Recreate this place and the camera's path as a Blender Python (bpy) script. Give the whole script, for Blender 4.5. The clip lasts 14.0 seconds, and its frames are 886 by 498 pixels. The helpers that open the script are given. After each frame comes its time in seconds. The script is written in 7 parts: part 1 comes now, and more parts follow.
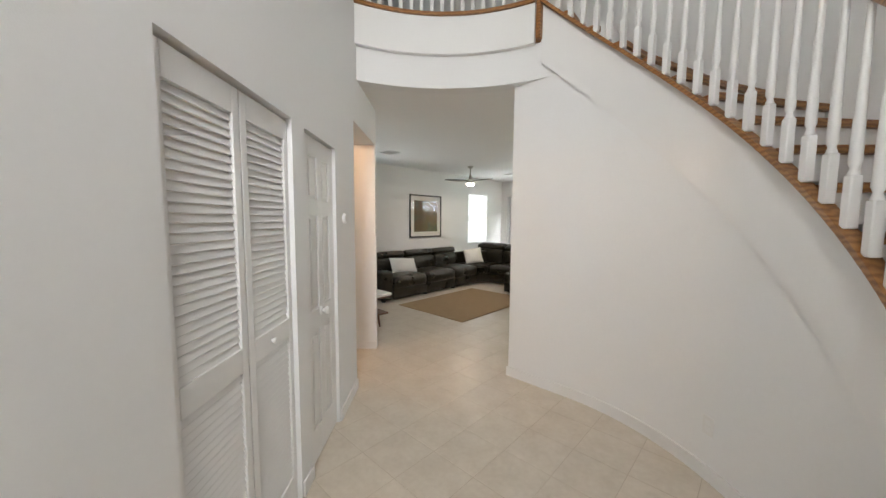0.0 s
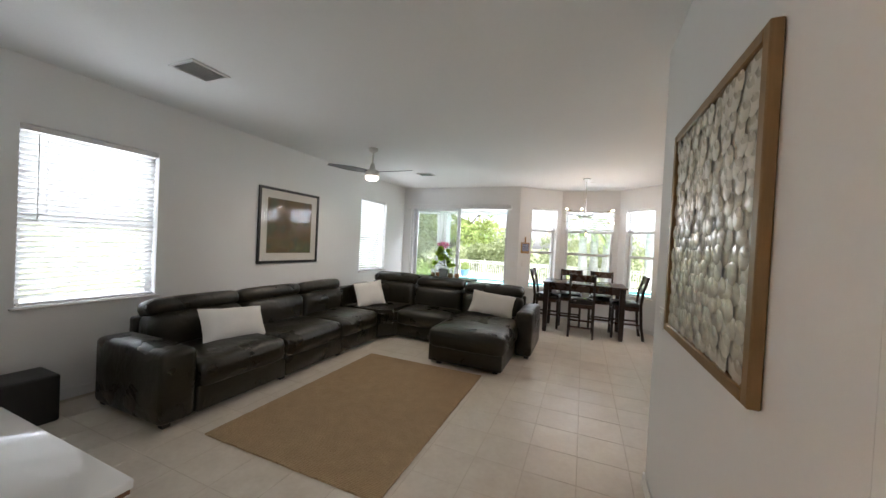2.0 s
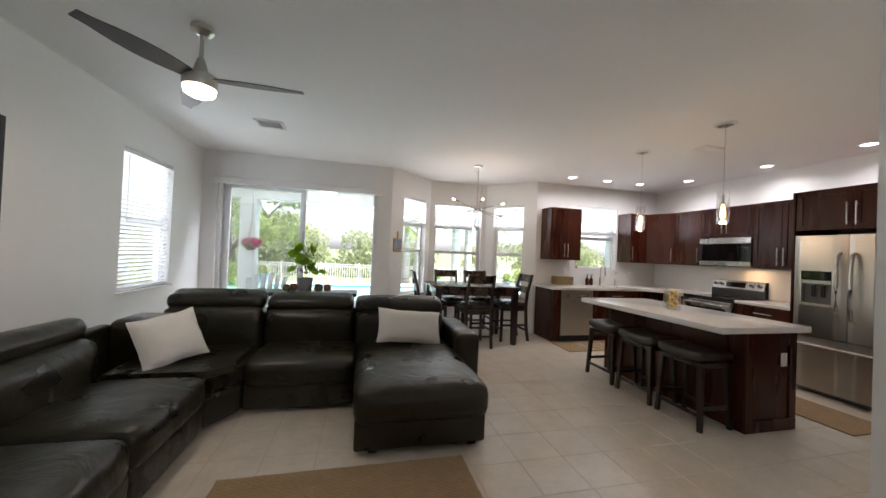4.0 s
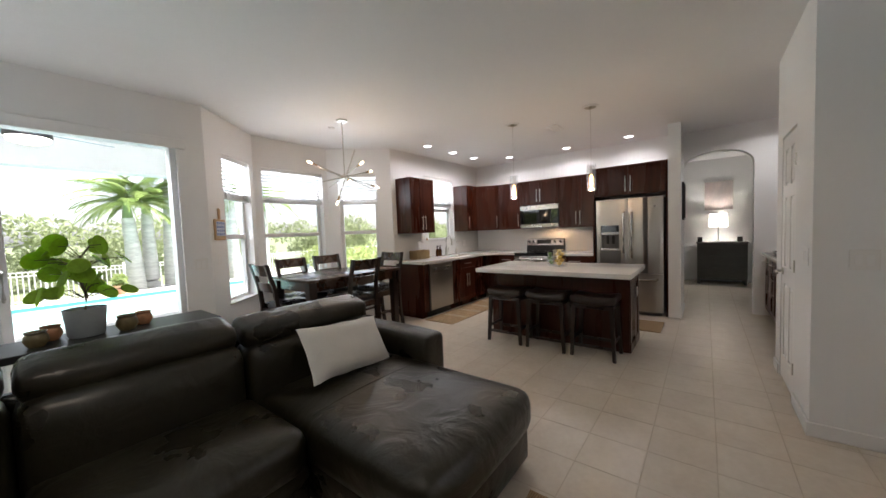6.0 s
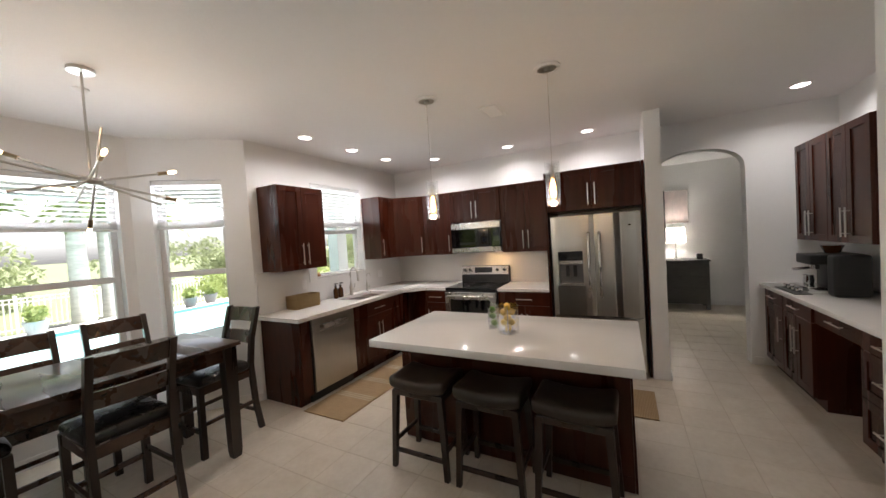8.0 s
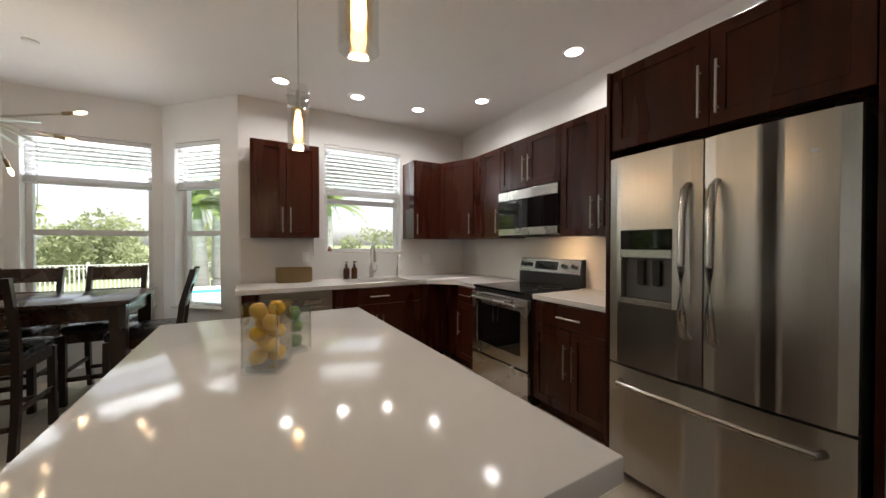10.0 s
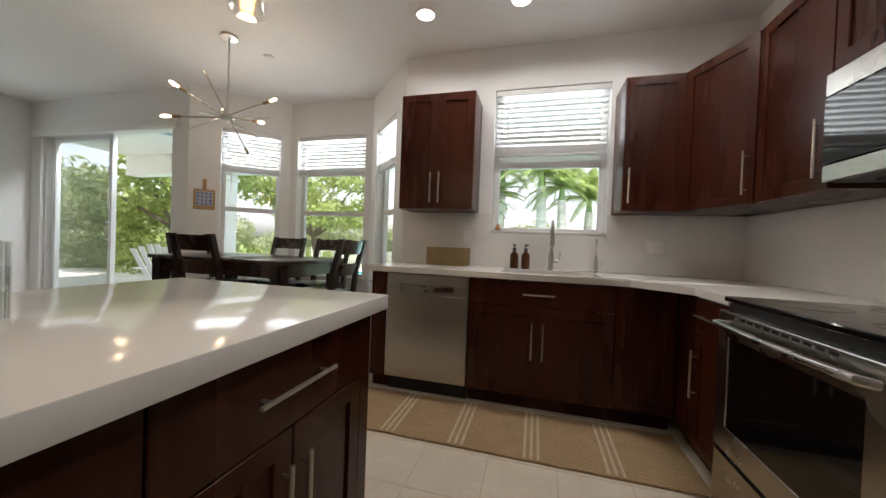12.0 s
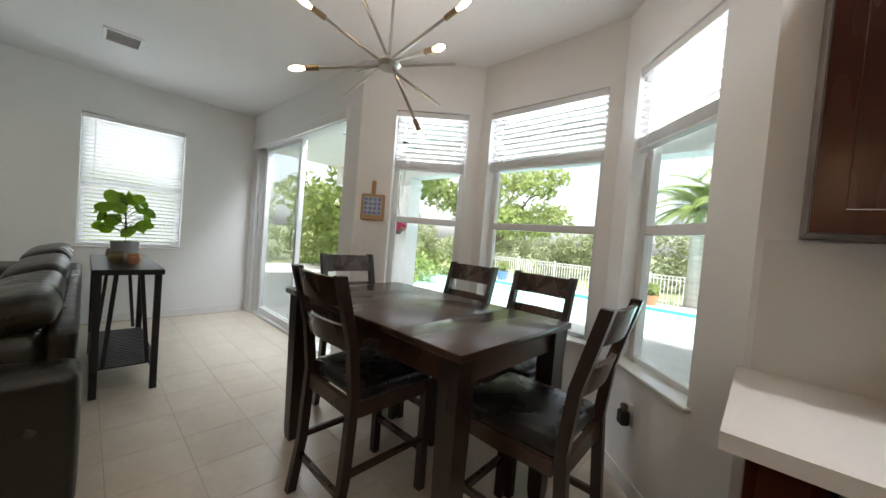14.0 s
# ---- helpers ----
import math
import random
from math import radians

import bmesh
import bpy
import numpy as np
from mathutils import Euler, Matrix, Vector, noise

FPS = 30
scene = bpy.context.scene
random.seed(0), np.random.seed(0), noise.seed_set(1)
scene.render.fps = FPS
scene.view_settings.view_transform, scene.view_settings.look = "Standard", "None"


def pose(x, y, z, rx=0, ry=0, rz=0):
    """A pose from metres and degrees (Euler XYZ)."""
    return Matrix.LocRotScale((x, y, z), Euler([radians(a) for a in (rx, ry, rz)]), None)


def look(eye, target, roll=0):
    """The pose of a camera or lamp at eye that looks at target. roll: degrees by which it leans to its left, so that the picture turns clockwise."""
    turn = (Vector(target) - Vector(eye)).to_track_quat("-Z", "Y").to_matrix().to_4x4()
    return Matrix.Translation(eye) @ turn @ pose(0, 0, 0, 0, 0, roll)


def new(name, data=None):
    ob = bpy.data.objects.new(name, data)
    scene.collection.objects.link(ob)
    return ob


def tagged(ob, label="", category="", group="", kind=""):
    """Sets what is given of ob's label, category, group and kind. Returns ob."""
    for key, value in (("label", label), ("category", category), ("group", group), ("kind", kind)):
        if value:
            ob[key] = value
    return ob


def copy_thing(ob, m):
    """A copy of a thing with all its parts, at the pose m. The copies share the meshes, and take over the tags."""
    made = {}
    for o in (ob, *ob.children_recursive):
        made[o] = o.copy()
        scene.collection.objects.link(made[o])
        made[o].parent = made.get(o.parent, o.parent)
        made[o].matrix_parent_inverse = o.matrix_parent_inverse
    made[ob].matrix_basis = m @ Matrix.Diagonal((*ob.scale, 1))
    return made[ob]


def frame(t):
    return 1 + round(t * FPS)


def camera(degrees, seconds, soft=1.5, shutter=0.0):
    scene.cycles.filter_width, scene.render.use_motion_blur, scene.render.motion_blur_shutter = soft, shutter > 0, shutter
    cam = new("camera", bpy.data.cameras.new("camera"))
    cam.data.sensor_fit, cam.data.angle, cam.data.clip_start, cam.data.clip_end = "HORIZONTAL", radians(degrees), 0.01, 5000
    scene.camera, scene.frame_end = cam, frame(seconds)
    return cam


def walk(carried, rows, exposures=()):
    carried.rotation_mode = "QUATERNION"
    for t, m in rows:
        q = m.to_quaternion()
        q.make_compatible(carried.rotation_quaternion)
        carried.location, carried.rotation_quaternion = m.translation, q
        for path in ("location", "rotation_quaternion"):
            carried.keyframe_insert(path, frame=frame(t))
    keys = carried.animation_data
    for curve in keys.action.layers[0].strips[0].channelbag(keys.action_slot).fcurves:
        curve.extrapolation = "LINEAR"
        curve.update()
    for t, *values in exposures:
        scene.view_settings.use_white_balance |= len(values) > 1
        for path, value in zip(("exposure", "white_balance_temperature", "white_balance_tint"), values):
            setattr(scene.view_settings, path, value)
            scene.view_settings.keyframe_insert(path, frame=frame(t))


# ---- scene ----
cam = camera(105.1, 14.0)
PATH = [
    (0, (1.018, 0.748, 1.539), (-0.348, 2.198, 1.37), 0.4),
    (0.5, (0.377, 1.31, 1.542), (-0.858, 2.876, 1.397), 1.3),
    (1, (-0.213, 1.889, 1.579), (-1.313, 3.555, 1.456), 1.9),
    (1.5, (-0.744, 2.463, 1.554), (-1.688, 4.225, 1.477), 2.7),
    (2, (-1.191, 2.954, 1.498), (-1.957, 4.801, 1.468), 2.9),
    (2.5, (-1.604, 3.433, 1.498), (-2.145, 5.359, 1.497), 3.5),
    (2.7, (-1.753, 3.536, 1.505), (-2.174, 5.492, 1.508), 3.8),
    (4.8, (-3.556, 5.083, 1.298), (-2.557, 6.815, 1.279), 0.8),
    (5, (-3.663, 5.208, 1.284), (-2.543, 6.864, 1.237), 0.6),
    (5.5, (-3.845, 5.633, 1.328), (-2.455, 7.068, 1.236), -1.1),
    (6, (-3.814, 6.006, 1.394), (-2.235, 7.229, 1.287), -2.2),
    (6.5, (-3.626, 6.366, 1.528), (-1.921, 7.405, 1.417), -3.2),
    (7, (-3.202, 6.589, 1.612), (-1.433, 7.518, 1.513), -4.0),
    (7.5, (-2.628, 6.661, 1.661), (-0.844, 7.561, 1.565), -3.9),
    (7.7, (-2.402, 6.663, 1.648), (-0.62, 7.568, 1.565), -3.9),
    (10, (0.251, 6.196, 1.296), (1.247, 7.93, 1.273), 0.0),
    (10.5, (0.637, 6.318, 1.202), (1.272, 8.215, 1.187), 0.6),
    (11, (1.004, 6.529, 1.138), (1.245, 8.514, 1.122), 1.2),
    (11.5, (1.258, 6.845, 1.09), (1.101, 8.839, 1.08), 1.7),
    (12, (1.372, 7.205, 1.091), (0.845, 9.134, 1.062), 2.2),
    (12.5, (1.355, 7.582, 1.102), (0.495, 9.388, 1.065), 3.3),
    (13, (1.214, 7.959, 1.134), (0.091, 9.613, 1.095), 4.2),
    (13.5, (0.865, 8.317, 1.205), (-0.446, 9.826, 1.152), 4.8),
    (14, (0.193, 8.519, 1.278), (-1.178, 9.973, 1.215), 4.7),
]
EXPOSURES = [(0.0, 2.35, 6350, 12), (1.5, 2.12, 6150, 13), (2.7, 1.9, 6150, 15), (5.0, 1.7, 6150, 15), (7.7, 1.72, 6350, 15), (9.8, 1.4, 6500, 12), (12.0, 1.31, 6450, 11), (13.5, 1.2, 6300, 11), (14.0, 1.43, 6250, 11)]
walk(cam, [(t, look(eye, target, roll)) for t, eye, target, roll in PATH], EXPOSURES)

# ---- camera exposure, world, sun ----
world = bpy.data.worlds.new("world")
scene.world = world
world.use_nodes = True
sky = world.node_tree.nodes.new("ShaderNodeTexSky")
sky.sky_type = "NISHITA"
sky.sun_disc = False
sky.sun_elevation = radians(65)
sky.sun_rotation = radians(128)
sky.dust_density = 2.5
sky.ozone_density = 0.3
sky.air_density = 1.0
# thin high haze takes the blue out of the sky
haze = world.node_tree.nodes.new("ShaderNodeHueSaturation")
haze.inputs["Saturation"].default_value = 0.4
world.node_tree.links.new(sky.outputs["Color"], haze.inputs["Color"])
world.node_tree.links.new(haze.outputs["Color"], world.node_tree.nodes["Background"].inputs["Color"])
world.node_tree.nodes["Background"].inputs["Strength"].default_value = 0.15
sun_data = bpy.data.lights.new("sun", "SUN")
sun_data.energy = 5.0
sun_data.angle = radians(1.5)
sun_data.color = (1.0, 0.96, 0.9)
sun = new("sun", sun_data)
# the sun stands high in the south-east, behind the house
sun.matrix_world = look((9, -7, 25), (0, 0, 0))


def area(name, where, target, sx, sy, watts, color=(1, 1, 1)):
    d = bpy.data.lights.new(name, "AREA")
    d.shape, d.size, d.size_y, d.energy, d.color = "RECTANGLE", sx, sy, watts, color
    ob = new(name, d)
    ob.matrix_world = look(where, target)
    return ob


def bulb_lamp(name, where, watts, color=(1.0, 0.72, 0.42), r=0.02):
    d = bpy.data.lights.new(name, "POINT")
    d.energy, d.color, d.shadow_soft_size = watts, color, r
    ob = new(name, d)
    ob.location = where
    return ob


DAY = (0.93, 0.97, 1.0)


# ---- materials ----
def mat(name, color, rough=0.5, metal=0.0, vary=0.08, scale=6.0, fine=60.0, bump=0.0, bump_scale=120.0, stretch=(1, 1, 1),
        second=None, spec=0.5, coat=0.0, rvary=0.0, transmission=0.0, rand=0.0, detail=4.0, placed=False):
    """A principled material with two scales of noise in colour, and fine relief."""
    m = bpy.data.materials.new(name)
    m.use_nodes = True
    nt = m.node_tree
    n, l = nt.nodes, nt.links
    b = n["Principled BSDF"]
    b.inputs["Roughness"].default_value = rough
    b.inputs["Metallic"].default_value = metal
    b.inputs["Specular IOR Level"].default_value = spec
    b.inputs["Coat Weight"].default_value = coat
    b.inputs["Coat Roughness"].default_value = 0.12
    b.inputs["Transmission Weight"].default_value = transmission
    tc = n.new("ShaderNodeTexCoord")
    mp = n.new("ShaderNodeMapping")
    mp.inputs["Scale"].default_value = stretch
    where = n.new("ShaderNodeNewGeometry").outputs["Position"] if placed else tc.outputs["Object"]
    l.new(where, mp.inputs["Vector"])
    big = n.new("ShaderNodeTexNoise")
    big.inputs["Scale"].default_value, big.inputs["Detail"].default_value = scale, detail
    small = n.new("ShaderNodeTexNoise")
    small.inputs["Scale"].default_value, small.inputs["Detail"].default_value = fine, 3.0
    l.new(mp.outputs["Vector"], big.inputs["Vector"])
    l.new(mp.outputs["Vector"], small.inputs["Vector"])
    mix = n.new("ShaderNodeMix")
    mix.data_type = "FLOAT"
    mix.inputs["Factor"].default_value = 0.4
    l.new(big.outputs["Fac"], mix.inputs["A"])
    l.new(small.outputs["Fac"], mix.inputs["B"])
    ramp = n.new("ShaderNodeValToRGB")
    ramp.color_ramp.elements[0].position, ramp.color_ramp.elements[1].position = 0.3, 0.7
    lo = [c * (1 - vary) for c in color]
    hi = list(second) if second else [min(1.0, c * (1 + vary)) for c in color]
    ramp.color_ramp.elements[0].color = (*lo, 1)
    ramp.color_ramp.elements[1].color = (*hi, 1)
    l.new(mix.outputs["Result"], ramp.inputs["Fac"])
    out = ramp.outputs["Color"]
    if rand:
        info = n.new("ShaderNodeObjectInfo")
        hsv = n.new("ShaderNodeHueSaturation")
        mr = n.new("ShaderNodeMapRange")
        mr.inputs["To Min"].default_value, mr.inputs["To Max"].default_value = 1 - rand, 1 + rand
        l.new(info.outputs["Random"], mr.inputs["Value"])
        l.new(mr.outputs["Result"], hsv.inputs["Value"])
        l.new(out, hsv.inputs["Color"])
        out = hsv.outputs["Color"]
    l.new(out, b.inputs["Base Color"])
    if rvary:
        rr = n.new("ShaderNodeMapRange")
        rr.inputs["From Min"].default_value, rr.inputs["From Max"].default_value = 0.3, 0.7
        rr.inputs["To Min"].default_value, rr.inputs["To Max"].default_value = max(0.02, rough - rvary), min(1, rough + rvary)
        l.new(big.outputs["Fac"], rr.inputs["Value"])
        l.new(rr.outputs["Result"], b.inputs["Roughness"])
    if bump:
        bt = n.new("ShaderNodeTexNoise")
        bt.inputs["Scale"].default_value, bt.inputs["Detail"].default_value = bump_scale, 3.0
        l.new(mp.outputs["Vector"], bt.inputs["Vector"])
        bp = n.new("ShaderNodeBump")
        bp.inputs["Strength"].default_value, bp.inputs["Distance"].default_value = bump, 0.004
        l.new(bt.outputs["Fac"], bp.inputs["Height"])
        l.new(bp.outputs["Normal"], b.inputs["Normal"])
    return m


def glow(name, color, strength):
    m = bpy.data.materials.new(name)
    m.use_nodes = True
    n, l = m.node_tree.nodes, m.node_tree.links
    n.remove(n["Principled BSDF"])
    e = n.new("ShaderNodeEmission")
    e.inputs["Color"].default_value, e.inputs["Strength"].default_value = (*color, 1), strength
    l.new(e.outputs["Emission"], n["Material Output"].inputs["Surface"])
    return m


def pane_mat(name, tint=(1, 1, 1), rough=0.0, share=None):
    """Thin clear glass: see-through, with Fresnel gloss."""
    m = bpy.data.materials.new(name)
    m.use_nodes = True
    n, l = m.node_tree.nodes, m.node_tree.links
    n.remove(n["Principled BSDF"])
    t, g, mx, f = (n.new("ShaderNodeBsdf" + k) for k in ("Transparent", "Glossy")), None, None, None
    t, g = list(t)
    t.inputs["Color"].default_value = (*tint, 1)
    g.inputs["Roughness"].default_value = rough
    mx, f = n.new("ShaderNodeMixShader"), n.new("ShaderNodeFresnel")
    f.inputs["IOR"].default_value = 1.45
    if share is None:
        l.new(f.outputs["Fac"], mx.inputs["Fac"])
    else:
        mx.inputs["Fac"].default_value = share
    l.new(t.outputs["BSDF"], mx.inputs[1])
    l.new(g.outputs["BSDF"], mx.inputs[2])
    l.new(mx.outputs["Shader"], n["Material Output"].inputs["Surface"])
    return m


def through_mat(name, color, share=0.5, rough=0.6, vary=0.15, rand=0.0, scale=30.0):
    """A thin surface that lets light through: leaves, blinds, shades."""
    m = mat(name, color, rough, vary=vary, rand=rand, scale=scale)
    n, l = m.node_tree.nodes, m.node_tree.links
    b = n["Principled BSDF"]
    tr, mx = n.new("ShaderNodeBsdfTranslucent"), n.new("ShaderNodeMixShader")
    src = b.inputs["Base Color"].links[0].from_socket
    l.new(src, tr.inputs["Color"])
    mx.inputs["Fac"].default_value = share
    l.new(b.outputs["BSDF"], mx.inputs[1])
    l.new(tr.outputs["BSDF"], mx.inputs[2])
    l.new(mx.outputs["Shader"], n["Material Output"].inputs["Surface"])
    return m


def wave_mat(name, dark, light, scale, direction="X", distortion=2.0, rough=0.8, bump=0.4, detail_scale=1.5, stretch=(1, 1, 1)):
    """Wood grain or woven rows: a banded pattern with its own relief."""
    m = mat(name, light, rough, vary=0.2, scale=9, fine=150, stretch=stretch)
    n, l = m.node_tree.nodes, m.node_tree.links
    b = n["Principled BSDF"]
    base = b.inputs["Base Color"].links[0].from_socket
    tc = n.new("ShaderNodeTexCoord")
    w = n.new("ShaderNodeTexWave")
    w.bands_direction = direction
    w.inputs["Scale"].default_value, w.inputs["Distortion"].default_value = scale, distortion
    w.inputs["Detail"].default_value, w.inputs["Detail Scale"].default_value = 3.0, detail_scale
    l.new(tc.outputs["Object"], w.inputs["Vector"])
    mx = n.new("ShaderNodeMix")
    mx.data_type = "RGBA"
    mx.inputs["A"].default_value = (*dark, 1)
    l.new(w.outputs["Fac"], mx.inputs["Factor"])
    l.new(base, mx.inputs["B"])
    l.new(mx.outputs["Result"], b.inputs["Base Color"])
    bp = n.new("ShaderNodeBump")
    bp.inputs["Strength"].default_value, bp.inputs["Distance"].default_value = bump, 0.004
    l.new(w.outputs["Fac"], bp.inputs["Height"])
    l.new(bp.outputs["Normal"], b.inputs["Normal"])
    return m


M_WALL = mat("wall_paint", (0.81, 0.81, 0.805), 0.7, vary=0.015, scale=1.2, fine=40, bump=0.12, bump_scale=260)
M_CEIL = mat("ceiling_paint", (0.84, 0.84, 0.835), 0.85, vary=0.015, scale=1.0, fine=30, bump=0.3, bump_scale=70)
M_TRIM = mat("white_gloss_paint", (0.8, 0.795, 0.785), 0.35, vary=0.012, scale=3, bump=0.03, bump_scale=80)
M_DOOR = mat("white_door_paint", (0.8, 0.795, 0.785), 0.32, vary=0.012, scale=3, bump=0.05, bump_scale=180, stretch=(1, 1, 0.15))
M_TILE = mat("beige_ceramic_tile", (0.585, 0.51, 0.415), 0.3, vary=0.06, second=(0.655, 0.59, 0.50), scale=6, fine=28, rand=0.02, detail=3, placed=True)
M_GROUT = mat("grout", (0.53, 0.46, 0.37), 0.85, vary=0.08, scale=20, bump=0.2)
M_LEATHER = mat("dark_leather", (0.0125, 0.0108, 0.0055), 0.31, vary=0.3, second=(0.0215, 0.0185, 0.0098), scale=4, fine=90, bump=0.22, bump_scale=210, rvary=0.07)


def creased(m, scale, depth):
    """Adds broad folds below the fine grain of a soft cover."""
    n, l = m.node_tree.nodes, m.node_tree.links
    grain = next(k for k in n if k.bl_idname == "ShaderNodeBump")
    where = n.new("ShaderNodeTexCoord")
    folds = n.new("ShaderNodeTexNoise")
    folds.inputs["Scale"].default_value, folds.inputs["Detail"].default_value, folds.inputs["Distortion"].default_value = scale, 3.0, 1.6
    low = n.new("ShaderNodeBump")
    low.inputs["Strength"].default_value, low.inputs["Distance"].default_value = 0.55, depth
    l.new(where.outputs["Object"], folds.inputs["Vector"])
    l.new(folds.outputs["Fac"], low.inputs["Height"])
    l.new(low.outputs["Normal"], grain.inputs["Normal"])


creased(M_LEATHER, 4.0, 0.02)
M_LEATHER2 = mat("brown_leather", (0.024, 0.016, 0.011), 0.33, vary=0.25, scale=6, fine=80, bump=0.2, bump_scale=220, rvary=0.06)
M_BLACKSEAT = mat("black_leather", (0.01, 0.0095, 0.0095), 0.28, vary=0.2, scale=6, fine=80, bump=0.2, bump_scale=220, rvary=0.05)
M_PILLOW = mat("white_linen", (0.72, 0.7, 0.66), 0.9, vary=0.05, scale=8, fine=120, bump=0.4, bump_scale=350)
M_CHERRY = mat("cherry_wood", (0.035, 0.0068, 0.003), 0.28, vary=0.38, second=(0.066, 0.0145, 0.006), scale=3.0, fine=22, stretch=(1, 1, 0.13), coat=0.03, rvary=0.05, bump=0.04, bump_scale=60, spec=0.25)
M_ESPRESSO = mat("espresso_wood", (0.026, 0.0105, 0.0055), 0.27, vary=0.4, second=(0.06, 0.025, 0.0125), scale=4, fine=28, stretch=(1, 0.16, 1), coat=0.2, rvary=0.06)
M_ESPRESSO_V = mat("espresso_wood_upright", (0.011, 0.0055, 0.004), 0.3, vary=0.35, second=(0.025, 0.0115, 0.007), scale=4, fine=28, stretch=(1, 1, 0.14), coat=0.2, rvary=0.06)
M_BLACKWOOD = mat("black_painted_wood", (0.016, 0.016, 0.017), 0.42, vary=0.3, scale=5, fine=40, stretch=(0.2, 1, 1), bump=0.05)
M_QUARTZ = mat("white_quartz", (0.76, 0.745, 0.72), 0.1, vary=0.015, scale=6, fine=400, spec=0.24)
M_SPLASH = mat("white_backsplash", (0.74, 0.73, 0.71), 0.2, vary=0.02, scale=4, fine=60)
M_STEEL = mat("brushed_steel", (0.48, 0.455, 0.41), 0.31, metal=1.0, vary=0.07, scale=3, fine=160, stretch=(1, 1, 0.03), rvary=0.05, bump=0.03, bump_scale=220)
M_STEEL_H = mat("brushed_steel_rails", (0.5, 0.48, 0.45), 0.26, metal=1.0, vary=0.06, scale=3, fine=160, rvary=0.04)
M_NICKEL = mat("satin_nickel", (0.58, 0.56, 0.52), 0.28, metal=1.0, vary=0.05, scale=10)
M_CHROME = mat("chrome", (0.7, 0.7, 0.7), 0.08, metal=1.0, vary=0.03)
M_BRASS = mat("polished_brass", (0.72, 0.5, 0.16), 0.16, metal=1.0, vary=0.06)
M_BRONZE = mat("aged_brass", (0.33, 0.25, 0.15), 0.3, metal=1.0, vary=0.1)
M_BLACKGLASS = mat("black_glass", (0.006, 0.006, 0.007), 0.04, vary=0.1, spec=0.6)
M_BLACK = mat("black_plastic", (0.014, 0.014, 0.015), 0.45, vary=0.2, bump=0.05)
M_GREYPLASTIC = mat("grey_plastic", (0.12, 0.12, 0.12), 0.4, vary=0.1)
M_PLASTIC = mat("white_plastic", (0.78, 0.77, 0.75), 0.35, vary=0.01)
M_VINYL = mat("white_aluminium_frame", (0.74, 0.745, 0.75), 0.4, vary=0.02, scale=8)
M_BLIND = through_mat("white_blind_slat", (0.86, 0.86, 0.85), 0.42, 0.45, vary=0.02)
M_BLINDRAIL = mat("white_blind_rail", (0.74, 0.74, 0.735), 0.45, vary=0.02)
M_PANE = pane_mat("window_glass")
M_DOORGLASS = pane_mat("tinted_door_glass", (0.93, 0.945, 0.94))
M_SCREEN = bpy.data.materials.new("insect_screen_mesh")
M_SCREEN.use_nodes = True
screen_nodes, screen_links = M_SCREEN.node_tree.nodes, M_SCREEN.node_tree.links
screen_nodes["Principled BSDF"].inputs["Base Color"].default_value = (0.42, 0.45, 0.45, 1)
screen_nodes["Principled BSDF"].inputs["Roughness"].default_value = 0.9
screen_gap, screen_mix = screen_nodes.new("ShaderNodeBsdfTransparent"), screen_nodes.new("ShaderNodeMixShader")
screen_mix.inputs["Fac"].default_value = 0.28
screen_links.new(screen_gap.outputs["BSDF"], screen_mix.inputs[1])
screen_links.new(screen_nodes["Principled BSDF"].outputs["BSDF"], screen_mix.inputs[2])
screen_links.new(screen_mix.outputs["Shader"], screen_nodes["Material Output"].inputs["Surface"])
M_VASE = pane_mat("thick_clear_glass", (0.985, 0.99, 0.988), 0.01, 0.16)
M_GLASSEDGE = pane_mat("bright_glass_edge", (0.93, 0.97, 0.96), 0.12, 0.4)
M_OAK = wave_mat("honey_oak", (0.2, 0.085, 0.025), (0.36, 0.17, 0.055), 12, "Z", 6, 0.32, 0.06)
M_WALNUT = mat("walnut_wood", (0.13, 0.058, 0.026), 0.35, vary=0.35, scale=4, fine=30, stretch=(0.15, 1, 1))
M_FRAMEWOOD = mat("bronzed_wood_frame", (0.24, 0.15, 0.06), 0.45, vary=0.25, scale=8, fine=50, stretch=(1, 1, 0.15))
M_JUTE = wave_mat("jute_rug", (0.27, 0.175, 0.085), (0.46, 0.325, 0.185), 26, "Y", 3.0, 0.95, 0.9, 4)
M_FRINGE = mat("cream_wool", (0.5, 0.42, 0.3), 0.95, vary=0.12, scale=30, bump=0.4)
M_WICKER = wave_mat("seagrass_weave", (0.22, 0.14, 0.055), (0.5, 0.36, 0.17), 45, "Z", 5, 0.85, 1.0, 5)
M_AMBER = mat("amber_glass", (0.075, 0.024, 0.006), 0.08, vary=0.15, coat=0.3)
M_LEMON = mat("lemon_skin", (0.82, 0.49, 0.025), 0.38, vary=0.1, second=(0.86, 0.56, 0.05), scale=20, bump=0.35, bump_scale=130)
M_LIME = mat("lime_skin", (0.1, 0.24, 0.02), 0.36, vary=0.2, scale=16, bump=0.3, bump_scale=130)
M_LEAF = through_mat("pilea_leaf", (0.42, 0.62, 0.07), 0.68, 0.35, rand=0.15)
M_STEM = mat("plant_stem", (0.12, 0.11, 0.05), 0.7, vary=0.2)
M_POTGREY = mat("grey_ceramic_pot", (0.3, 0.33, 0.34), 0.6, vary=0.08, scale=10, bump=0.1)
M_TERRA = mat("terracotta", (0.4, 0.2, 0.1), 0.7, vary=0.25, scale=25, bump=0.2)
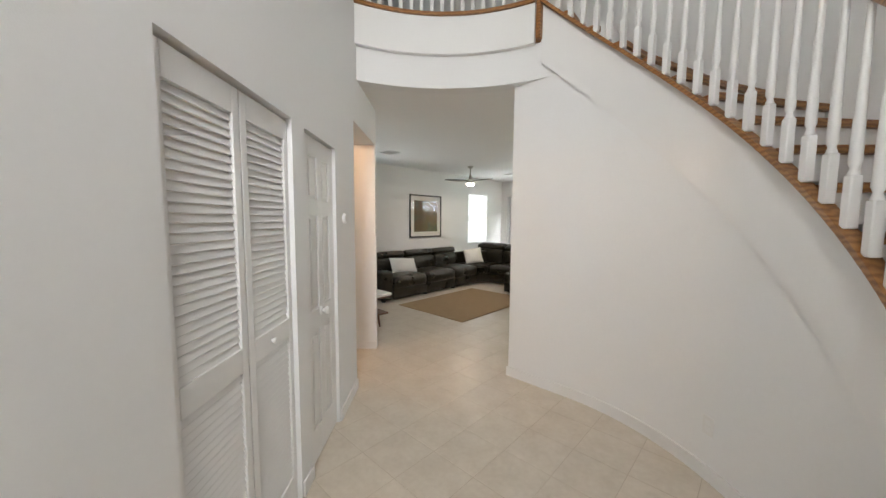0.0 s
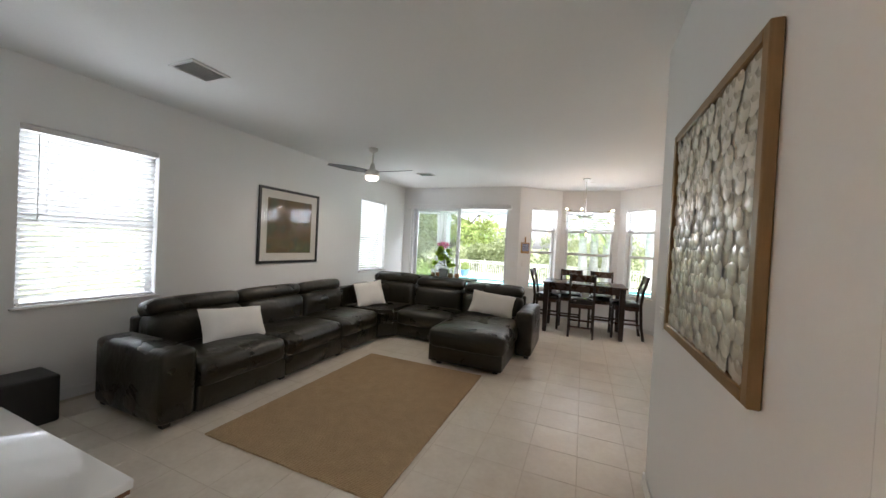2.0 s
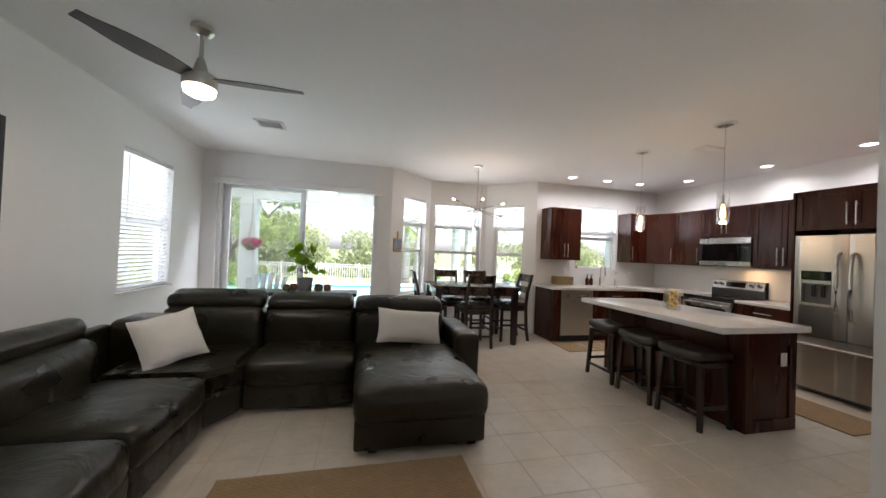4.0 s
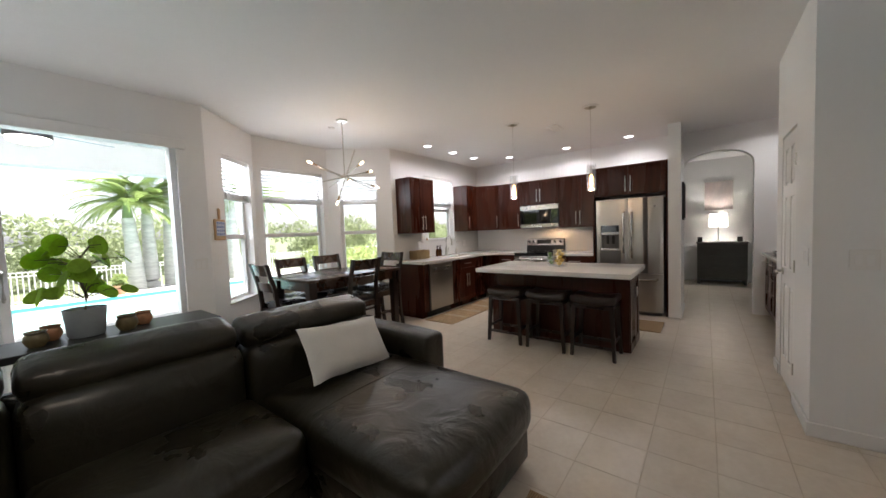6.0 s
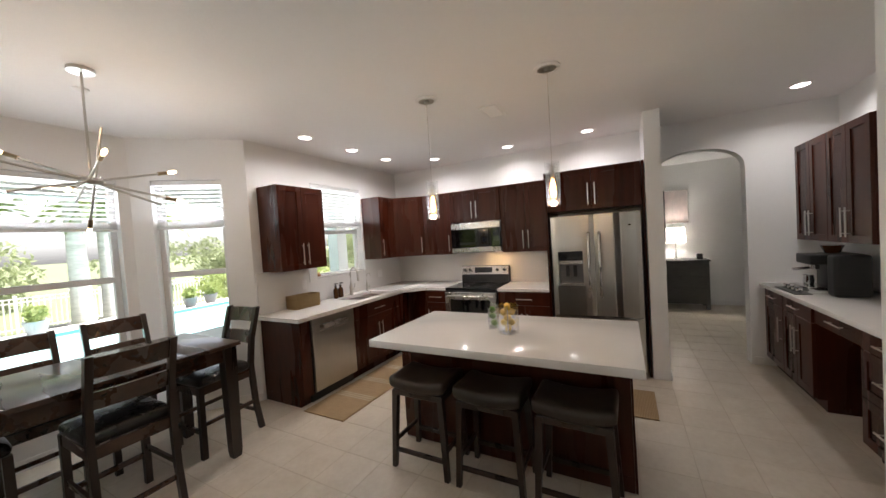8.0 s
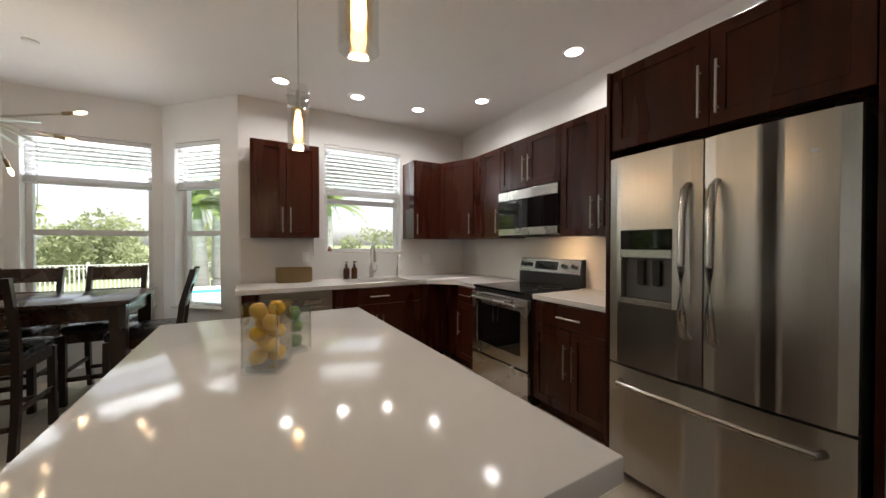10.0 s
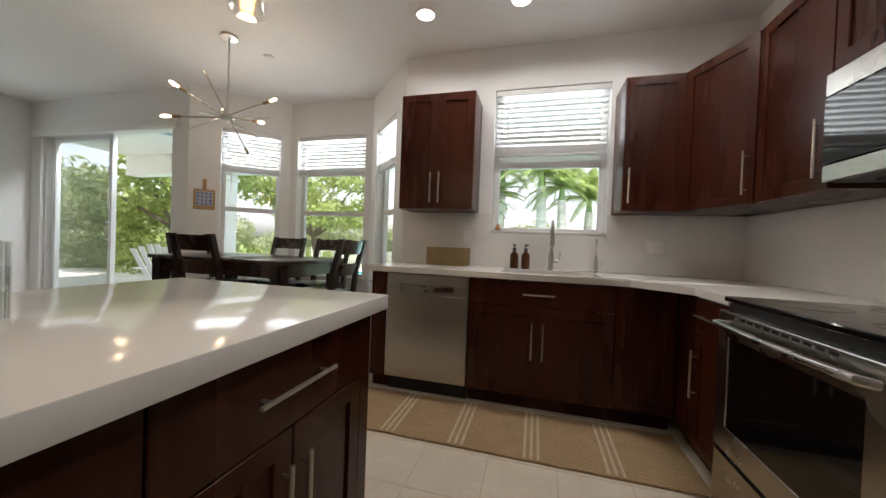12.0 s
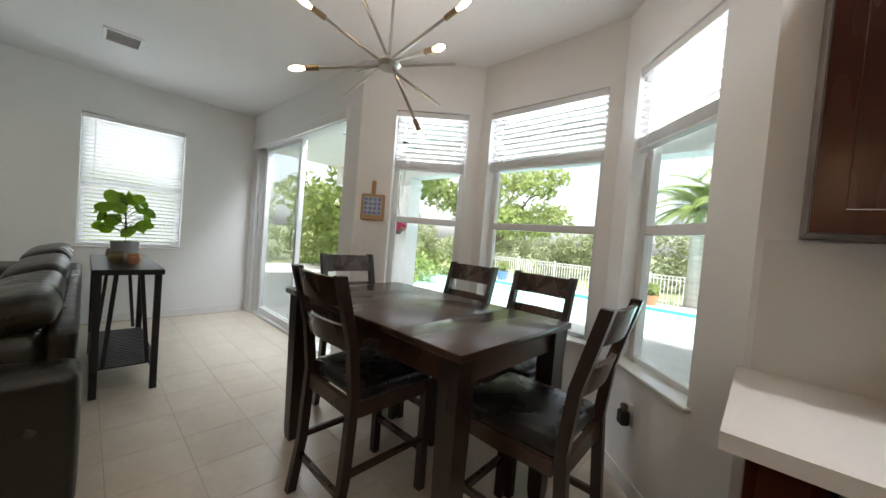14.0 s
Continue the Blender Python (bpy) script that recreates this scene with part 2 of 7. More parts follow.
M_OLIVEPOT = mat("olive_glazed_clay", (0.16, 0.13, 0.06), 0.4, vary=0.3, scale=25)
M_SOIL = mat("potting_soil", (0.05, 0.035, 0.02), 0.95, vary=0.4, scale=60, bump=0.8)
M_PEARL = mat("mother_of_pearl", (0.52, 0.505, 0.42), 0.3, vary=0.06, second=(0.6, 0.585, 0.5), scale=14, fine=60, rand=0.07, rvary=0.1)
M_MATBOARD = mat("white_mat_board", (0.74, 0.73, 0.7), 0.8, vary=0.02)
M_GREYWASH = mat("grey_washed_wood", (0.1, 0.098, 0.09), 0.6, vary=0.2, scale=5, fine=40, stretch=(1, 0.2, 1))
M_SHADE = through_mat("lamp_shade_linen", (0.85, 0.82, 0.76), 0.55, 0.8, vary=0.04)
M_DECK = mat("pale_pool_deck", (0.64, 0.62, 0.58), 0.85, vary=0.1, scale=2, fine=25, bump=0.2, bump_scale=30)
M_WATER = mat("pool_water", (0.38, 0.7, 0.68), 0.06, vary=0.12, scale=0.8, fine=5, bump=0.25, bump_scale=3.5)
M_POOLTILE = mat("turquoise_pool_tile", (0.08, 0.36, 0.38), 0.3, vary=0.2, scale=6)
M_GRASS = mat("lawn", (0.14, 0.17, 0.07), 0.9, vary=0.3, second=(0.2, 0.23, 0.11), scale=0.9, fine=30, bump=0.6, bump_scale=60)
M_STUCCO = mat("white_stucco", (0.72, 0.71, 0.69), 0.9, vary=0.03, scale=2, bump=0.4, bump_scale=90)
M_FENCE = mat("white_fence_paint", (0.8, 0.8, 0.8), 0.45, vary=0.03)
M_BARK = mat("pale_palm_bark", (0.55, 0.53, 0.49), 0.85, vary=0.4, second=(0.66, 0.64, 0.6), scale=3, fine=16, stretch=(0.5, 0.5, 2.5), bump=0.5, bump_scale=12)
M_BRANCH = mat("tree_bark", (0.14, 0.11, 0.08), 0.9, vary=0.3, scale=6, bump=0.5, bump_scale=20)
M_PALMLEAF = through_mat("palm_leaf", (0.27, 0.35, 0.12), 0.5, 0.4, rand=0.15, vary=0.25, scale=3)
M_FOLIAGE = through_mat("tree_leaves", (0.33, 0.39, 0.14), 0.62, 0.5, vary=0.35, scale=1.1)
# far leaves are paled: the bright haze before them is put into the colour
M_HAZEDLEAVES = through_mat("hazed_treeline_leaves", (0.32, 0.36, 0.2), 0.6, 0.55, vary=0.35, scale=0.5)
M_PETAL = through_mat("pink_petals", (0.62, 0.035, 0.16), 0.4, 0.5)
M_SEALION = mat("outdoor_blue_paint", (0.1, 0.2, 0.4), 0.5)
M_BULB = glow("filament_glow", (1.0, 0.52, 0.17), 9)
M_BULBSOFT = glow("frosted_bulb_glow", (1.0, 0.74, 0.42), 4)
M_DOWNLIGHT = glow("downlight_lens", (1.0, 0.96, 0.9), 3)
M_FANLIGHT = glow("fan_light_lens", (1.0, 0.9, 0.75), 3)


# ---- mesh tools ----
def box(bm, x0, x1, y0, y1, z0, z1, b=0.0, seg=1):
    """A box, its edges bevelled by b."""
    v = [bm.verts.new(p) for p in ((x0, y0, z0), (x1, y0, z0), (x1, y1, z0), (x0, y1, z0), (x0, y0, z1), (x1, y0, z1), (x1, y1, z1), (x0, y1, z1))]
    f = [bm.faces.new([v[i] for i in q]) for q in ((0, 3, 2, 1), (4, 5, 6, 7), (0, 1, 5, 4), (1, 2, 6, 5), (2, 3, 7, 6), (3, 0, 4, 7))]
    if b > 0:
        bmesh.ops.bevel(bm, geom=list({e for q in f for e in q.edges}), offset=b, segments=seg, affect="EDGES", profile=0.5)


def cyl(bm, p, q, r0, r1=None, seg=12, cap=True):
    """A tapered rod from p to q."""
    r1 = r0 if r1 is None else r1
    p, q = Vector(p), Vector(q)
    turn = (q - p).to_track_quat("Z", "Y")
    rings = []
    for c, r in ((p, r0), (q, r1)):
        rings.append([bm.verts.new(c + turn @ Vector((r * math.cos(2 * math.pi * k / seg), r * math.sin(2 * math.pi * k / seg), 0))) for k in range(seg)])
    for k in range(seg):
        bm.faces.new((rings[0][k], rings[0][(k + 1) % seg], rings[1][(k + 1) % seg], rings[1][k]))
    if cap:
        bm.faces.new(rings[0][::-1])
        bm.faces.new(rings[1])


def lathe(bm, profile, seg=24, at=(0, 0, 0)):
    """A turned body from (radius, height) pairs."""
    rings = []
    for r, z in profile:
        if r < 1e-5:
            rings.append([bm.verts.new((at[0], at[1], at[2] + z))])
        else:
            rings.append([bm.verts.new((at[0] + r * math.cos(2 * math.pi * k / seg), at[1] + r * math.sin(2 * math.pi * k / seg), at[2] + z)) for k in range(seg)])
    for a, b in zip(rings, rings[1:]):
        for k in range(seg):
            j = (k + 1) % seg
            if len(a) == 1 and len(b) > 1:
                bm.faces.new((a[0], b[j], b[k]))
            elif len(b) == 1 and len(a) > 1:
                bm.faces.new((a[k], a[j], b[0]))
            elif len(a) > 1:
                bm.faces.new((a[k], a[j], b[j], b[k]))


def tube(bm, pts, r, seg=8, radii=None):
    """A round bar along points."""
    pts = [Vector(p) for p in pts]
    rings = []
    for i, p in enumerate(pts):
        d = (pts[min(i + 1, len(pts) - 1)] - pts[max(i - 1, 0)]).normalized()
        side = d.cross(Vector((0, 0, 1)))
        side = side.normalized() if side.length > 1e-3 else Vector((1, 0, 0))
        up = side.cross(d)
        rr = radii[i] if radii else r
        rings.append([bm.verts.new(p + rr * (math.cos(2 * math.pi * k / seg) * side + math.sin(2 * math.pi * k / seg) * up)) for k in range(seg)])
    for a, b in zip(rings, rings[1:]):
        for k in range(seg):
            bm.faces.new((a[k], a[(k + 1) % seg], b[(k + 1) % seg], b[k]))
    bm.faces.new(rings[0][::-1])
    bm.faces.new(rings[-1])


def soft(bm, x0, x1, y0, y1, z0, z1, r=0.05, puff=(0, 0, 0), n=5, wrinkle=0.0, seed=0):
    """A cushion: a box with round edges, whose faces bulge by puff along each axis."""
    c = Vector(((x0 + x1) / 2, (y0 + y1) / 2, (z0 + z1) / 2))
    h = Vector(((x1 - x0) / 2, (y1 - y0) / 2, (z1 - z0) / 2))
    r = min(r, 0.98 * min(h))

    def steps(a):
        e = [-a, -a + r * 0.12, -a + r * 0.4, -a + r]
        inner = [-(a - r) + 2 * (a - r) * k / n for k in range(1, n)]
        return e + inner + [-v for v in reversed(e)]

    seen = {}

    def vert(p):
        key = tuple(round(v, 6) for v in p)
        if key not in seen:
            core = Vector([max(-(h[i] - r), min(h[i] - r, p[i])) for i in range(3)])
            d = Vector(p) - core
            m = max(abs(v) for v in d)
            q = core + (d.normalized() * r * (m / r) if d.length > 1e-9 else d)
            u = [min(1.0, abs(q[i]) / h[i]) for i in range(3)]
            for i in range(3):
                a, b = (i + 1) % 3, (i + 2) % 3
                q[i] += math.copysign(puff[i] * (1 - u[a] ** 2.4) * (1 - u[b] ** 2.4) * min(1, abs(p[i]) / h[i]), p[i])
            if wrinkle:
                q += wrinkle * noise.noise_vector(q * 5 + Vector((seed, seed * 2, 0)))
            seen[key] = bm.verts.new(c + q)
        return seen[key]

    grids = [steps(a) for a in h]
    for ax in range(3):
        a, b = (ax + 1) % 3, (ax + 2) % 3
        for side in (-1, 1):
            for i in range(len(grids[a]) - 1):
                for j in range(len(grids[b]) - 1):
                    quad = []
                    for s, t in ((i, j), (i + 1, j), (i + 1, j + 1), (i, j + 1)):
                        p = [0, 0, 0]
                        p[ax], p[a], p[b] = side * h[ax], grids[a][s], grids[b][t]
                        quad.append(vert(p))
                    if len(set(quad)) == 4:
                        bm.faces.new(quad if side > 0 else quad[::-1])


def slab(bm, outline, z0, z1, b=0.0):
    """A flat plate with a polygon outline (counter-clockwise)."""
    lo = [bm.verts.new((x, y, z0)) for x, y in outline]
    hi = [bm.verts.new((x, y, z1)) for x, y in outline]
    n = len(outline)
    f = [bm.faces.new(lo[::-1]), bm.faces.new(hi)]
    f += [bm.faces.new((lo[k], lo[(k + 1) % n], hi[(k + 1) % n], hi[k])) for k in range(n)]
    if b:
        bmesh.ops.bevel(bm, geom=list({e for q in f for e in q.edges}), offset=b, segments=2, affect="EDGES")


def mesh_of(bm, name, material, flat=False):
    me = bpy.data.meshes.new(name)
    if len(bm.faces) > 1:
        bmesh.ops.recalc_face_normals(bm, faces=bm.faces)
    bm.to_mesh(me)
    bm.free()
    if not flat:
        me.polygons.foreach_set("use_smooth", [True] * len(me.polygons))
        me.set_sharp_from_angle(angle=radians(38))
    me.materials.append(material)
    return me


def part(name, bm, material, parent, label="", flat=False):
    """Links a bmesh as one mesh object under a thing or a part."""
    ob = new(name, mesh_of(bm, name, material, flat))
    ob.parent = parent
    return tagged(ob, label)


def piece(name, me, parent, m=None):
    """One more object on a shared mesh."""
    ob = new(name, me)
    ob.parent = parent
    if m is not None:
        ob.matrix_basis = m
    return ob


def thing(name, m, label, category, group="", kind=""):
    ob = new(name)
    ob.empty_display_size = 0.1
    ob.matrix_basis = m
    return tagged(ob, label, category, group, kind)


def solid(name, bm, material, label, category="", kind="", m=None, group=""):
    """A thing that is one mesh."""
    ob = new(name, mesh_of(bm, name, material))
    if m is not None:
        ob.matrix_basis = m
    return tagged(ob, label, category, group, kind)


def B():
    return bmesh.new()


# ---- the large structure ----
CEIL = 2.785
W_X, N_Y, K_Y, E_X = -5.24, 10.16, 10.13, 2.83      # inner faces: west, north (living), north (kitchen), east
CX, CY, R = -0.15, 1.955, 1.63                         # the round stairwell


def wall(name, p, q, z0, z1, thick, openings=(), material=None, label="smooth white painted plaster wall"):
    """A wall whose room face runs from p to q (room on the right of that way); openings are (s0, s1, z0, z1) along it."""
    p, q = Vector(p), Vector(q)
    length = (q - p).length
    bm = B()
    cuts = sorted({0.0, length, *(s for o in openings for s in o[:2])})
    for a, b in zip(cuts, cuts[1:]):
        gaps = sorted((o[2], o[3]) for o in openings if o[0] < (a + b) / 2 < o[1])
        z = z0
        for lo, hi in gaps:
            if lo > z:
                box(bm, a, b, 0, thick, z, lo)
            z = hi
        if z < z1:
            box(bm, a, b, 0, thick, z, z1)
    bmesh.ops.remove_doubles(bm, verts=bm.verts, dist=1e-4)
    ang = math.degrees(math.atan2((q - p).y, (q - p).x))
    return solid(name, bm, material or M_WALL, label, "wall", "structure", pose(p.x, p.y, 0, 0, 0, ang))


BAY = [(-2.47, 10.16), (-1.68, 10.87), (-0.54, 10.87), (0.17, 10.13)]
W1 = (4.11, 5.045, 0.81, 2.275)
W2 = (8.46, 9.37, 0.855, 2.33)
wall("wall_west", (W_X, 2.95), (W_X, 10.31), 0, CEIL, 0.16, [(W1[0] - 2.95, W1[1] - 2.95, W1[2], W1[3]), (W2[0] - 2.95, W2[1] - 2.95, W2[2], W2[3])])
SL = (-5.04, -2.71, 2.36)
wall("wall_north", (W_X, N_Y), BAY[0], 0, CEIL, 0.16, [(SL[0] - W_X, SL[1] - W_X, -0.01, SL[2])])
wall("wall_bay_1", BAY[0], BAY[1], 0, CEIL, 0.16, [(0.31, 0.95, 0.63, 2.37)])
wall("wall_bay_2", BAY[1], BAY[2], 0, CEIL, 0.16, [(0.10, 1.05, 0.63, 2.37)])
wall("wall_bay_3", BAY[2], BAY[3], 0, CEIL, 0.16, [(0.17, 0.79, 0.63, 2.37)])
KW = (0.99, 1.90, 1.205, 2.42)
wall("wall_kitchen_north", BAY[3], (E_X + 0.16, K_Y), 0, CEIL, 0.16, [(KW[0] - 0.17, KW[1] - 0.17, KW[2], KW[3])])


def arch_wall():
    bm = B()
    y0, y1, spring, rise = 5.448, 6.285, 2.19, 0.257
    box(bm, E_X, E_X + 0.16, y1, K_Y, 0, CEIL)
    box(bm, E_X, E_X + 0.16, 4.57, y0, 0, CEIL)
    n = 20
    pts = []
    for k in range(n + 1):
        a = math.pi * k / n
        pts.append(((y0 + y1) / 2 - (y1 - y0) / 2 * math.cos(a), spring + rise * math.sin(a) ** 0.8))
    for (a, za), (b, zb) in zip(pts, pts[1:]):
        v = [bm.verts.new((x, y, z)) for x in (E_X, E_X + 0.16) for y, z in ((a, za), (b, zb), (b, CEIL), (a, CEIL))]
        bm.faces.new(v[:4])
        bm.faces.new(v[:3:-1])
        bm.faces.new((v[0], v[4], v[5], v[1]))
        bm.faces.new((v[3], v[2], v[6], v[7]))
    bmesh.ops.remove_doubles(bm, verts=bm.verts, dist=1e-4)
    solid("wall_east", bm, M_WALL, "white kitchen wall with an arched opening", "wall", "structure")


arch_wall()
wall("wall_fridge_return", (2.06, 6.28), (E_X, 6.28), 0, CEIL, 0.15)
wall("wall_desk", (E_X, 4.72), (0.56, 4.72), 0, CEIL, 0.15)
wall("wall_desk_side", (0.56, 4.57), (0.56, 5.33), 0, CEIL, 0.15)
PD = (-0.25, 0.33, 2.075)
wall("wall_pantry", (0.56, 5.48), (-0.75, 5.48), 0, CEIL, 0.15, [(0.56 - PD[1], 0.56 - PD[0], -0.01, PD[2])])
wall("wall_gallery", (-0.75, 5.33), (-0.75, 3.716), 0, CEIL, 0.15)
wall("wall_south", (-2.46, 3.10), (W_X - 0.16, 3.10), 0, CEIL, 0.15)
# the diagonal hall wall with the closets and the opening to the side passage
DO, DU = Vector((-2.275, 3.09)), Vector((0.694, -0.72))


def dpt(s, off=0.0):
    """Plan point s metres along the diagonal wall, off metres out of it into the hall."""
    p = DO + DU * s + Vector((0.72, 0.694)) * off
    return (p.x, p.y)


DANG = math.degrees(math.atan2(-DU.y, -DU.x))
LV = (2.21, 3.04, 2.045)
D2 = (1.50, 2.05, 2.04)
LEN = 5.6
wall("wall_hall_diagonal", dpt(LEN), dpt(-0.07), 0, 5.4, 0.25, [(LEN - 0.96, LEN, -0.01, 2.39), (LEN - D2[1], LEN - D2[0], -0.01, D2[2]), (LEN - LV[1], LEN - LV[0], -0.01, LV[2])])
bm = B()
box(bm, 0, 0.07, 0, 0.25, 0, 2.389)
solid("wall_hall_end", bm, M_WALL, "narrow white wall end beside the passage opening", "wall", "structure", pose(*dpt(0), 0, 0, 0, DANG))
# passage behind it
wall("wall_passage_north", (-3.245, 2.94), (-4.4, 2.90), 0, CEIL, 0.04)
wall("wall_passage_west", (-4.4, 3.0), (-4.4, 0.4), 0, CEIL, 0.12)
wall("wall_passage_south", (-4.4, 0.6), (-0.2, 0.6), 0, CEIL, 0.12)
bm = B()
box(bm, 0, 5.6, 0.3, 0.42, 0, CEIL)
solid("wall_closet_back", bm, M_WALL, "white back wall of the closets", "wall", "structure", pose(*dpt(LEN), 0, 0, 0, DANG) @ pose(0, 0.75, 0))


def stair_low(a):
    return 2.918 - (101.8 - a) * 0.0268


def stair_top(a):
    return 3.405 - (101.4 - a) * 0.0261


def arc_pt(a, r, z):
    return (CX + r * math.cos(radians(a)), CY + r * math.sin(radians(a)), z)


def arc_band(bm, a0, a1, r0, r1, lo, hi, step=3.0):
    """A curved band between two radii; lo and hi give its heights at an angle."""
    n = max(1, round(abs(a1 - a0) / step))
    rings = []
    for k in range(n + 1):
        a = a0 + (a1 - a0) * k / n
        rings.append([bm.verts.new(p) for p in (arc_pt(a, r0, lo(a)), arc_pt(a, r1, lo(a)), arc_pt(a, r1, hi(a)), arc_pt(a, r0, hi(a)))])
    for p, q in zip(rings, rings[1:]):
        for k in range(4):
            bm.faces.new((p[k], q[k], q[(k + 1) % 4], p[(k + 1) % 4]))
    bm.faces.new(rings[0])
    bm.faces.new(rings[-1][::-1])


bm = B()
box(bm, -0.75, CX, R + CY, R + CY + 0.13, 0, CEIL)
arc_band(bm, 90, -36, R, R + 0.13, lambda a: 0.0, lambda a: max(0.02, min(3.2, stair_low(a) + 0.02)))
solid("wall_stair_curved", bm, M_WALL, "white curved wall below the winding staircase", "wall", "structure")
bm = B()
arc_band(bm, 90, 168, R + 0.02, R + 0.16, lambda a: CEIL - 0.004, lambda a: 3.085)
solid("wall_landing_drum", bm, M_WALL, "white curved edge of the upper floor", "wall", "structure")
bm = B()
arc_band(bm, 100, -44, 2.55, 2.68, lambda a: 0.0, lambda a: 5.4)
solid("wall_stair_outer", bm, M_WALL, "white outer wall of the stairwell", "wall", "structure")
# Unseen wall that closes the foyer; its opening is added for the fill lamp.
wall("wall_front", (2.1, 0.02), dpt(LEN), 0, 5.4, 0.15, [(0.25, 1.05, 2.3, 4.6)])
wall("wall_upper_west", dpt(-0.05, -0.2), (-4.4, 4.9), CEIL + 0.3, 5.4, 0.12)
wall("wall_upper_north", (-4.6, 4.9), (0.6, 4.9), CEIL + 0.3, 5.4, 0.12)

# ceilings and floors
bm = B()
slab(bm, [(W_X - 0.16, 2.9), (-2.55, 2.9), (-1.95, 2.25), *[(CX + (R + 0.06) * math.cos(radians(a)), CY + (R + 0.06) * math.sin(radians(a))) for a in range(168, 87, -8)], (CX + 0.2, 3.65), (CX + 0.2, 4.6), (E_X + 0.2, 4.6), (E_X + 0.2, 10.35), (0.2, 10.35), (-0.45, 11.1), (-1.8, 11.1), (-2.6, 10.4), (W_X - 0.16, 10.4)], CEIL, CEIL + 0.3)
solid("ceiling", bm, M_CEIL, "flat white textured ceiling", "ceiling", "structure")
bm = B()
slab(bm, [(-4.6, 0.4), dpt(3.7, -0.12), dpt(0.12, -0.12), (-4.6, 2.9)], CEIL, CEIL + 0.2)
solid("ceiling_passage", bm, M_CEIL, "white ceiling of the side passage", "ceiling", "structure")
bm = B()
box(bm, -5, 4, -2.5, 5.2, 5.4, 5.5)
solid("ceiling_foyer", bm, M_CEIL, "high white ceiling over the staircase", "ceiling", "structure")
# far room behind the arch
wall("wall_far_east", (6.15, 9.0), (6.15, 4.0), 0, CEIL, 0.15, [(9.0 - 7.3, 9.0 - 6.42, 0.87, 2.27)], label="white wall of the far room")
wall("wall_far_north", (2.99, 8.6), (6.15, 8.6), 0, CEIL, 0.15)
wall("wall_far_south", (6.15, 4.2), (2.99, 4.2), 0, CEIL, 0.15)
bm = B()
box(bm, 2.99, 6.3, 4.1, 8.7, CEIL, CEIL + 0.1)
solid("ceiling_far", bm, M_CEIL, "white ceiling of the far room", "ceiling", "structure")


# baseboards
def board(name, p, q, parent=None):
    p, q = Vector(p), Vector(q)
    bm = B()
    n = (q - p).length
    box(bm, 0, n, -0.014, -0.001, 0.0, 0.09, 0.004)
    return solid(name, bm, M_TRIM, "white painted baseboard", "baseboard", "structure", pose(p.x, p.y, 0, 0, 0, math.degrees(math.atan2((q - p).y, (q - p).x))))


for p, q in (((W_X, 3.1), (W_X, N_Y)), ((W_X, N_Y), (SL[0] - 0.03, N_Y)), ((SL[1] + 0.03, N_Y), BAY[0]), (BAY[0], BAY[1]), (BAY[1], BAY[2]), (BAY[2], BAY[3]),
             ((E_X, 6.28), (E_X, 6.272)), ((2.046, 6.28), (E_X, 6.28)), ((0.56, 5.48), (PD[1] + 0.03, 5.48)), ((PD[0] - 0.03, 5.48), (-0.764, 5.48)), ((-0.75, 5.495), (-0.75, 3.59)),
             (dpt(D2[0] - 0.01), dpt(0.96)), (dpt(LV[0] - 0.005), dpt(D2[1] + 0.005)), (dpt(LEN), dpt(LV[1])), ((E_X, 5.425), (E_X, 5.34)),
             ((6.15, 9), (6.15, 4)), ((6.15, 4.2), (2.99, 4.2))):
    board("baseboard", p, q)
bm = B()
box(bm, -0.765, CX, R + CY - 0.014, R + CY - 0.001, 0.0, 0.09)
arc_band(bm, 90, -10, R - 0.014, R - 0.001, lambda a: 0.0, lambda a: 0.09)
solid("baseboard", bm, M_TRIM, "white baseboard along the curved wall", "baseboard", "structure")
bm = B()
box(bm, -0.002, 0.252, 0.001, 0.014, 0, 0.09)
solid("baseboard", bm, M_TRIM, "white baseboard round the wall end", "baseboard", "structure", pose(*dpt(0), 0, 0, 0, DANG + 90) @ pose(0, 0.0, 0))


# ---- windows ----
def pane(bm, x0, x1, y, z0, z1):
    """One sheet of glass that faces the room."""
    bm.faces.new([bm.verts.new((x, y, z)) for x, z in ((x0, z0), (x1, z0), (x1, z1), (x0, z1))])


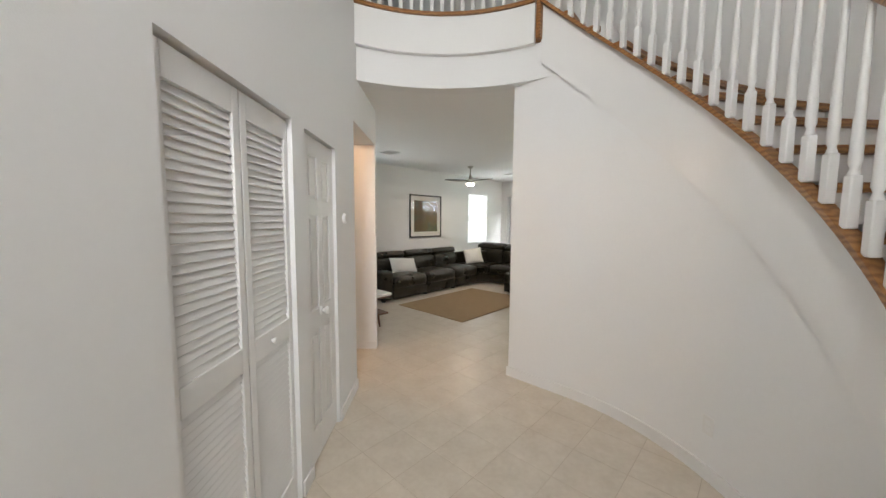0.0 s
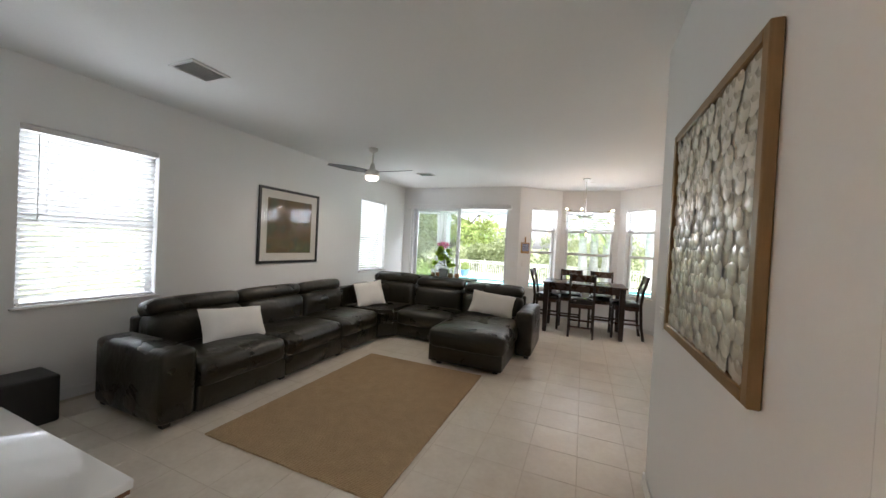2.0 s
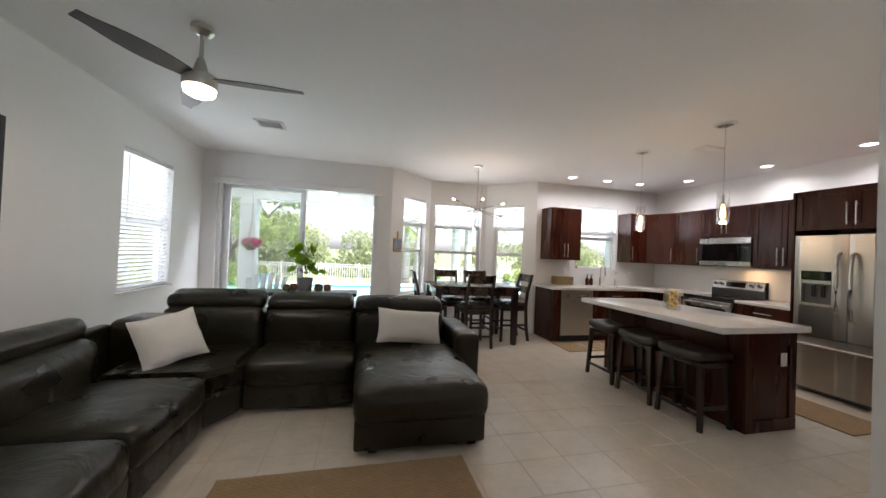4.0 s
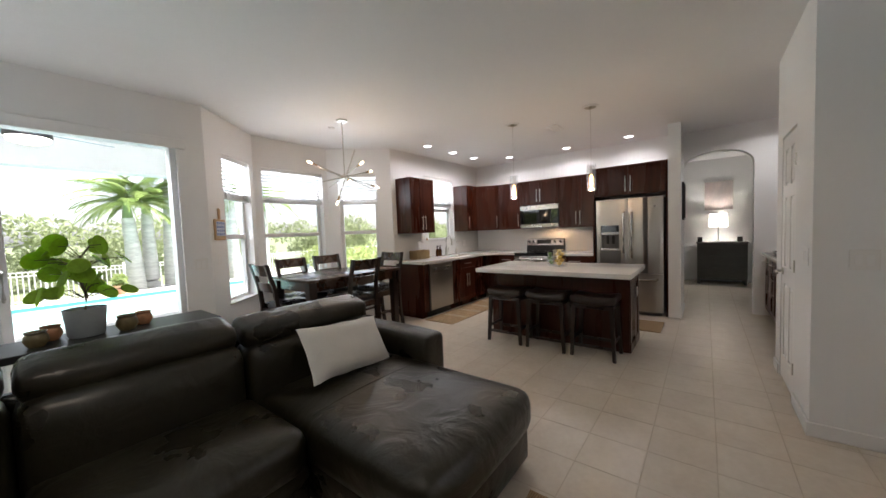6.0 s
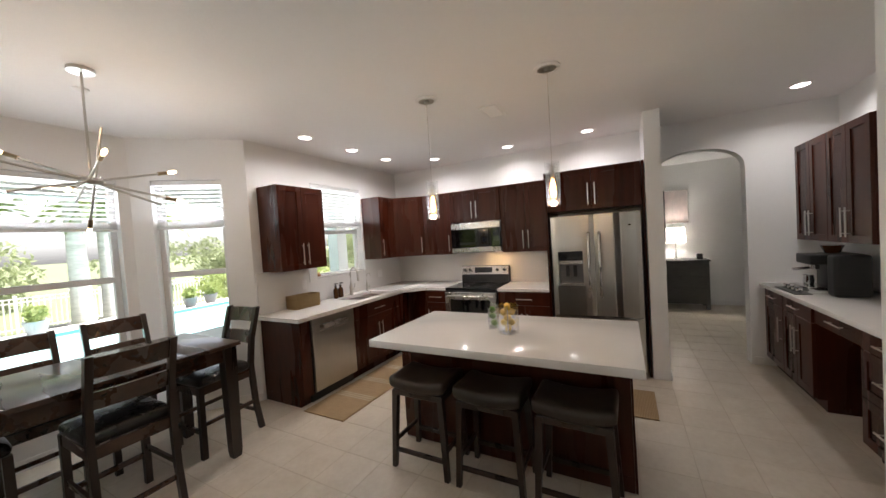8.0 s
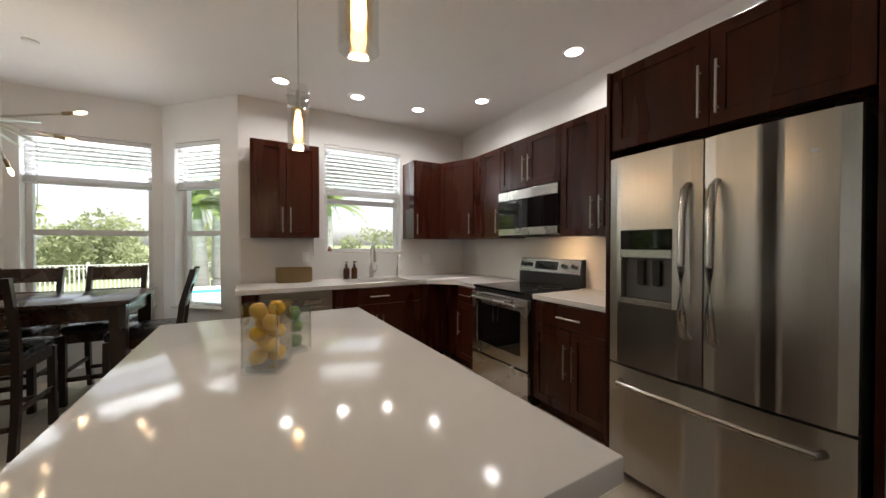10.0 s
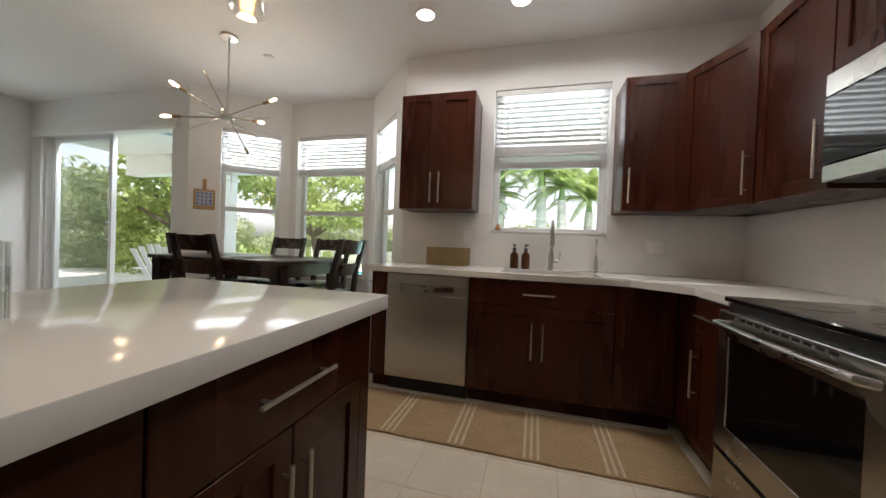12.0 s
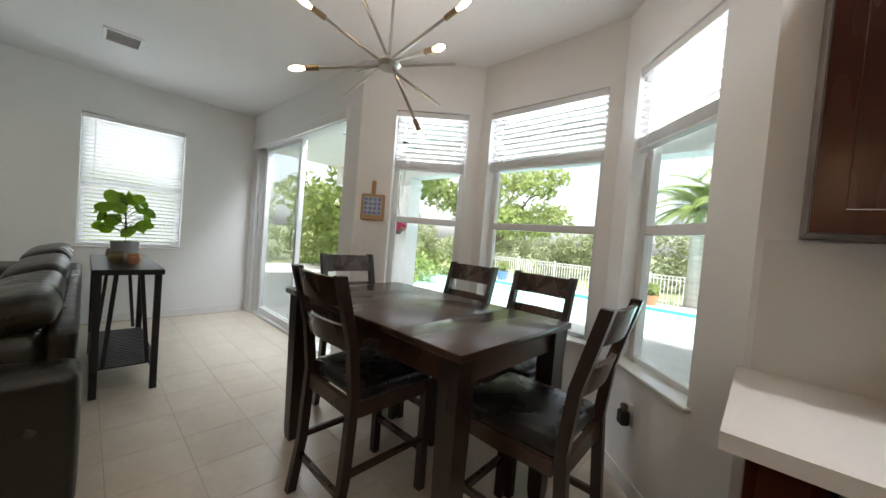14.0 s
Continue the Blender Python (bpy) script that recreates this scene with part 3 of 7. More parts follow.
def window(name, m, w, z0, z1, mid, slats_to, label, tilt=12, depth=0.16, raised=True):
    """A two-sash window in a wall opening of width w: frame, panes, sill and a slatted blind down to slats_to. Local x runs along the wall, y outward."""
    top = thing(name, m, label, "window", kind="structure")
    fy0, fy1 = depth - 0.07, depth - 0.015
    bm = B()
    for x0, x1, a, b in ((0.002, 0.05, z0, z1), (w - 0.05, w - 0.002, z0, z1), (0.05, w - 0.05, z0 + 0.002, z0 + 0.05), (0.05, w - 0.05, z1 - 0.05, z1 - 0.002), (0.05, w - 0.05, mid - 0.028, mid + 0.028)):
        box(bm, x0, x1, fy0, fy1, a, b, 0.004)
    part("window_frame", bm, M_VINYL, top)
    for a, b in ((z0 + 0.05, mid - 0.028), (mid + 0.028, z1 - 0.05)):
        bm = B()
        pane(bm, 0.05, w - 0.05, fy0 + 0.024, a, b)
        o = part("pane", bm, M_PANE, top, "clear window glass", True)
        o.visible_shadow = False
    bm = B()
    box(bm, -0.03 if z0 < 1 else 0.003, w + 0.03 if z0 < 1 else w - 0.003, -0.035 if z0 < 1 else -0.01, fy0 - 0.003, z0 + 0.002, z0 + 0.022, 0.005)
    part("window_sill", bm, M_QUARTZ, top, "white marble window sill")
    blind = new("blind")
    blind.parent = top
    tagged(blind, "white horizontal slatted blind, " + ("half raised" if raised else "lowered"))
    bm = B()
    box(bm, 0.006, w - 0.006, 0.008, 0.065, z1 - 0.05, z1 - 0.004, 0.004)
    part("head_rail", bm, M_BLINDRAIL, blind)
    bm = B()
    box(bm, -(w - 0.03) / 2, (w - 0.03) / 2, -0.024, 0.024, -0.0015, 0.0015)
    me = mesh_of(bm, "slat", M_BLIND, True)
    z = z1 - 0.075
    while z > slats_to + (0.09 if raised else 0.03):
        piece("slat", me, blind, pose(w / 2, 0.042, z, -tilt, 0, 0))
        z -= 0.043
    bm = B()
    if raised:
        k = 0
        while k < 7:
            box(bm, 0.014, w - 0.014, 0.018, 0.066, slats_to + 0.022 + k * 0.0085, slats_to + 0.0265 + k * 0.0085)
            k += 1
    box(bm, 0.012, w - 0.012, 0.017, 0.067, slats_to, slats_to + 0.02, 0.004)
    part("bottom_rail", bm, M_BLINDRAIL, blind)
    bm = B()
    for x in (0.16, w - 0.16):
        box(bm, x - 0.0012, x + 0.0012, 0.016, 0.0185, slats_to, z1 - 0.05)
    cyl(bm, (0.11, 0.012, z1 - 0.06), (0.11, 0.012, z1 - 0.75), 0.004, seg=6)
    part("cord", bm, M_BLINDRAIL, blind)
    return top


def bay_pose(i, s):
    p, q = Vector(BAY[i]), Vector(BAY[i + 1])
    d = (q - p).normalized()
    o = p + d * s
    return pose(o.x, o.y, 0, 0, 0, math.degrees(math.atan2(d.y, d.x)))


window("window_1", pose(W_X, W1[0], 0, 0, 0, 90), W1[1] - W1[0], W1[2], W1[3], 1.55, W1[2] + 0.03, "living room window behind a lowered white blind", 42, raised=False)
window("window_2", pose(W_X, W2[0], 0, 0, 0, 90), W2[1] - W2[0], W2[2], W2[3], 1.6, W2[2] + 0.03, "living room window behind a lowered white blind", 42, raised=False)
window("window_3", bay_pose(0, 0.31), 0.64, 0.63, 2.37, 1.42, 1.86, "narrow bay window with a half-raised blind", 8)
window("window_4", bay_pose(1, 0.10), 0.95, 0.63, 2.37, 1.42, 1.88, "middle bay window with a half-raised blind", 8)
window("window_5", bay_pose(2, 0.17), 0.62, 0.63, 2.37, 1.42, 1.88, "narrow bay window with a half-raised blind", 8)
window("window_6", pose(KW[0], K_Y, 0), KW[1] - KW[0], KW[2], KW[3], 1.80, 1.86, "kitchen window above the sink, blind half raised", 8)
window("window_7", pose(6.15, 7.3, 0, 0, 0, -90), 0.88, 0.87, 2.27, 1.55, 0.9, "far room window behind a lowered blind", 40, raised=False)


# sliding glass door
def sliding_door():
    w = SL[1] - SL[0]
    top = thing("door_sliding", pose(SL[0], N_Y, 0), "white aluminium sliding glass door to the patio, one panel open", "door", kind="structure")
    bm = B()
    for x0, x1, z0, z1 in ((0.002, 0.05, 0, 2.358), (w - 0.05, w - 0.002, 0, 2.358), (0.05, w - 0.05, 2.315, 2.358), (0.05, w - 0.05, 0, 0.03)):
        box(bm, x0, x1, 0.03, 0.155, z0, z1, 0.003)
    part("door_frame", bm, M_VINYL, top)

    def panel(name, x0, x1, y):
        p = new(name)
        p.parent = top
        bm = B()
        for a, b, c, d in ((x0, x0 + 0.055, 0.032, 2.313), (x1 - 0.055, x1, 0.032, 2.313), (x0 + 0.055, x1 - 0.055, 0.032, 0.11), (x0 + 0.055, x1 - 0.055, 2.265, 2.313)):
            box(bm, a, b, y, y + 0.035, c, d, 0.003)
        part("stile_frame", bm, M_VINYL, p)
        bm = B()
        pane(bm, x0 + 0.055, x1 - 0.055, y + 0.017, 0.11, 2.265)
        o = part("pane", bm, M_DOORGLASS, p, "faintly tinted door glass", True)
        o.visible_shadow = False
        return p

    panel("glass_panel", 0.055, 1.19, 0.115)
    slid = panel("glass_panel", 0.10, 1.23, 0.072)
    bm = B()
    pane(bm, 0.06, 1.18, 0.153, 0.05, 2.31)
    o = part("insect_screen", bm, M_SCREEN, top, "fine grey insect screen", True)
    o.visible_shadow = False
    bm = B()
    tube(bm, [(1.2, 0.07, 0.98), (1.2, 0.03, 1.0), (1.2, 0.03, 1.2), (1.2, 0.07, 1.22)], 0.012)
    box(bm, 1.185, 1.215, 0.055, 0.071, 1.38, 1.66, 0.004)
    part("door_handle", bm, M_NICKEL, slid)
    bm = B()
    box(bm, -0.10, w + 0.07, -0.045, -0.002, 2.30, 2.395, 0.006)
    part("valance", bm, M_TRIM, top, "cream painted valance above the door")


sliding_door()


# six-panel and louvred doors
def panel_door(name, m, w, h, label, knob, hinge_left=True, thick=0.035):
    top = thing(name, m, label, "door", kind="structure")
    bm = B()
    st, rails = min(0.11, w * 0.17), (0.0, 0.22, 0.82, 0.95, 1.55, 1.63, h - 0.30, h - 0.11)
    box(bm, 0, w, 0.012, thick, 0.01, h)
    mid = w / 2
    cols = ((st, mid - st * 0.4), (mid + st * 0.4, w - st))
    for x0, x1 in ((0, st), (mid - st * 0.4, mid + st * 0.4), (w - st, w)):
        box(bm, x0, x1, 0, 0.0125, 0.01, h, 0.003)
    levels = ((0.01, 0.22), (0.84, 0.98), (1.56, 1.66), (h - 0.11, h))
    for z0, z1 in levels:
        for x0, x1 in cols:
            box(bm, x0 - 0.004, x1 + 0.004, 0, 0.0125, z0, z1, 0.003)
    for (a, b), (c, d) in zip(levels, levels[1:]):
        for x0, x1 in cols:
            box(bm, x0 + 0.02, x1 - 0.02, 0.003, 0.0135, b + 0.02, c - 0.02, 0.008)
    part("leaf", bm, M_DOOR, top)
    if knob:
        kx, kz, km = knob
        bm = B()
        lathe(bm, [(0.0, 0.055), (0.016, 0.054), (0.026, 0.045), (0.027, 0.034), (0.014, 0.022), (0.011, 0.012), (0.027, 0.008), (0.029, 0.0), (0.0, 0.0)], 20)
        bmesh.ops.transform(bm, matrix=pose(kx, 0, kz, 90, 0, 0), verts=bm.verts)
        part("door_knob", bm, km, top)
    return top


def at_diag(s, depth=0.0):
    """A frame on the diagonal wall: x back toward the opening's side, y into the wall."""
    x, y = dpt(s, -depth)
    return pose(x, y, 0, 0, 0, DANG)


panel_door("door_1", at_diag(D2[1] - 0.004, 0.022), D2[1] - D2[0] - 0.008, 2.03, "white six-panel folding closet door, shut", (0.26, 0.95, M_TRIM))
o = panel_door("door_2", pose(-3.235, 2.893, 0), 0.76, 2.03, "white six-panel passage door with a brass knob, standing open", (0.70, 0.94, M_BRASS))
bm = B()
box(bm, 0.7605, 0.7625, 0.008, 0.028, 0.91, 0.97)
part("latch_plate", bm, M_BRASS, o)


def pantry_door():
    w = PD[1] - PD[0]
    o = panel_door("door_3", pose(PD[1] - 0.004, 5.475, 0, 0, 0, 180), w - 0.008, 2.06, "white six-panel pantry door with a nickel lever, shut", None)
    bm = B()
    cyl(bm, (0.07, 0.0, 0.94), (0.07, -0.012, 0.94), 0.03, seg=20)
    cyl(bm, (0.07, -0.01, 0.94), (0.07, -0.05, 0.94), 0.011)
    tube(bm, [(0.07, -0.05, 0.94), (0.10, -0.055, 0.943), (0.14, -0.052, 0.938), (0.17, -0.05, 0.93)], 0.009)
    part("door_handle", bm, M_NICKEL, o, "satin nickel lever handle")
    for z in (0.25, 1.03, 1.82):
        bm = B()
        cyl(bm, (w - 0.012, -0.006, z - 0.045), (w - 0.012, -0.006, z + 0.045), 0.007)
        part("hinge", bm, M_NICKEL, o)


pantry_door()


def louvre_doors():
    w = (LV[1] - LV[0]) / 2
    for i in range(2):
        top = thing("door_louvred", at_diag(LV[1] - i * w - 0.002, 0.025), "white louvred folding closet door leaf, shut", "door", "closet door leaves", "structure")
        bm = B()
        a, b = 0.006, w - 0.004
        for x0, x1, z0, z1 in ((a, a + 0.04, 0.01, 2.03), (b - 0.04, b, 0.01, 2.03), (a + 0.04, b - 0.04, 1.93, 2.03), (a + 0.04, b - 0.04, 0.93, 1.03), (a + 0.04, b - 0.04, 0.01, 0.16)):
            box(bm, x0, x1, 0, 0.03, z0, z1, 0.002)
        part("frame", bm, M_DOOR, top)
        bm = B()
        box(bm, a + 0.038, b - 0.038, -0.003, 0.003, -0.019, 0.019, 0.002)
        me = mesh_of(bm, "louvre", M_DOOR)
        for lo, hi in ((0.16, 0.93), (1.03, 1.93)):
            n = round((hi - lo) / 0.031)
            for k in range(n):
                piece("louvre", me, top, pose(0, 0.016, lo + (k + 0.5) * (hi - lo) / n, -22, 0, 0))
        if i == 1:
            bm = B()
            lathe(bm, [(0, 0.026), (0.014, 0.022), (0.014, 0.014), (0.007, 0.006), (0.007, 0)], 14)
            bmesh.ops.transform(bm, matrix=pose(w * 0.45, 0, 0.98, 90, 0, 0), verts=bm.verts)
            part("knob", bm, M_TRIM, top)


louvre_doors()


# ---- winding staircase and landing ----
def staircase():
    top = thing("staircase", pose(0, 0, 0), "winding staircase with white balusters and honey oak treads", "staircase", kind="structure")
    going, rise = 7.5, 7.5 * 0.0261
    bm = B()
    for k in range(18):
        a1 = 101.4 - going * k
        if stair_top(a1 - going) > 0.1:
            arc_band(bm, a1 - going, a1, R - 0.014, R - 0.002, lambda a: max(0.0, stair_low(a)), lambda a: stair_top(a) - 0.03, 2.5)
    part("stringer", bm, M_TRIM, top, "white curved stringer")
    bm = B()
    arc_band(bm, 101.4, -30, R - 0.06, R + 0.0, lambda a: stair_top(a) - 0.029, lambda a: stair_top(a) + 0.004, 2.5)
    part("stringer_cap", bm, M_OAK, top, "honey oak stringer cap")
    for k in range(18):
        a1 = 101.4 - going * k
        a0 = a1 - going
        z = stair_top(a0 + going * 0.55)
        if z < 0.1:
            break
        bm = B()
        arc_band(bm, a0 - 0.9, a1, R + 0.002, 2.54, lambda a: z - 0.09, lambda a: z - 0.05)
        part("tread", bm, M_OAK, top)
        bm = B()
        arc_band(bm, a0 - 0.1, a0 + 0.4, R - 0.001, 2.54, lambda a: max(0, z - rise - 0.02), lambda a: z - 0.091, 1)
        part("riser", bm, M_TRIM, top)
    # balusters: square foot, turned shaft
    bm = B()
    box(bm, -0.019, 0.019, -0.019, 0.019, 0, 0.20, 0.004)
    lathe(bm, [(0.019, 0.20), (0.012, 0.225), (0.019, 0.245), (0.0185, 0.30), (0.013, 0.62), (0.011, 0.84)], 10)
    me = mesh_of(bm, "baluster", M_TRIM)
    a = 100.2
    while a > -20:
        z = stair_top(a) + 0.003
        if z > 0.2:
            piece("baluster", me, top, pose(*arc_pt(a, R - 0.03, z), 0, 0, a))
        a -= 3.75
    bm = B()
    pts = [arc_pt(b, R - 0.03, stair_top(b) + 0.86) for b in range(100, -22, -4)]
    tube(bm, pts, 0.03, 10)
    part("handrail", bm, M_OAK, top, "honey oak handrail")
    bm = B()
    x, y, _ = arc_pt(102, R - 0.02, 0)
    box(bm, x - 0.022, x + 0.022, y - 0.035, y + 0.035, 3.09, 4.4, 0.006)
    part("newel_post", bm, M_OAK, top, "honey oak newel")


def landing():
    top = thing("landing_railing", pose(0, 0, 0), "curved white landing edge with oak cap and balusters", "railing", kind="structure")
    bm = B()
    arc_band(bm, 103.5, 168, R - 0.03, R + 0.018, lambda a: 3.07, lambda a: 3.40)
    part("fascia", bm, M_TRIM, top)
    bm = B()
    arc_band(bm, 103.5, 168, R - 0.045, R + 0.12, lambda a: 3.402, lambda a: 3.435)
    part("oak_cap", bm, M_OAK, top)
    bm = B()
    box(bm, -0.025, 0.025, -0.03, 0.03, 3.19, 4.32, 0.005)
    bmesh.ops.transform(bm, matrix=pose(*arc_pt(165.5, R - 0.03, 0), 0, 0, 165), verts=bm.verts)
    part("newel_post", bm, M_OAK, top)
    bm = B()
    box(bm, -0.017, 0.017, -0.017, 0.017, 0, 0.18, 0.004)
    lathe(bm, [(0.017, 0.18), (0.011, 0.205), (0.018, 0.225), (0.012, 0.6), (0.01, 0.84)], 10)
    me = mesh_of(bm, "baluster", M_TRIM)
    a = 107.0
    while a < 164:
        piece("baluster", me, top, pose(*arc_pt(a, R + 0.03, 3.436), 0, 0, a))
        a += 3.3
    bm = B()
    tube(bm, [arc_pt(b, R + 0.03, 4.32) for b in range(104, 163, 4)], 0.03, 10)
    part("handrail", bm, M_OAK, top)


staircase()
landing()
bm = B()
arc_band(bm, 92, 166, R + 0.02, 2.8, lambda a: 3.087, lambda a: 3.13)
solid("floor_landing", bm, M_OAK, "upper landing floor", "floor", "structure")


# ---- kitchen ----
def handle(bm, x, z0, z1, y=-0.022, horizontal=False):
    """A straight bar pull; x is the fixed coordinate."""
    a, b = ((z0, y - 0.028, x), (z1, y - 0.028, x)) if horizontal else ((x, y - 0.028, z0), (x, y - 0.028, z1))
    cyl(bm, a, b, 0.006, seg=8)
    for t in (0.12, 0.88):
        p = [a[i] + (b[i] - a[i]) * t for i in range(3)]
        cyl(bm, p, (p[0], y, p[2]), 0.0045, seg=6)


def shaker(bm, x0, x1, z0, z1, y=-0.022):
    """A framed door or drawer front with a recessed panel."""
    s = min(0.06, (z1 - z0) * 0.28)
    rings = []
    for inset, depth in ((0, 0), (0, y + 0.002), (0.002, y), (s - 0.002, y), (s, y + 0.002), (s, y + 0.009)):
        rings.append([bm.verts.new(p) for p in ((x0 + inset, depth, z0 + inset), (x1 - inset, depth, z0 + inset), (x1 - inset, depth, z1 - inset), (x0 + inset, depth, z1 - inset))])
    for p, q in zip(rings, rings[1:]):
        for k in range(4):
            bm.faces.new((p[k], p[(k + 1) % 4], q[(k + 1) % 4], q[k]))
    bm.faces.new(rings[-1])
    bm.faces.new(rings[0][::-1])


def cabinet(name, m, w, d, h, fronts, label, toe=0.0, group="", material=None, plain=False):
    """A cabinet unit. Local x along its front, y back into the wall. fronts: (x0, x1, z0, z1, handle) with handle 'l', 'r', 'h', 'H' or ''."""
    material = material or M_CHERRY
    top = thing(name, m, label, "cabinet", group)
    bm = B()
    box(bm, 0, w, 0, d, toe, h, 0.001)
    if toe:
        box(bm, 0.002, w - 0.002, 0.06, d, 0.0, toe - 0.0005)
    part("body", bm, material, top)
    for x0, x1, z0, z1, hd in fronts:
        bm = B()
        if plain or z1 - z0 < 0.2:
            box(bm, x0 + 0.0015, x1 - 0.0015, -0.022, -0.0005, z0 + 0.0015, z1 - 0.0015, 0.003)
        else:
            shaker(bm, x0 + 0.0015, x1 - 0.0015, z0 + 0.0015, z1 - 0.0015)
        front = part("drawer" if hd in ("h", "H") else "door", bm, material, top)
        if hd:
            bm = B()
            if hd == "h":
                handle(bm, (z0 + z1) / 2, (x0 + x1) / 2 - 0.10, (x0 + x1) / 2 + 0.10, horizontal=True)
            elif hd == "H":
                handle(bm, z1 - 0.06, (x0 + x1) / 2 - 0.10, (x0 + x1) / 2 + 0.10, horizontal=True)
            else:
                x = x0 + 0.035 if hd[0] == "l" else x1 - 0.035
                a, b = (z0 + 0.05, z0 + 0.29) if hd.endswith("u") else (z1 - 0.34, z1 - 0.10)
                handle(bm, x, a, b)
            part("handle", bm, M_NICKEL, front, "satin nickel bar handle")
    return top


UZ0, UZ1 = 1.37, 2.29
H_U = UZ1 - UZ0
cabinet("wall_cabinet", pose(0.27, 9.825, UZ0), 0.61, K_Y - 9.827, H_U, [(0.0, 0.305, 0, H_U, "ru"), (0.305, 0.61, 0, H_U, "lu")], "cherry wall cabinet with two doors beside the window", group="upper cabinets")
cabinet("wall_cabinet", pose(1.93, 9.825, UZ0), 0.37, K_Y - 9.827, H_U, [(0.0, 0.37, 0, H_U, "lu")], "narrow cherry wall cabinet beside the corner", group="upper cabinets")
# the canted corner unit
CA, CB = Vector((2.302, 9.823)), Vector((2.50, 9.385))
cw = (CB - CA).length
top = thing("corner_cabinet", pose(0, 0, UZ0), "cherry corner wall cabinet with a canted door", "cabinet", "upper cabinets")
bm = B()
slab(bm, [(CA.x, CA.y), (CB.x, CB.y), (E_X - 0.002, CB.y), (E_X - 0.002, K_Y - 0.002), (CA.x, K_Y - 0.002)], 0, H_U)
part("body", bm, M_CHERRY, top)
cpose = pose(CA.x, CA.y, 0, 0, 0, math.degrees(math.atan2(CB.y - CA.y, CB.x - CA.x)))
bm = B()
shaker(bm, 0.012, cw - 0.012, 0.002, H_U - 0.002)
bmesh.ops.transform(bm, matrix=cpose, verts=bm.verts)
front = part("door", bm, M_CHERRY, top)
bm = B()
handle(bm, cw - 0.05, 0.05, 0.29)
bmesh.ops.transform(bm, matrix=cpose, verts=bm.verts)
part("handle", bm, M_NICKEL, front)


def east(y, z=0.0, x=2.50):
    return pose(x, y, z, 0, 0, -90)


ed = E_X - 2.502
cabinet("wall_cabinet", east(9.383, UZ0), 0.473, ed, H_U, [(0, 0.473, 0, H_U, "ru")], "cherry wall cabinet between corner and microwave", group="upper cabinets")
cabinet("wall_cabinet", east(8.908, 1.83), 0.766, ed, UZ1 - 1.83, [(0, 0.383, 0, UZ1 - 1.83, "ru"), (0.383, 0.766, 0, UZ1 - 1.83, "lu")], "short cherry wall cabinet above the microwave", group="upper cabinets")
cabinet("wall_cabinet", east(8.140, UZ0), 0.68, ed, H_U, [(0, 0.34, 0, H_U, "ru"), (0.34, 0.68, 0, H_U, "lu")], "cherry wall cabinet with two doors beside the fridge", group="upper cabinets")
cabinet("wall_cabinet", east(7.432, 1.84, 2.12), 0.968, E_X - 2.122, 0.46, [(0, 0.484, 0, 0.46, "ru"), (0.484, 0.968, 0, 0.46, "lu")], "deep cherry cabinet above the refrigerator", group="upper cabinets")
for y in (7.4335, 6.436):
    bm = B()
    box(bm, 2.085, E_X - 0.003, y, y + 0.024, 0, 2.30, 0.002)
    solid("side_panel", bm, M_CHERRY, "tall cherry panel beside the refrigerator", "panel")

# base cabinets
BH, TOE = 0.874, 0.10
cabinet("base_cabinet", pose(0.20, 9.52, 0), 0.125, K_Y - 9.522, BH, [], "cherry end panel of the base cabinets", TOE, "base cabinets")
cabinet("base_cabinet", pose(0.945, 9.52, 0), 0.915, K_Y - 9.522, BH, [(0.0, 0.915, 0.70, 0.865, "h"), (0.0, 0.457, 0.11, 0.70, "r"), (0.457, 0.915, 0.11, 0.70, "l")], "dark cherry sink base cabinet", TOE, "base cabinets")
cabinet("base_cabinet", pose(1.862, 9.52, 0), 0.338, K_Y - 9.522, BH, [(0.0, 0.335, 0.11, 0.865, "")], "dark cherry corner base cabinet", TOE, "base cabinets")
cabinet("base_cabinet", east(9.518, 0, 2.20), 0.60, E_X - 2.202, BH, [(0.29, 0.60, 0.70, 0.865, "h"), (0.29, 0.60, 0.11, 0.70, "l")], "dark cherry base cabinet between corner and range", TOE, "base cabinets")
cabinet("base_cabinet", east(8.138, 0, 2.20), 0.70, E_X - 2.202, BH, [(0, 0.70, 0.70, 0.865, "h"), (0, 0.35, 0.11, 0.70, "r"), (0.35, 0.70, 0.11, 0.70, "l")], "dark cherry base cabinet beside the refrigerator", TOE, "base cabinets")

# worktops
SX0, SX1, SY0, SY1 = 1.14, 1.80, 9.60, 9.97
bm = B()
xs, ys = [0.155, SX0, SX1, E_X - 0.004], [9.47, SY0, SY1, K_Y - 0.003]
for i in range(3):
    for j in range(3):
        if (i, j) != (1, 1):
            box(bm, xs[i], xs[i + 1], ys[j], ys[j + 1], 0.876, 0.915)
slab(bm, [(1.93, 9.47), (2.17, 9.23), (2.17, 8.915), (E_X - 0.004, 8.915), (E_X - 0.004, 9.47)], 0.876, 0.915)
bmesh.ops.remove_doubles(bm, verts=bm.verts, dist=1e-4)
solid("worktop", bm, M_QUARTZ, "white quartz worktop along the sink wall", "worktop")
bm = B()
box(bm, 2.17, E_X - 0.004, 7.462, 8.138, 0.876, 0.915, 0.003)
solid("worktop", bm, M_QUARTZ, "white quartz worktop beside the range", "worktop")
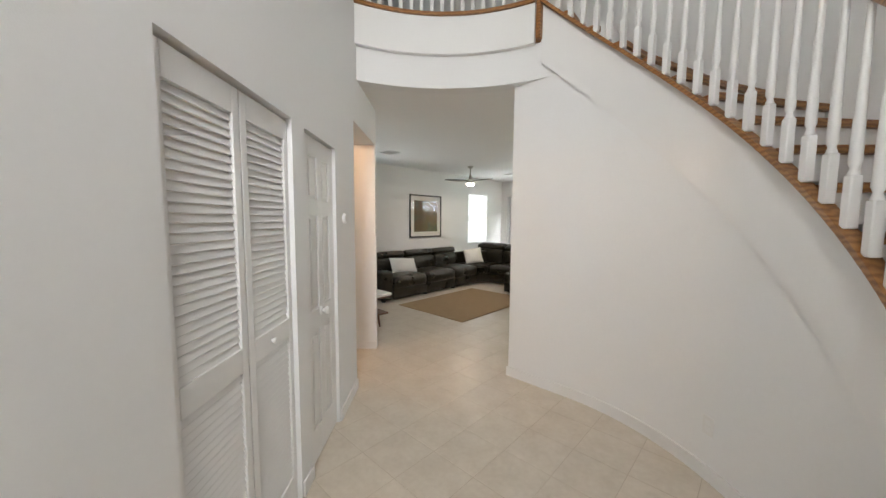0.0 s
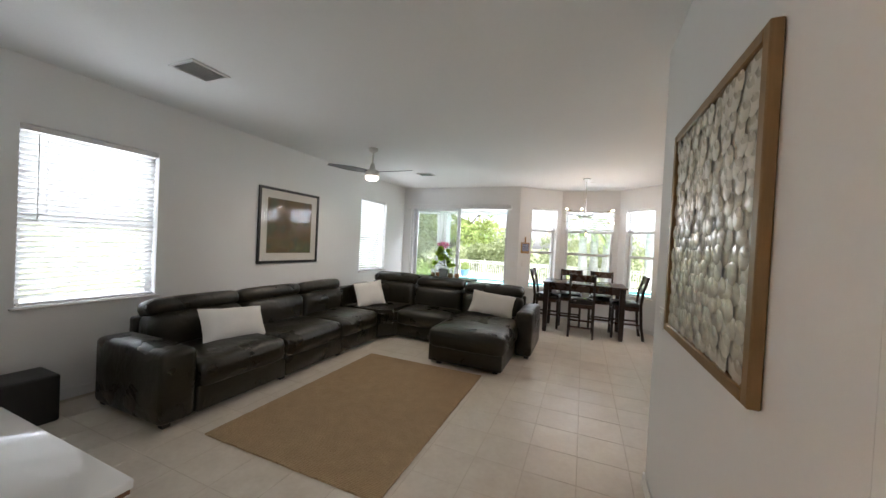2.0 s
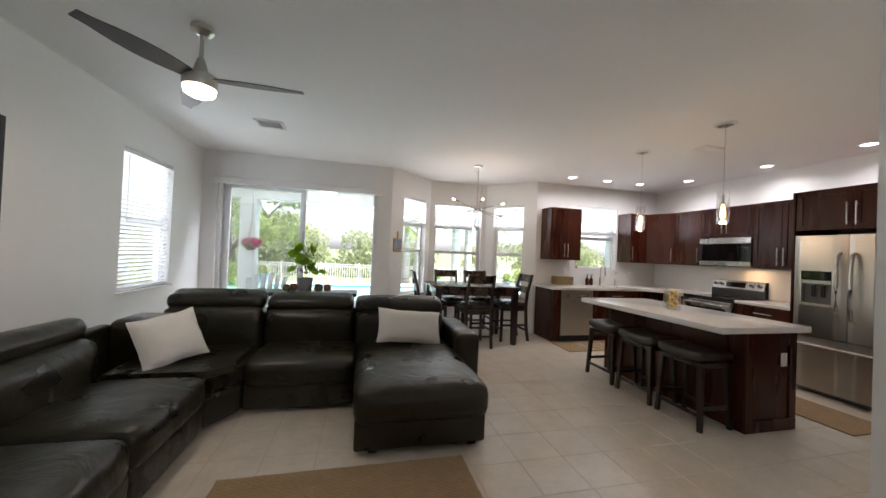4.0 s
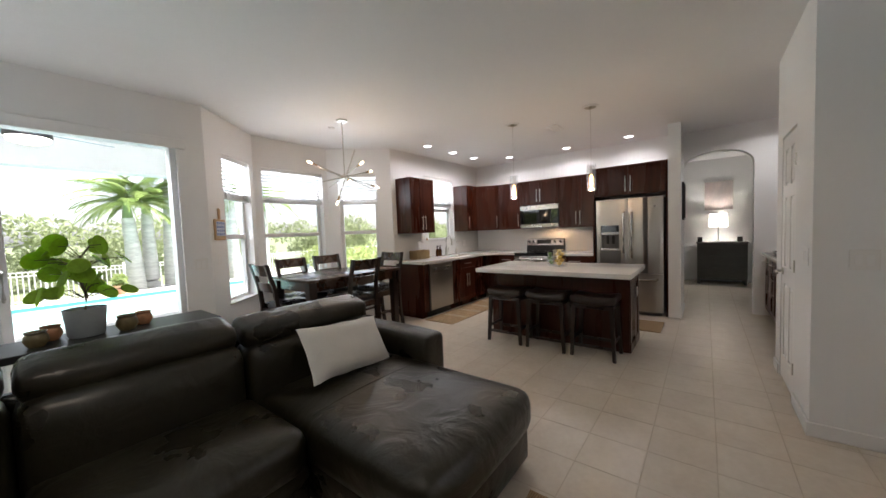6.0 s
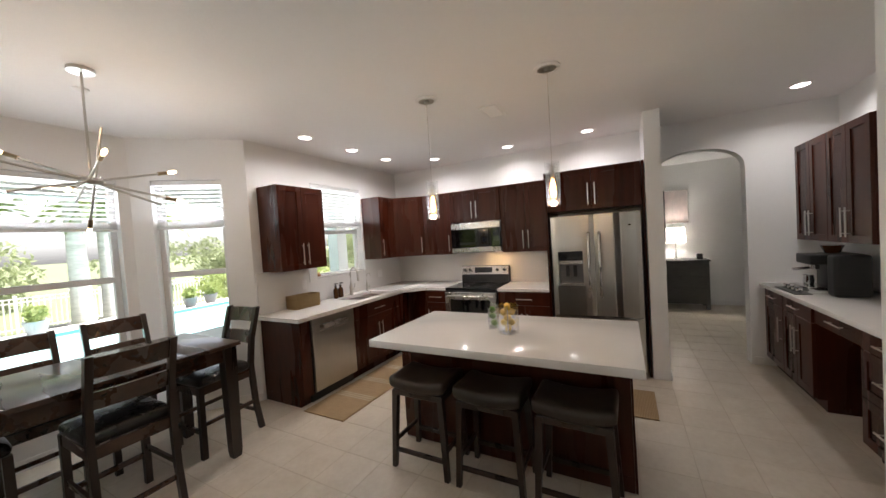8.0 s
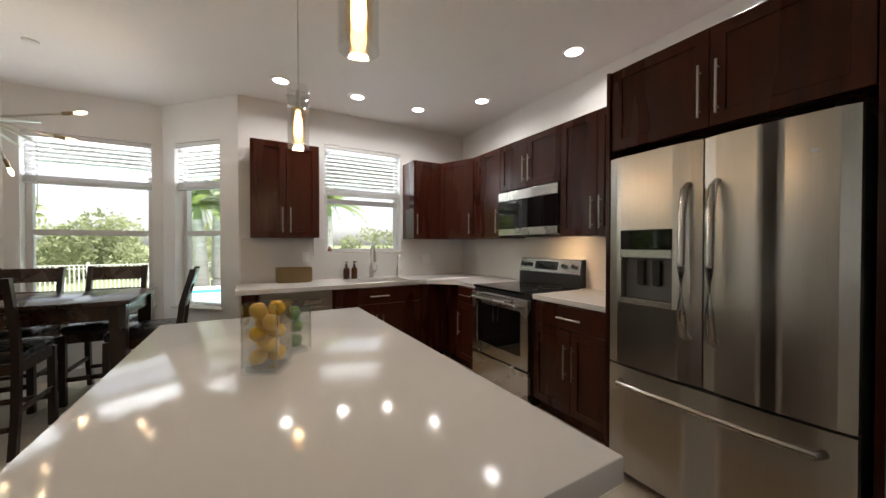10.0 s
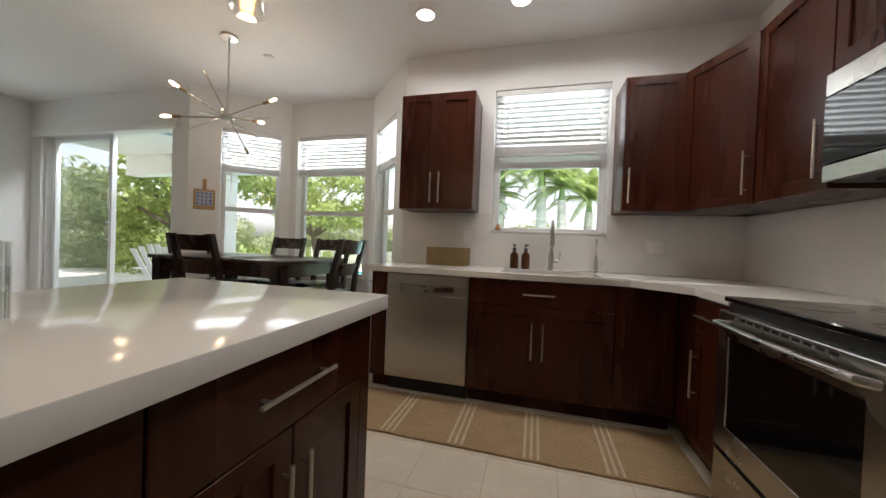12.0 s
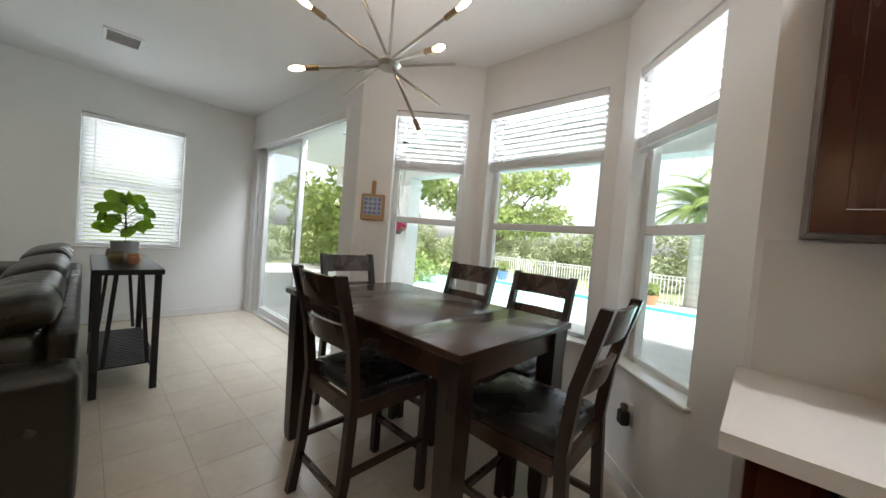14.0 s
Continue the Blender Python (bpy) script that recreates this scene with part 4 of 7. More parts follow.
# backsplash: glossy white sheets up to the cabinets
splash = thing("backsplash", pose(0, 0, 0), "glossy white backsplash behind the worktop", "backsplash", kind="structure")
for sheet in ((0.19, KW[0] - 0.05, K_Y - 0.012, K_Y - 0.001, 0.916, 1.365), (KW[0] - 0.05, KW[1] + 0.05, K_Y - 0.012, K_Y - 0.001, 0.916, KW[2] - 0.002),
              (KW[1] + 0.05, E_X - 0.012, K_Y - 0.012, K_Y - 0.001, 0.916, 1.365), (E_X - 0.012, E_X - 0.001, 7.46, K_Y - 0.012, 0.916, 1.365),
              (KW[0] - 0.12, KW[0] - 0.001, K_Y - 0.024, K_Y - 0.012, KW[2] - 0.03, KW[2] + 0.16), (KW[1] + 0.001, KW[1] + 0.12, K_Y - 0.024, K_Y - 0.012, KW[2] - 0.03, KW[2] + 0.16)):
    bm = B()
    box(bm, *sheet)
    part("sheet", bm, M_SPLASH, splash)


def sink():
    top = thing("sink", pose(0, 0, 0), "undermounted stainless steel sink", "sink")
    bm = B()
    box(bm, SX0 - 0.012, SX1 + 0.012, SY0 - 0.012, SY1 + 0.012, 0.66, 0.668)
    for x0, x1, y0, y1 in ((SX0 - 0.012, SX0 - 0.002, SY0 - 0.012, SY1 + 0.012), (SX1 + 0.002, SX1 + 0.012, SY0 - 0.012, SY1 + 0.012), (SX0 - 0.002, SX1 + 0.002, SY0 - 0.012, SY0 - 0.002), (SX0 - 0.002, SX1 + 0.002, SY1 + 0.002, SY1 + 0.012)):
        box(bm, x0, x1, y0, y1, 0.668, 0.8755)
    part("basin", bm, M_STEEL_H, top)
    bm = B()
    lathe(bm, [(0.0, 0.004), (0.03, 0.004), (0.042, 0.0)], 16, (1.47, 9.8, 0.669))
    part("drain", bm, M_CHROME, top)


def faucet():
    top = thing("faucet", pose(1.49, 10.03, 0.916), "satin nickel pull-down kitchen faucet on the worktop", "faucet")
    bm = B()
    lathe(bm, [(0.0, 0.0), (0.03, 0.0), (0.03, 0.006), (0.024, 0.02), (0.023, 0.11), (0.017, 0.15), (0.0, 0.15)], 20)
    part("base", bm, M_NICKEL, top)
    bm = B()
    tube(bm, [(0, 0, 0.145), (0, 0, 0.28), (0, -0.012, 0.335), (0, -0.045, 0.375), (0, -0.085, 0.378), (0, -0.118, 0.35), (0, -0.13, 0.31)], 0.0115, 12)
    part("spout", bm, M_NICKEL, top)
    bm = B()
    cyl(bm, (0, -0.13, 0.312), (0, -0.142, 0.19), 0.0145, 0.019, 14)
    part("spray_head", bm, M_NICKEL, top)
    bm = B()
    cyl(bm, (0.02, 0, 0.075), (0.055, 0, 0.075), 0.015, 0.013, 12)
    tube(bm, [(0.055, 0, 0.075), (0.066, -0.005, 0.10), (0.07, -0.01, 0.15)], 0.006, 8)
    part("lever", bm, M_NICKEL, top)
    top = thing("filter_faucet", pose(1.82, 10.03, 0.916), "small nickel drinking water faucet on the worktop", "faucet")
    bm = B()
    lathe(bm, [(0, 0), (0.02, 0), (0.02, 0.006), (0.013, 0.02), (0.02, 0.03), (0.016, 0.08), (0.01, 0.13), (0, 0.13)], 16)
    part("base", bm, M_NICKEL, top)
    bm = B()
    tube(bm, [(0, 0, 0.12), (0, 0, 0.22), (0, -0.02, 0.255), (0, -0.05, 0.262), (0, -0.072, 0.24), (0, -0.075, 0.22)], 0.0065, 10)
    part("spout", bm, M_NICKEL, top)
    bm = B()
    tube(bm, [(0.015, 0, 0.05), (0.04, -0.01, 0.052), (0.045, -0.012, 0.085)], 0.005, 8)
    part("lever", bm, M_NICKEL, top)


sink()
faucet()


def dishwasher():
    top = thing("dishwasher", pose(0.33, 9.515, 0), "brushed steel dishwasher with a pocket handle, under the worktop", "dishwasher")
    bm = B()
    box(bm, 0.003, 0.609, 0.01, 0.58, 0.1, 0.868)
    box(bm, 0.003, 0.609, 0.05, 0.5, 0.0, 0.099)
    part("body", bm, M_BLACK, top)
    bm = B()
    box(bm, 0.004, 0.608, -0.022, 0.009, 0.115, 0.725, 0.004)
    box(bm, 0.004, 0.608, -0.022, 0.009, 0.797, 0.866, 0.004)
    box(bm, 0.004, 0.10, -0.022, 0.009, 0.726, 0.796)
    box(bm, 0.512, 0.608, -0.022, 0.009, 0.726, 0.796)
    box(bm, 0.10, 0.512, 0.002, 0.009, 0.726, 0.796)
    part("door", bm, M_STEEL, top)
    bm = B()
    rows = []
    for k in range(13):
        u = -1 + k / 6
        x, sag = 0.306 + u * 0.198, 0.012 * (1 - u * u)
        rows.append([bm.verts.new(q) for q in ((x, -0.0225, 0.80 - sag), (x, -0.036, 0.794 - sag), (x, -0.034, 0.762 - sag), (x, -0.008, 0.757 - sag), (x, -0.008, 0.80 - sag))])
    for p0, p1 in zip(rows, rows[1:]):
        for k in range(5):
            bm.faces.new((p0[k], p0[(k + 1) % 5], p1[(k + 1) % 5], p1[k]))
    bm.faces.new(rows[0])
    bm.faces.new(rows[-1][::-1])
    part("handle", bm, M_STEEL_H, top, "curved steel grip")


dishwasher()


def range_cooker():
    top = thing("range", pose(2.15, 8.905, 0, 0, 0, -90), "stainless steel electric range with black glass top", "range")
    w = 0.757
    bm = B()
    box(bm, 0.003, w - 0.003, 0.02, 0.66, 0.02, 0.895)
    part("body", bm, M_BLACK, top)
    bm = B()
    box(bm, 0.0, w, 0.0, 0.60, 0.896, 0.918, 0.004)
    part("cooktop", bm, M_BLACKGLASS, top, "black glass cooktop")
    for x, y, r in ((0.2, 0.17, 0.1), (0.56, 0.17, 0.08), (0.2, 0.43, 0.08), (0.56, 0.43, 0.1)):
        bm = B()
        lathe(bm, [(r, 0.0003), (r, 0.0008), (r - 0.004, 0.0008), (r - 0.004, 0.0003)], 32, (x, y, 0.918))
        part("burner_ring", bm, M_GREYPLASTIC, top)
    bm = B()
    rings = []
    for a, b, depth in ((0.0, 0.0, 0.02), (0.0, 0.0, -0.015), (0.003, 0.003, -0.018), (0.079, 0.098, -0.018), (0.081, 0.1, -0.015), (0.081, 0.1, 0.02)):
        rings.append([bm.verts.new(p) for p in ((0.004 + a, depth, 0.30 + b), (w - 0.004 - a, depth, 0.30 + b), (w - 0.004 - a, depth, 0.86 - b), (0.004 + a, depth, 0.86 - b))])
    for p, q in zip(rings, rings[1:] + rings[:1]):
        for k in range(4):
            bm.faces.new((p[k], p[(k + 1) % 4], q[(k + 1) % 4], q[k]))
    door = part("oven_door", bm, M_STEEL_H, top)
    bm = B()
    box(bm, 0.083, w - 0.083, -0.014, 0.018, 0.398, 0.762)
    part("oven_window", bm, M_BLACKGLASS, door, "black oven window")
    bm = B()
    tube(bm, [(0.05, -0.02, 0.81), (0.06, -0.055, 0.815), (0.2, -0.066, 0.815), (w / 2, -0.07, 0.815), (w - 0.2, -0.066, 0.815), (w - 0.06, -0.055, 0.815), (w - 0.05, -0.02, 0.81)], 0.013, 10)
    part("oven_handle", bm, M_STEEL_H, door)
    bm = B()
    for k in range(10):
        box(bm, 0.16 + k * 0.045, 0.19 + k * 0.045, -0.0192, -0.017, 0.84, 0.85)
    part("vent_slots", bm, M_BLACK, door)
    bm = B()
    box(bm, 0.004, w - 0.004, -0.016, 0.02, 0.05, 0.285, 0.004)
    part("drawer", bm, M_STEEL_H, top, "steel storage drawer")
    bm = B()
    v = [bm.verts.new(p) for x in (0.0, w) for p in ((x, 0.59, 0.919), (x, 0.675, 0.919), (x, 0.675, 1.165), (x, 0.63, 1.165), (x, 0.595, 1.03))]
    bm.faces.new(v[:5])
    bm.faces.new(v[:4:-1])
    for k in range(5):
        bm.faces.new((v[k], v[5 + k], v[5 + (k + 1) % 5], v[(k + 1) % 5]))
    part("back_guard", bm, M_BLACK, top)
    tilt = pose(0, 0.597, 1.03, -14.5, 0, 0)
    bm = B()
    box(bm, 0.004, w - 0.004, -0.012, -0.001, 0.0, 0.135, 0.004)
    bmesh.ops.transform(bm, matrix=tilt, verts=bm.verts)
    panel = part("control_panel", bm, M_STEEL_H, top)
    bm = B()
    box(bm, 0.22, 0.50, -0.0145, -0.0125, 0.03, 0.11, 0.002)
    bmesh.ops.transform(bm, matrix=tilt, verts=bm.verts)
    part("display", bm, M_BLACKGLASS, panel, "dark control display")
    for x in (0.06, 0.145, 0.58, 0.69):
        bm = B()
        lathe(bm, [(0, 0.028), (0.019, 0.026), (0.021, 0.0)], 18)
        box(bm, -0.004, 0.004, -0.019, 0.019, 0.026, 0.033, 0.001)
        bmesh.ops.transform(bm, matrix=tilt @ pose(x, -0.012, 0.07, 90, 0, 0), verts=bm.verts)
        part("knob", bm, M_BLACK if x not in (0.06,) else M_BLACK, panel, "black and steel knob")


range_cooker()


def microwave():
    top = thing("microwave", pose(2.465, 8.904, 1.39, 0, 0, -90), "over-the-range stainless steel microwave", "microwave")
    w, h = 0.757, 0.425
    bm = B()
    box(bm, 0.002, w - 0.002, 0.02, 0.362, 0.0, h, 0.003)
    part("body", bm, M_BLACK, top)
    bm = B()
    box(bm, 0, w, -0.012, 0.019, h - 0.09, h, 0.004)
    part("top_band", bm, M_STEEL_H, top)
    bm = B()
    box(bm, 0, w, -0.012, 0.019, 0.0, 0.068, 0.004)
    part("bottom_band", bm, M_STEEL_H, top)
    bm = B()
    box(bm, 0, 0.585, -0.013, 0.019, 0.07, h - 0.092, 0.003)
    part("door_glass", bm, M_BLACKGLASS, top, "black glass door")
    bm = B()
    box(bm, 0.587, w, -0.011, 0.019, 0.07, h - 0.092, 0.003)
    part("control_panel", bm, M_BLACKGLASS, top, "black control panel")
    bm = B()
    box(bm, 0.1, 0.62, 0.08, 0.3, -0.012, -0.0005, 0.003)
    part("vent_grille", bm, M_BLACK, top)


microwave()


def fridge():
    top = thing("refrigerator", pose(2.03, 7.397, 0, 0, 0, -90), "stainless steel french-door refrigerator with water dispenser", "refrigerator")
    w = 0.915
    bm = B()
    box(bm, 0.004, w - 0.004, 0.055, 0.78, 0.03, 1.765)
    box(bm, 0.03, w - 0.03, 0.07, 0.7, 0.0, 0.029)
    part("case", bm, M_GREYPLASTIC, top)

    def bowed(bm, x0, x1, z0, z1, gap=None):
        """A gently bowed door front; gap leaves a window in it."""
        xs = [x0 + (x1 - x0) * k / 10 for k in range(11)]
        zs = [z0, z1]
        if gap:
            xs = sorted(set([x for x in xs if not gap[0] - 0.01 < x < gap[1] + 0.01] + [gap[0], gap[1]]))
            zs = [z0, gap[2], gap[3], z1]

        def bow(x):
            u = 2 * (x - x0) / (x1 - x0) - 1
            return -0.014 * (1 - u * u) + 0.006 * max(0, abs(u) - 0.93) / 0.07

        for a, b in zip(xs, xs[1:]):
            for c, d in zip(zs, zs[1:]):
                if gap and a >= gap[0] - 1e-6 and b <= gap[1] + 1e-6 and c == gap[2]:
                    continue
                v = [bm.verts.new(p) for p in ((a, bow(a), c), (b, bow(b), c), (b, bow(b), d), (a, bow(a), d), (a, 0.05, c), (b, 0.05, c), (b, 0.05, d), (a, 0.05, d))]
                for q in ((0, 1, 2, 3), (7, 6, 5, 4), (0, 4, 5, 1), (3, 2, 6, 7), (0, 3, 7, 4), (1, 5, 6, 2)):
                    bm.faces.new([v[i] for i in q])
        bmesh.ops.remove_doubles(bm, verts=bm.verts, dist=1e-5)

    half = w / 2
    gap = (0.075, 0.335, 0.985, 1.375)
    bm = B()
    bowed(bm, 0.003, half - 0.003, 0.648, 1.775, gap)
    left = part("door", bm, M_STEEL, top)
    bm = B()
    bowed(bm, half + 0.003, w - 0.003, 0.648, 1.775)
    right = part("door", bm, M_STEEL, top)
    bm = B()
    bowed(bm, 0.003, w - 0.003, 0.06, 0.635)
    freezer = part("freezer_drawer", bm, M_STEEL, top)
    for parent, x in ((left, half - 0.055), (right, half + 0.055)):
        bm = B()
        tube(bm, [(x, -0.005, 0.86), (x, -0.045, 0.88), (x, -0.068, 1.0), (x, -0.075, 1.2), (x, -0.068, 1.43), (x, -0.045, 1.55), (x, -0.005, 1.575)], 0.0165, 12)
        part("handle", bm, M_STEEL_H, parent)
    bm = B()
    tube(bm, [(0.08, -0.005, 0.55), (0.09, -0.05, 0.552), (0.25, -0.066, 0.554), (half, -0.07, 0.555), (w - 0.25, -0.066, 0.554), (w - 0.09, -0.05, 0.552), (w - 0.08, -0.005, 0.55)], 0.0165, 12)
    part("handle", bm, M_STEEL_H, freezer)
    bm = B()
    x0, x1, z0, z1 = gap
    box(bm, x0 - 0.001, x1 + 0.001, -0.016, 0.03, z1 - 0.10, z1 + 0.001, 0.004)
    part("dispenser_display", bm, M_BLACKGLASS, left, "black glossy display")
    bm = B()
    box(bm, x0 - 0.001, x1 + 0.001, -0.017, 0.03, z1 - 0.145, z1 - 0.101, 0.003)
    part("dispenser_trim", bm, M_STEEL_H, left)
    bm = B()
    box(bm, x0 - 0.001, x1 + 0.001, -0.015, 0.05, z0 - 0.001, z0 + 0.03, 0.003)
    part("drip_tray", bm, M_STEEL_H, left)
    bm = B()
    box(bm, x0 + 0.0, x1 - 0.0, 0.042, 0.052, z0 + 0.03, z1 - 0.145)
    part("dispenser_recess", bm, M_GREYPLASTIC, left, "dark grey dispenser recess")
    for x in (x0 + 0.09, x0 + 0.17):
        bm = B()
        box(bm, x - 0.02, x + 0.02, 0.02, 0.035, z0 + 0.1, z1 - 0.16, 0.004)
        part("paddle", bm, M_BLACK, left)
    bm = B()
    box(bm, half + 0.28, half + 0.36, -0.0105, -0.007, 1.63, 1.645)
    part("badge", bm, M_CHROME, right)


fridge()


# ---- island ----
def island():
    x0, x1, y0, y1 = 0.23, 0.795, 6.645, 8.305
    top = thing("kitchen_island", pose(0, 0, 0), "dark cherry kitchen island with drawers and doors", "island")
    bm = B()
    box(bm, x0, x1, y0, y1, 0.10, 0.847)
    box(bm, x0 + 0.002, x1 - 0.06, y0 + 0.002, y1 - 0.002, 0.0, 0.0995)
    part("body", bm, M_CHERRY, top)
    bm = B()
    for yy in (y0, y1 - 0.09):
        box(bm, x0 - 0.014, x0 - 0.001, yy, yy + 0.09, 0.10, 0.847, 0.002)
    box(bm, x0 - 0.014, x0 - 0.001, y0, y1, 0.0, 0.0995, 0.003)
    box(bm, x0 - 0.014, x0 - 0.001, y0 + 0.091, y1 - 0.091, 0.78, 0.847, 0.002)
    part("seat_side_trim", bm, M_CHERRY, top)
    bm = B()
    for xx in (x0 - 0.014, x1 - 0.08):
        box(bm, xx, xx + 0.08, y0 - 0.012, y0 - 0.001, 0.10, 0.847, 0.002)
    box(bm, x0 - 0.014, x1, y0 - 0.016, y0 - 0.001, 0.0, 0.0995, 0.003)
    box(bm, x0 + 0.067, x1 - 0.081, y0 - 0.012, y0 - 0.001, 0.77, 0.847, 0.002)
    part("end_trim", bm, M_CHERRY, top)
    # fronts on the range side
    m = pose(x1, y0, 0, 0, 0, 90)
    for s0, s1 in ((0.0, 0.273), (1.597, y1 - y0)):
        bm = B()
        box(bm, s0, s1, -0.02, -0.0005, 0.10, 0.844, 0.002)
        bmesh.ops.transform(bm, matrix=m, verts=bm.verts)
        part("side_panel", bm, M_CHERRY, top)
    for a, b in ((0.275, 0.935), (0.935, 1.595)):
        for z0, z1, kind in ((0.635, 0.842, "drawer"), (0.11, 0.635, "door")):
            spans = [(a, b)] if kind == "drawer" else [(a, (a + b) / 2), ((a + b) / 2, b)]
            for i, (s, e) in enumerate(spans):
                bm = B()
                if kind == "drawer":
                    box(bm, s + 0.002, e - 0.002, -0.022, -0.0005, z0 + 0.002, z1 - 0.002, 0.003)
                else:
                    shaker(bm, s + 0.002, e - 0.002, z0 + 0.002, z1 - 0.002)
                bmesh.ops.transform(bm, matrix=m, verts=bm.verts)
                f = part(kind, bm, M_CHERRY, top)
                bm = B()
                if kind == "drawer":
                    handle(bm, 0.738, (s + e) / 2 - 0.135, (s + e) / 2 + 0.135, horizontal=True)
                else:
                    handle(bm, e - 0.035 if i == 0 else s + 0.035, 0.33, 0.56)
                bmesh.ops.transform(bm, matrix=m, verts=bm.verts)
                part("handle", bm, M_NICKEL, f)
    bm = B()
    box(bm, 0.60, 0.67, y0 - 0.018, y0 - 0.013, 0.55, 0.665, 0.002)
    for z in (0.58, 0.62):
        box(bm, 0.622, 0.648, y0 - 0.02, y0 - 0.0175, z, z + 0.024, 0.002)
    part("socket", bm, M_PLASTIC, top, "white double socket plate")
    bm = B()
    box(bm, -0.13, 0.862, 6.575, 8.345, 0.848, 0.90, 0.004, 2)
    solid("island_top", bm, M_QUARTZ, "thick white quartz island top", "worktop")


island()


def stool(m, first=None):
    if first:
        return copy_thing(first, m)
    top = thing("bar_stool", m, "dark wooden counter stool with a brown leather saddle seat", "stool", "stools at the island")
    bm = B()
    soft(bm, -0.17, 0.17, -0.225, 0.225, 0.565, 0.645, 0.03, (0.0, 0.0, 0.012), 6)
    for v in bm.verts:
        v.co.z += 0.03 * (abs(v.co.y) / 0.225) ** 2 - 0.012
    part("seat", bm, M_LEATHER2, top, "brown leather saddle seat")
    bm = B()
    box(bm, -0.15, 0.15, -0.20, 0.20, 0.52, 0.562, 0.004)
    part("apron", bm, M_ESPRESSO_V, top)
    for sx in (-1, 1):
        for sy in (-1, 1):
            bm = B()
            for z0, z1, o0, o1, h0, h1 in ((0.0, 0.555, 0.0, 1.0, 0.017, 0.021),):
                lo = (sx * 0.158, sy * 0.212)
                hi = (sx * 0.132, sy * 0.182)
                v = []
                for (cx, cy), z, h in ((lo, 0.0, 0.016), (hi, 0.556, 0.021)):
                    v += [bm.verts.new((cx + a * h, cy + b * h, z)) for a, b in ((-1, -1), (1, -1), (1, 1), (-1, 1))]
                for q in ((3, 2, 1, 0), (4, 5, 6, 7), (0, 1, 5, 4), (1, 2, 6, 5), (2, 3, 7, 6), (3, 0, 4, 7)):
                    bm.faces.new([v[i] for i in q])
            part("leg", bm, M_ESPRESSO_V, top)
    for sy in (-1, 1):
        bm = B()
        box(bm, -0.14, 0.14, sy * 0.203 - 0.009, sy * 0.203 + 0.009, 0.17, 0.20, 0.002)
        part("stretcher", bm, M_ESPRESSO_V, top)
    for sx in (-1, 1):
        bm = B()
        box(bm, sx * 0.151 - 0.009, sx * 0.151 + 0.009, -0.19, 0.19, 0.11, 0.14, 0.002)
        part("stretcher", bm, M_ESPRESSO_V, top)
    return top


first = stool(pose(0.022, 7.955, 0))
stool(pose(0.02, 7.445, 0, 0, 0, 0.5), first)
stool(pose(0.022, 6.935, 0, 0, 0, -0.5), first)


# ---- coffee corner ----
sp = lambda x: pose(x, 5.30, 0, 0, 0, 180)
cabinet("desk_cabinet", sp(2.826), 0.46, 0.575, BH, [(0, 0.46, 0.73, 0.865, "h"), (0, 0.46, 0.11, 0.73, "r")], "dark cherry cabinet of the coffee counter", TOE, "coffee counter cabinets")
cabinet("desk_cabinet", sp(2.364), 0.58, 0.575, BH, [(0, 0.58, 0.73, 0.865, "h"), (0, 0.29, 0.11, 0.73, "r"), (0.29, 0.58, 0.11, 0.73, "l")], "dark cherry cabinet of the coffee counter", TOE, "coffee counter cabinets")
cabinet("desk_cabinet", sp(1.13), 0.565, 0.575, BH, [(0, 0.565, 0.73, 0.865, "h"), (0, 0.565, 0.42, 0.73, "h"), (0, 0.565, 0.11, 0.42, "h")], "dark cherry drawer cabinet of the coffee counter", TOE, "coffee counter cabinets")
bm = B()
box(bm, 1.132, 1.782, 5.26, 5.30, 0.73, 0.872, 0.003)
o = solid("desk_cabinet", bm, M_CHERRY, "dark cherry drawer unit over the knee space", "cabinet")
bm = B()
handle(bm, 0.80, -0.1, 0.1, 0.0, True)
bmesh.ops.transform(bm, matrix=pose(1.457, 5.30, 0, 0, 0, 180), verts=bm.verts)
part("handle", bm, M_NICKEL, o)
bm = B()
box(bm, 0.563, E_X - 0.003, 4.722, 5.365, 0.876, 0.915, 0.004, 2)
solid("worktop", bm, M_QUARTZ, "white quartz top of the coffee counter", "worktop")
cabinet("wall_cabinet", pose(2.826, 5.03, UZ0, 0, 0, 180), 0.61, 0.306, 0.96, [(0, 0.305, 0, 0.96, "ru"), (0.305, 0.61, 0, 0.96, "lu")], "dark cherry wall cabinet above the coffee counter", group="coffee counter cabinets")
cabinet("wall_cabinet", pose(2.214, 5.03, UZ0, 0, 0, 180), 0.61, 0.306, 0.96, [(0, 0.305, 0, 0.96, "ru"), (0.305, 0.61, 0, 0.96, "lu")], "dark cherry wall cabinet above the coffee counter", group="coffee counter cabinets")


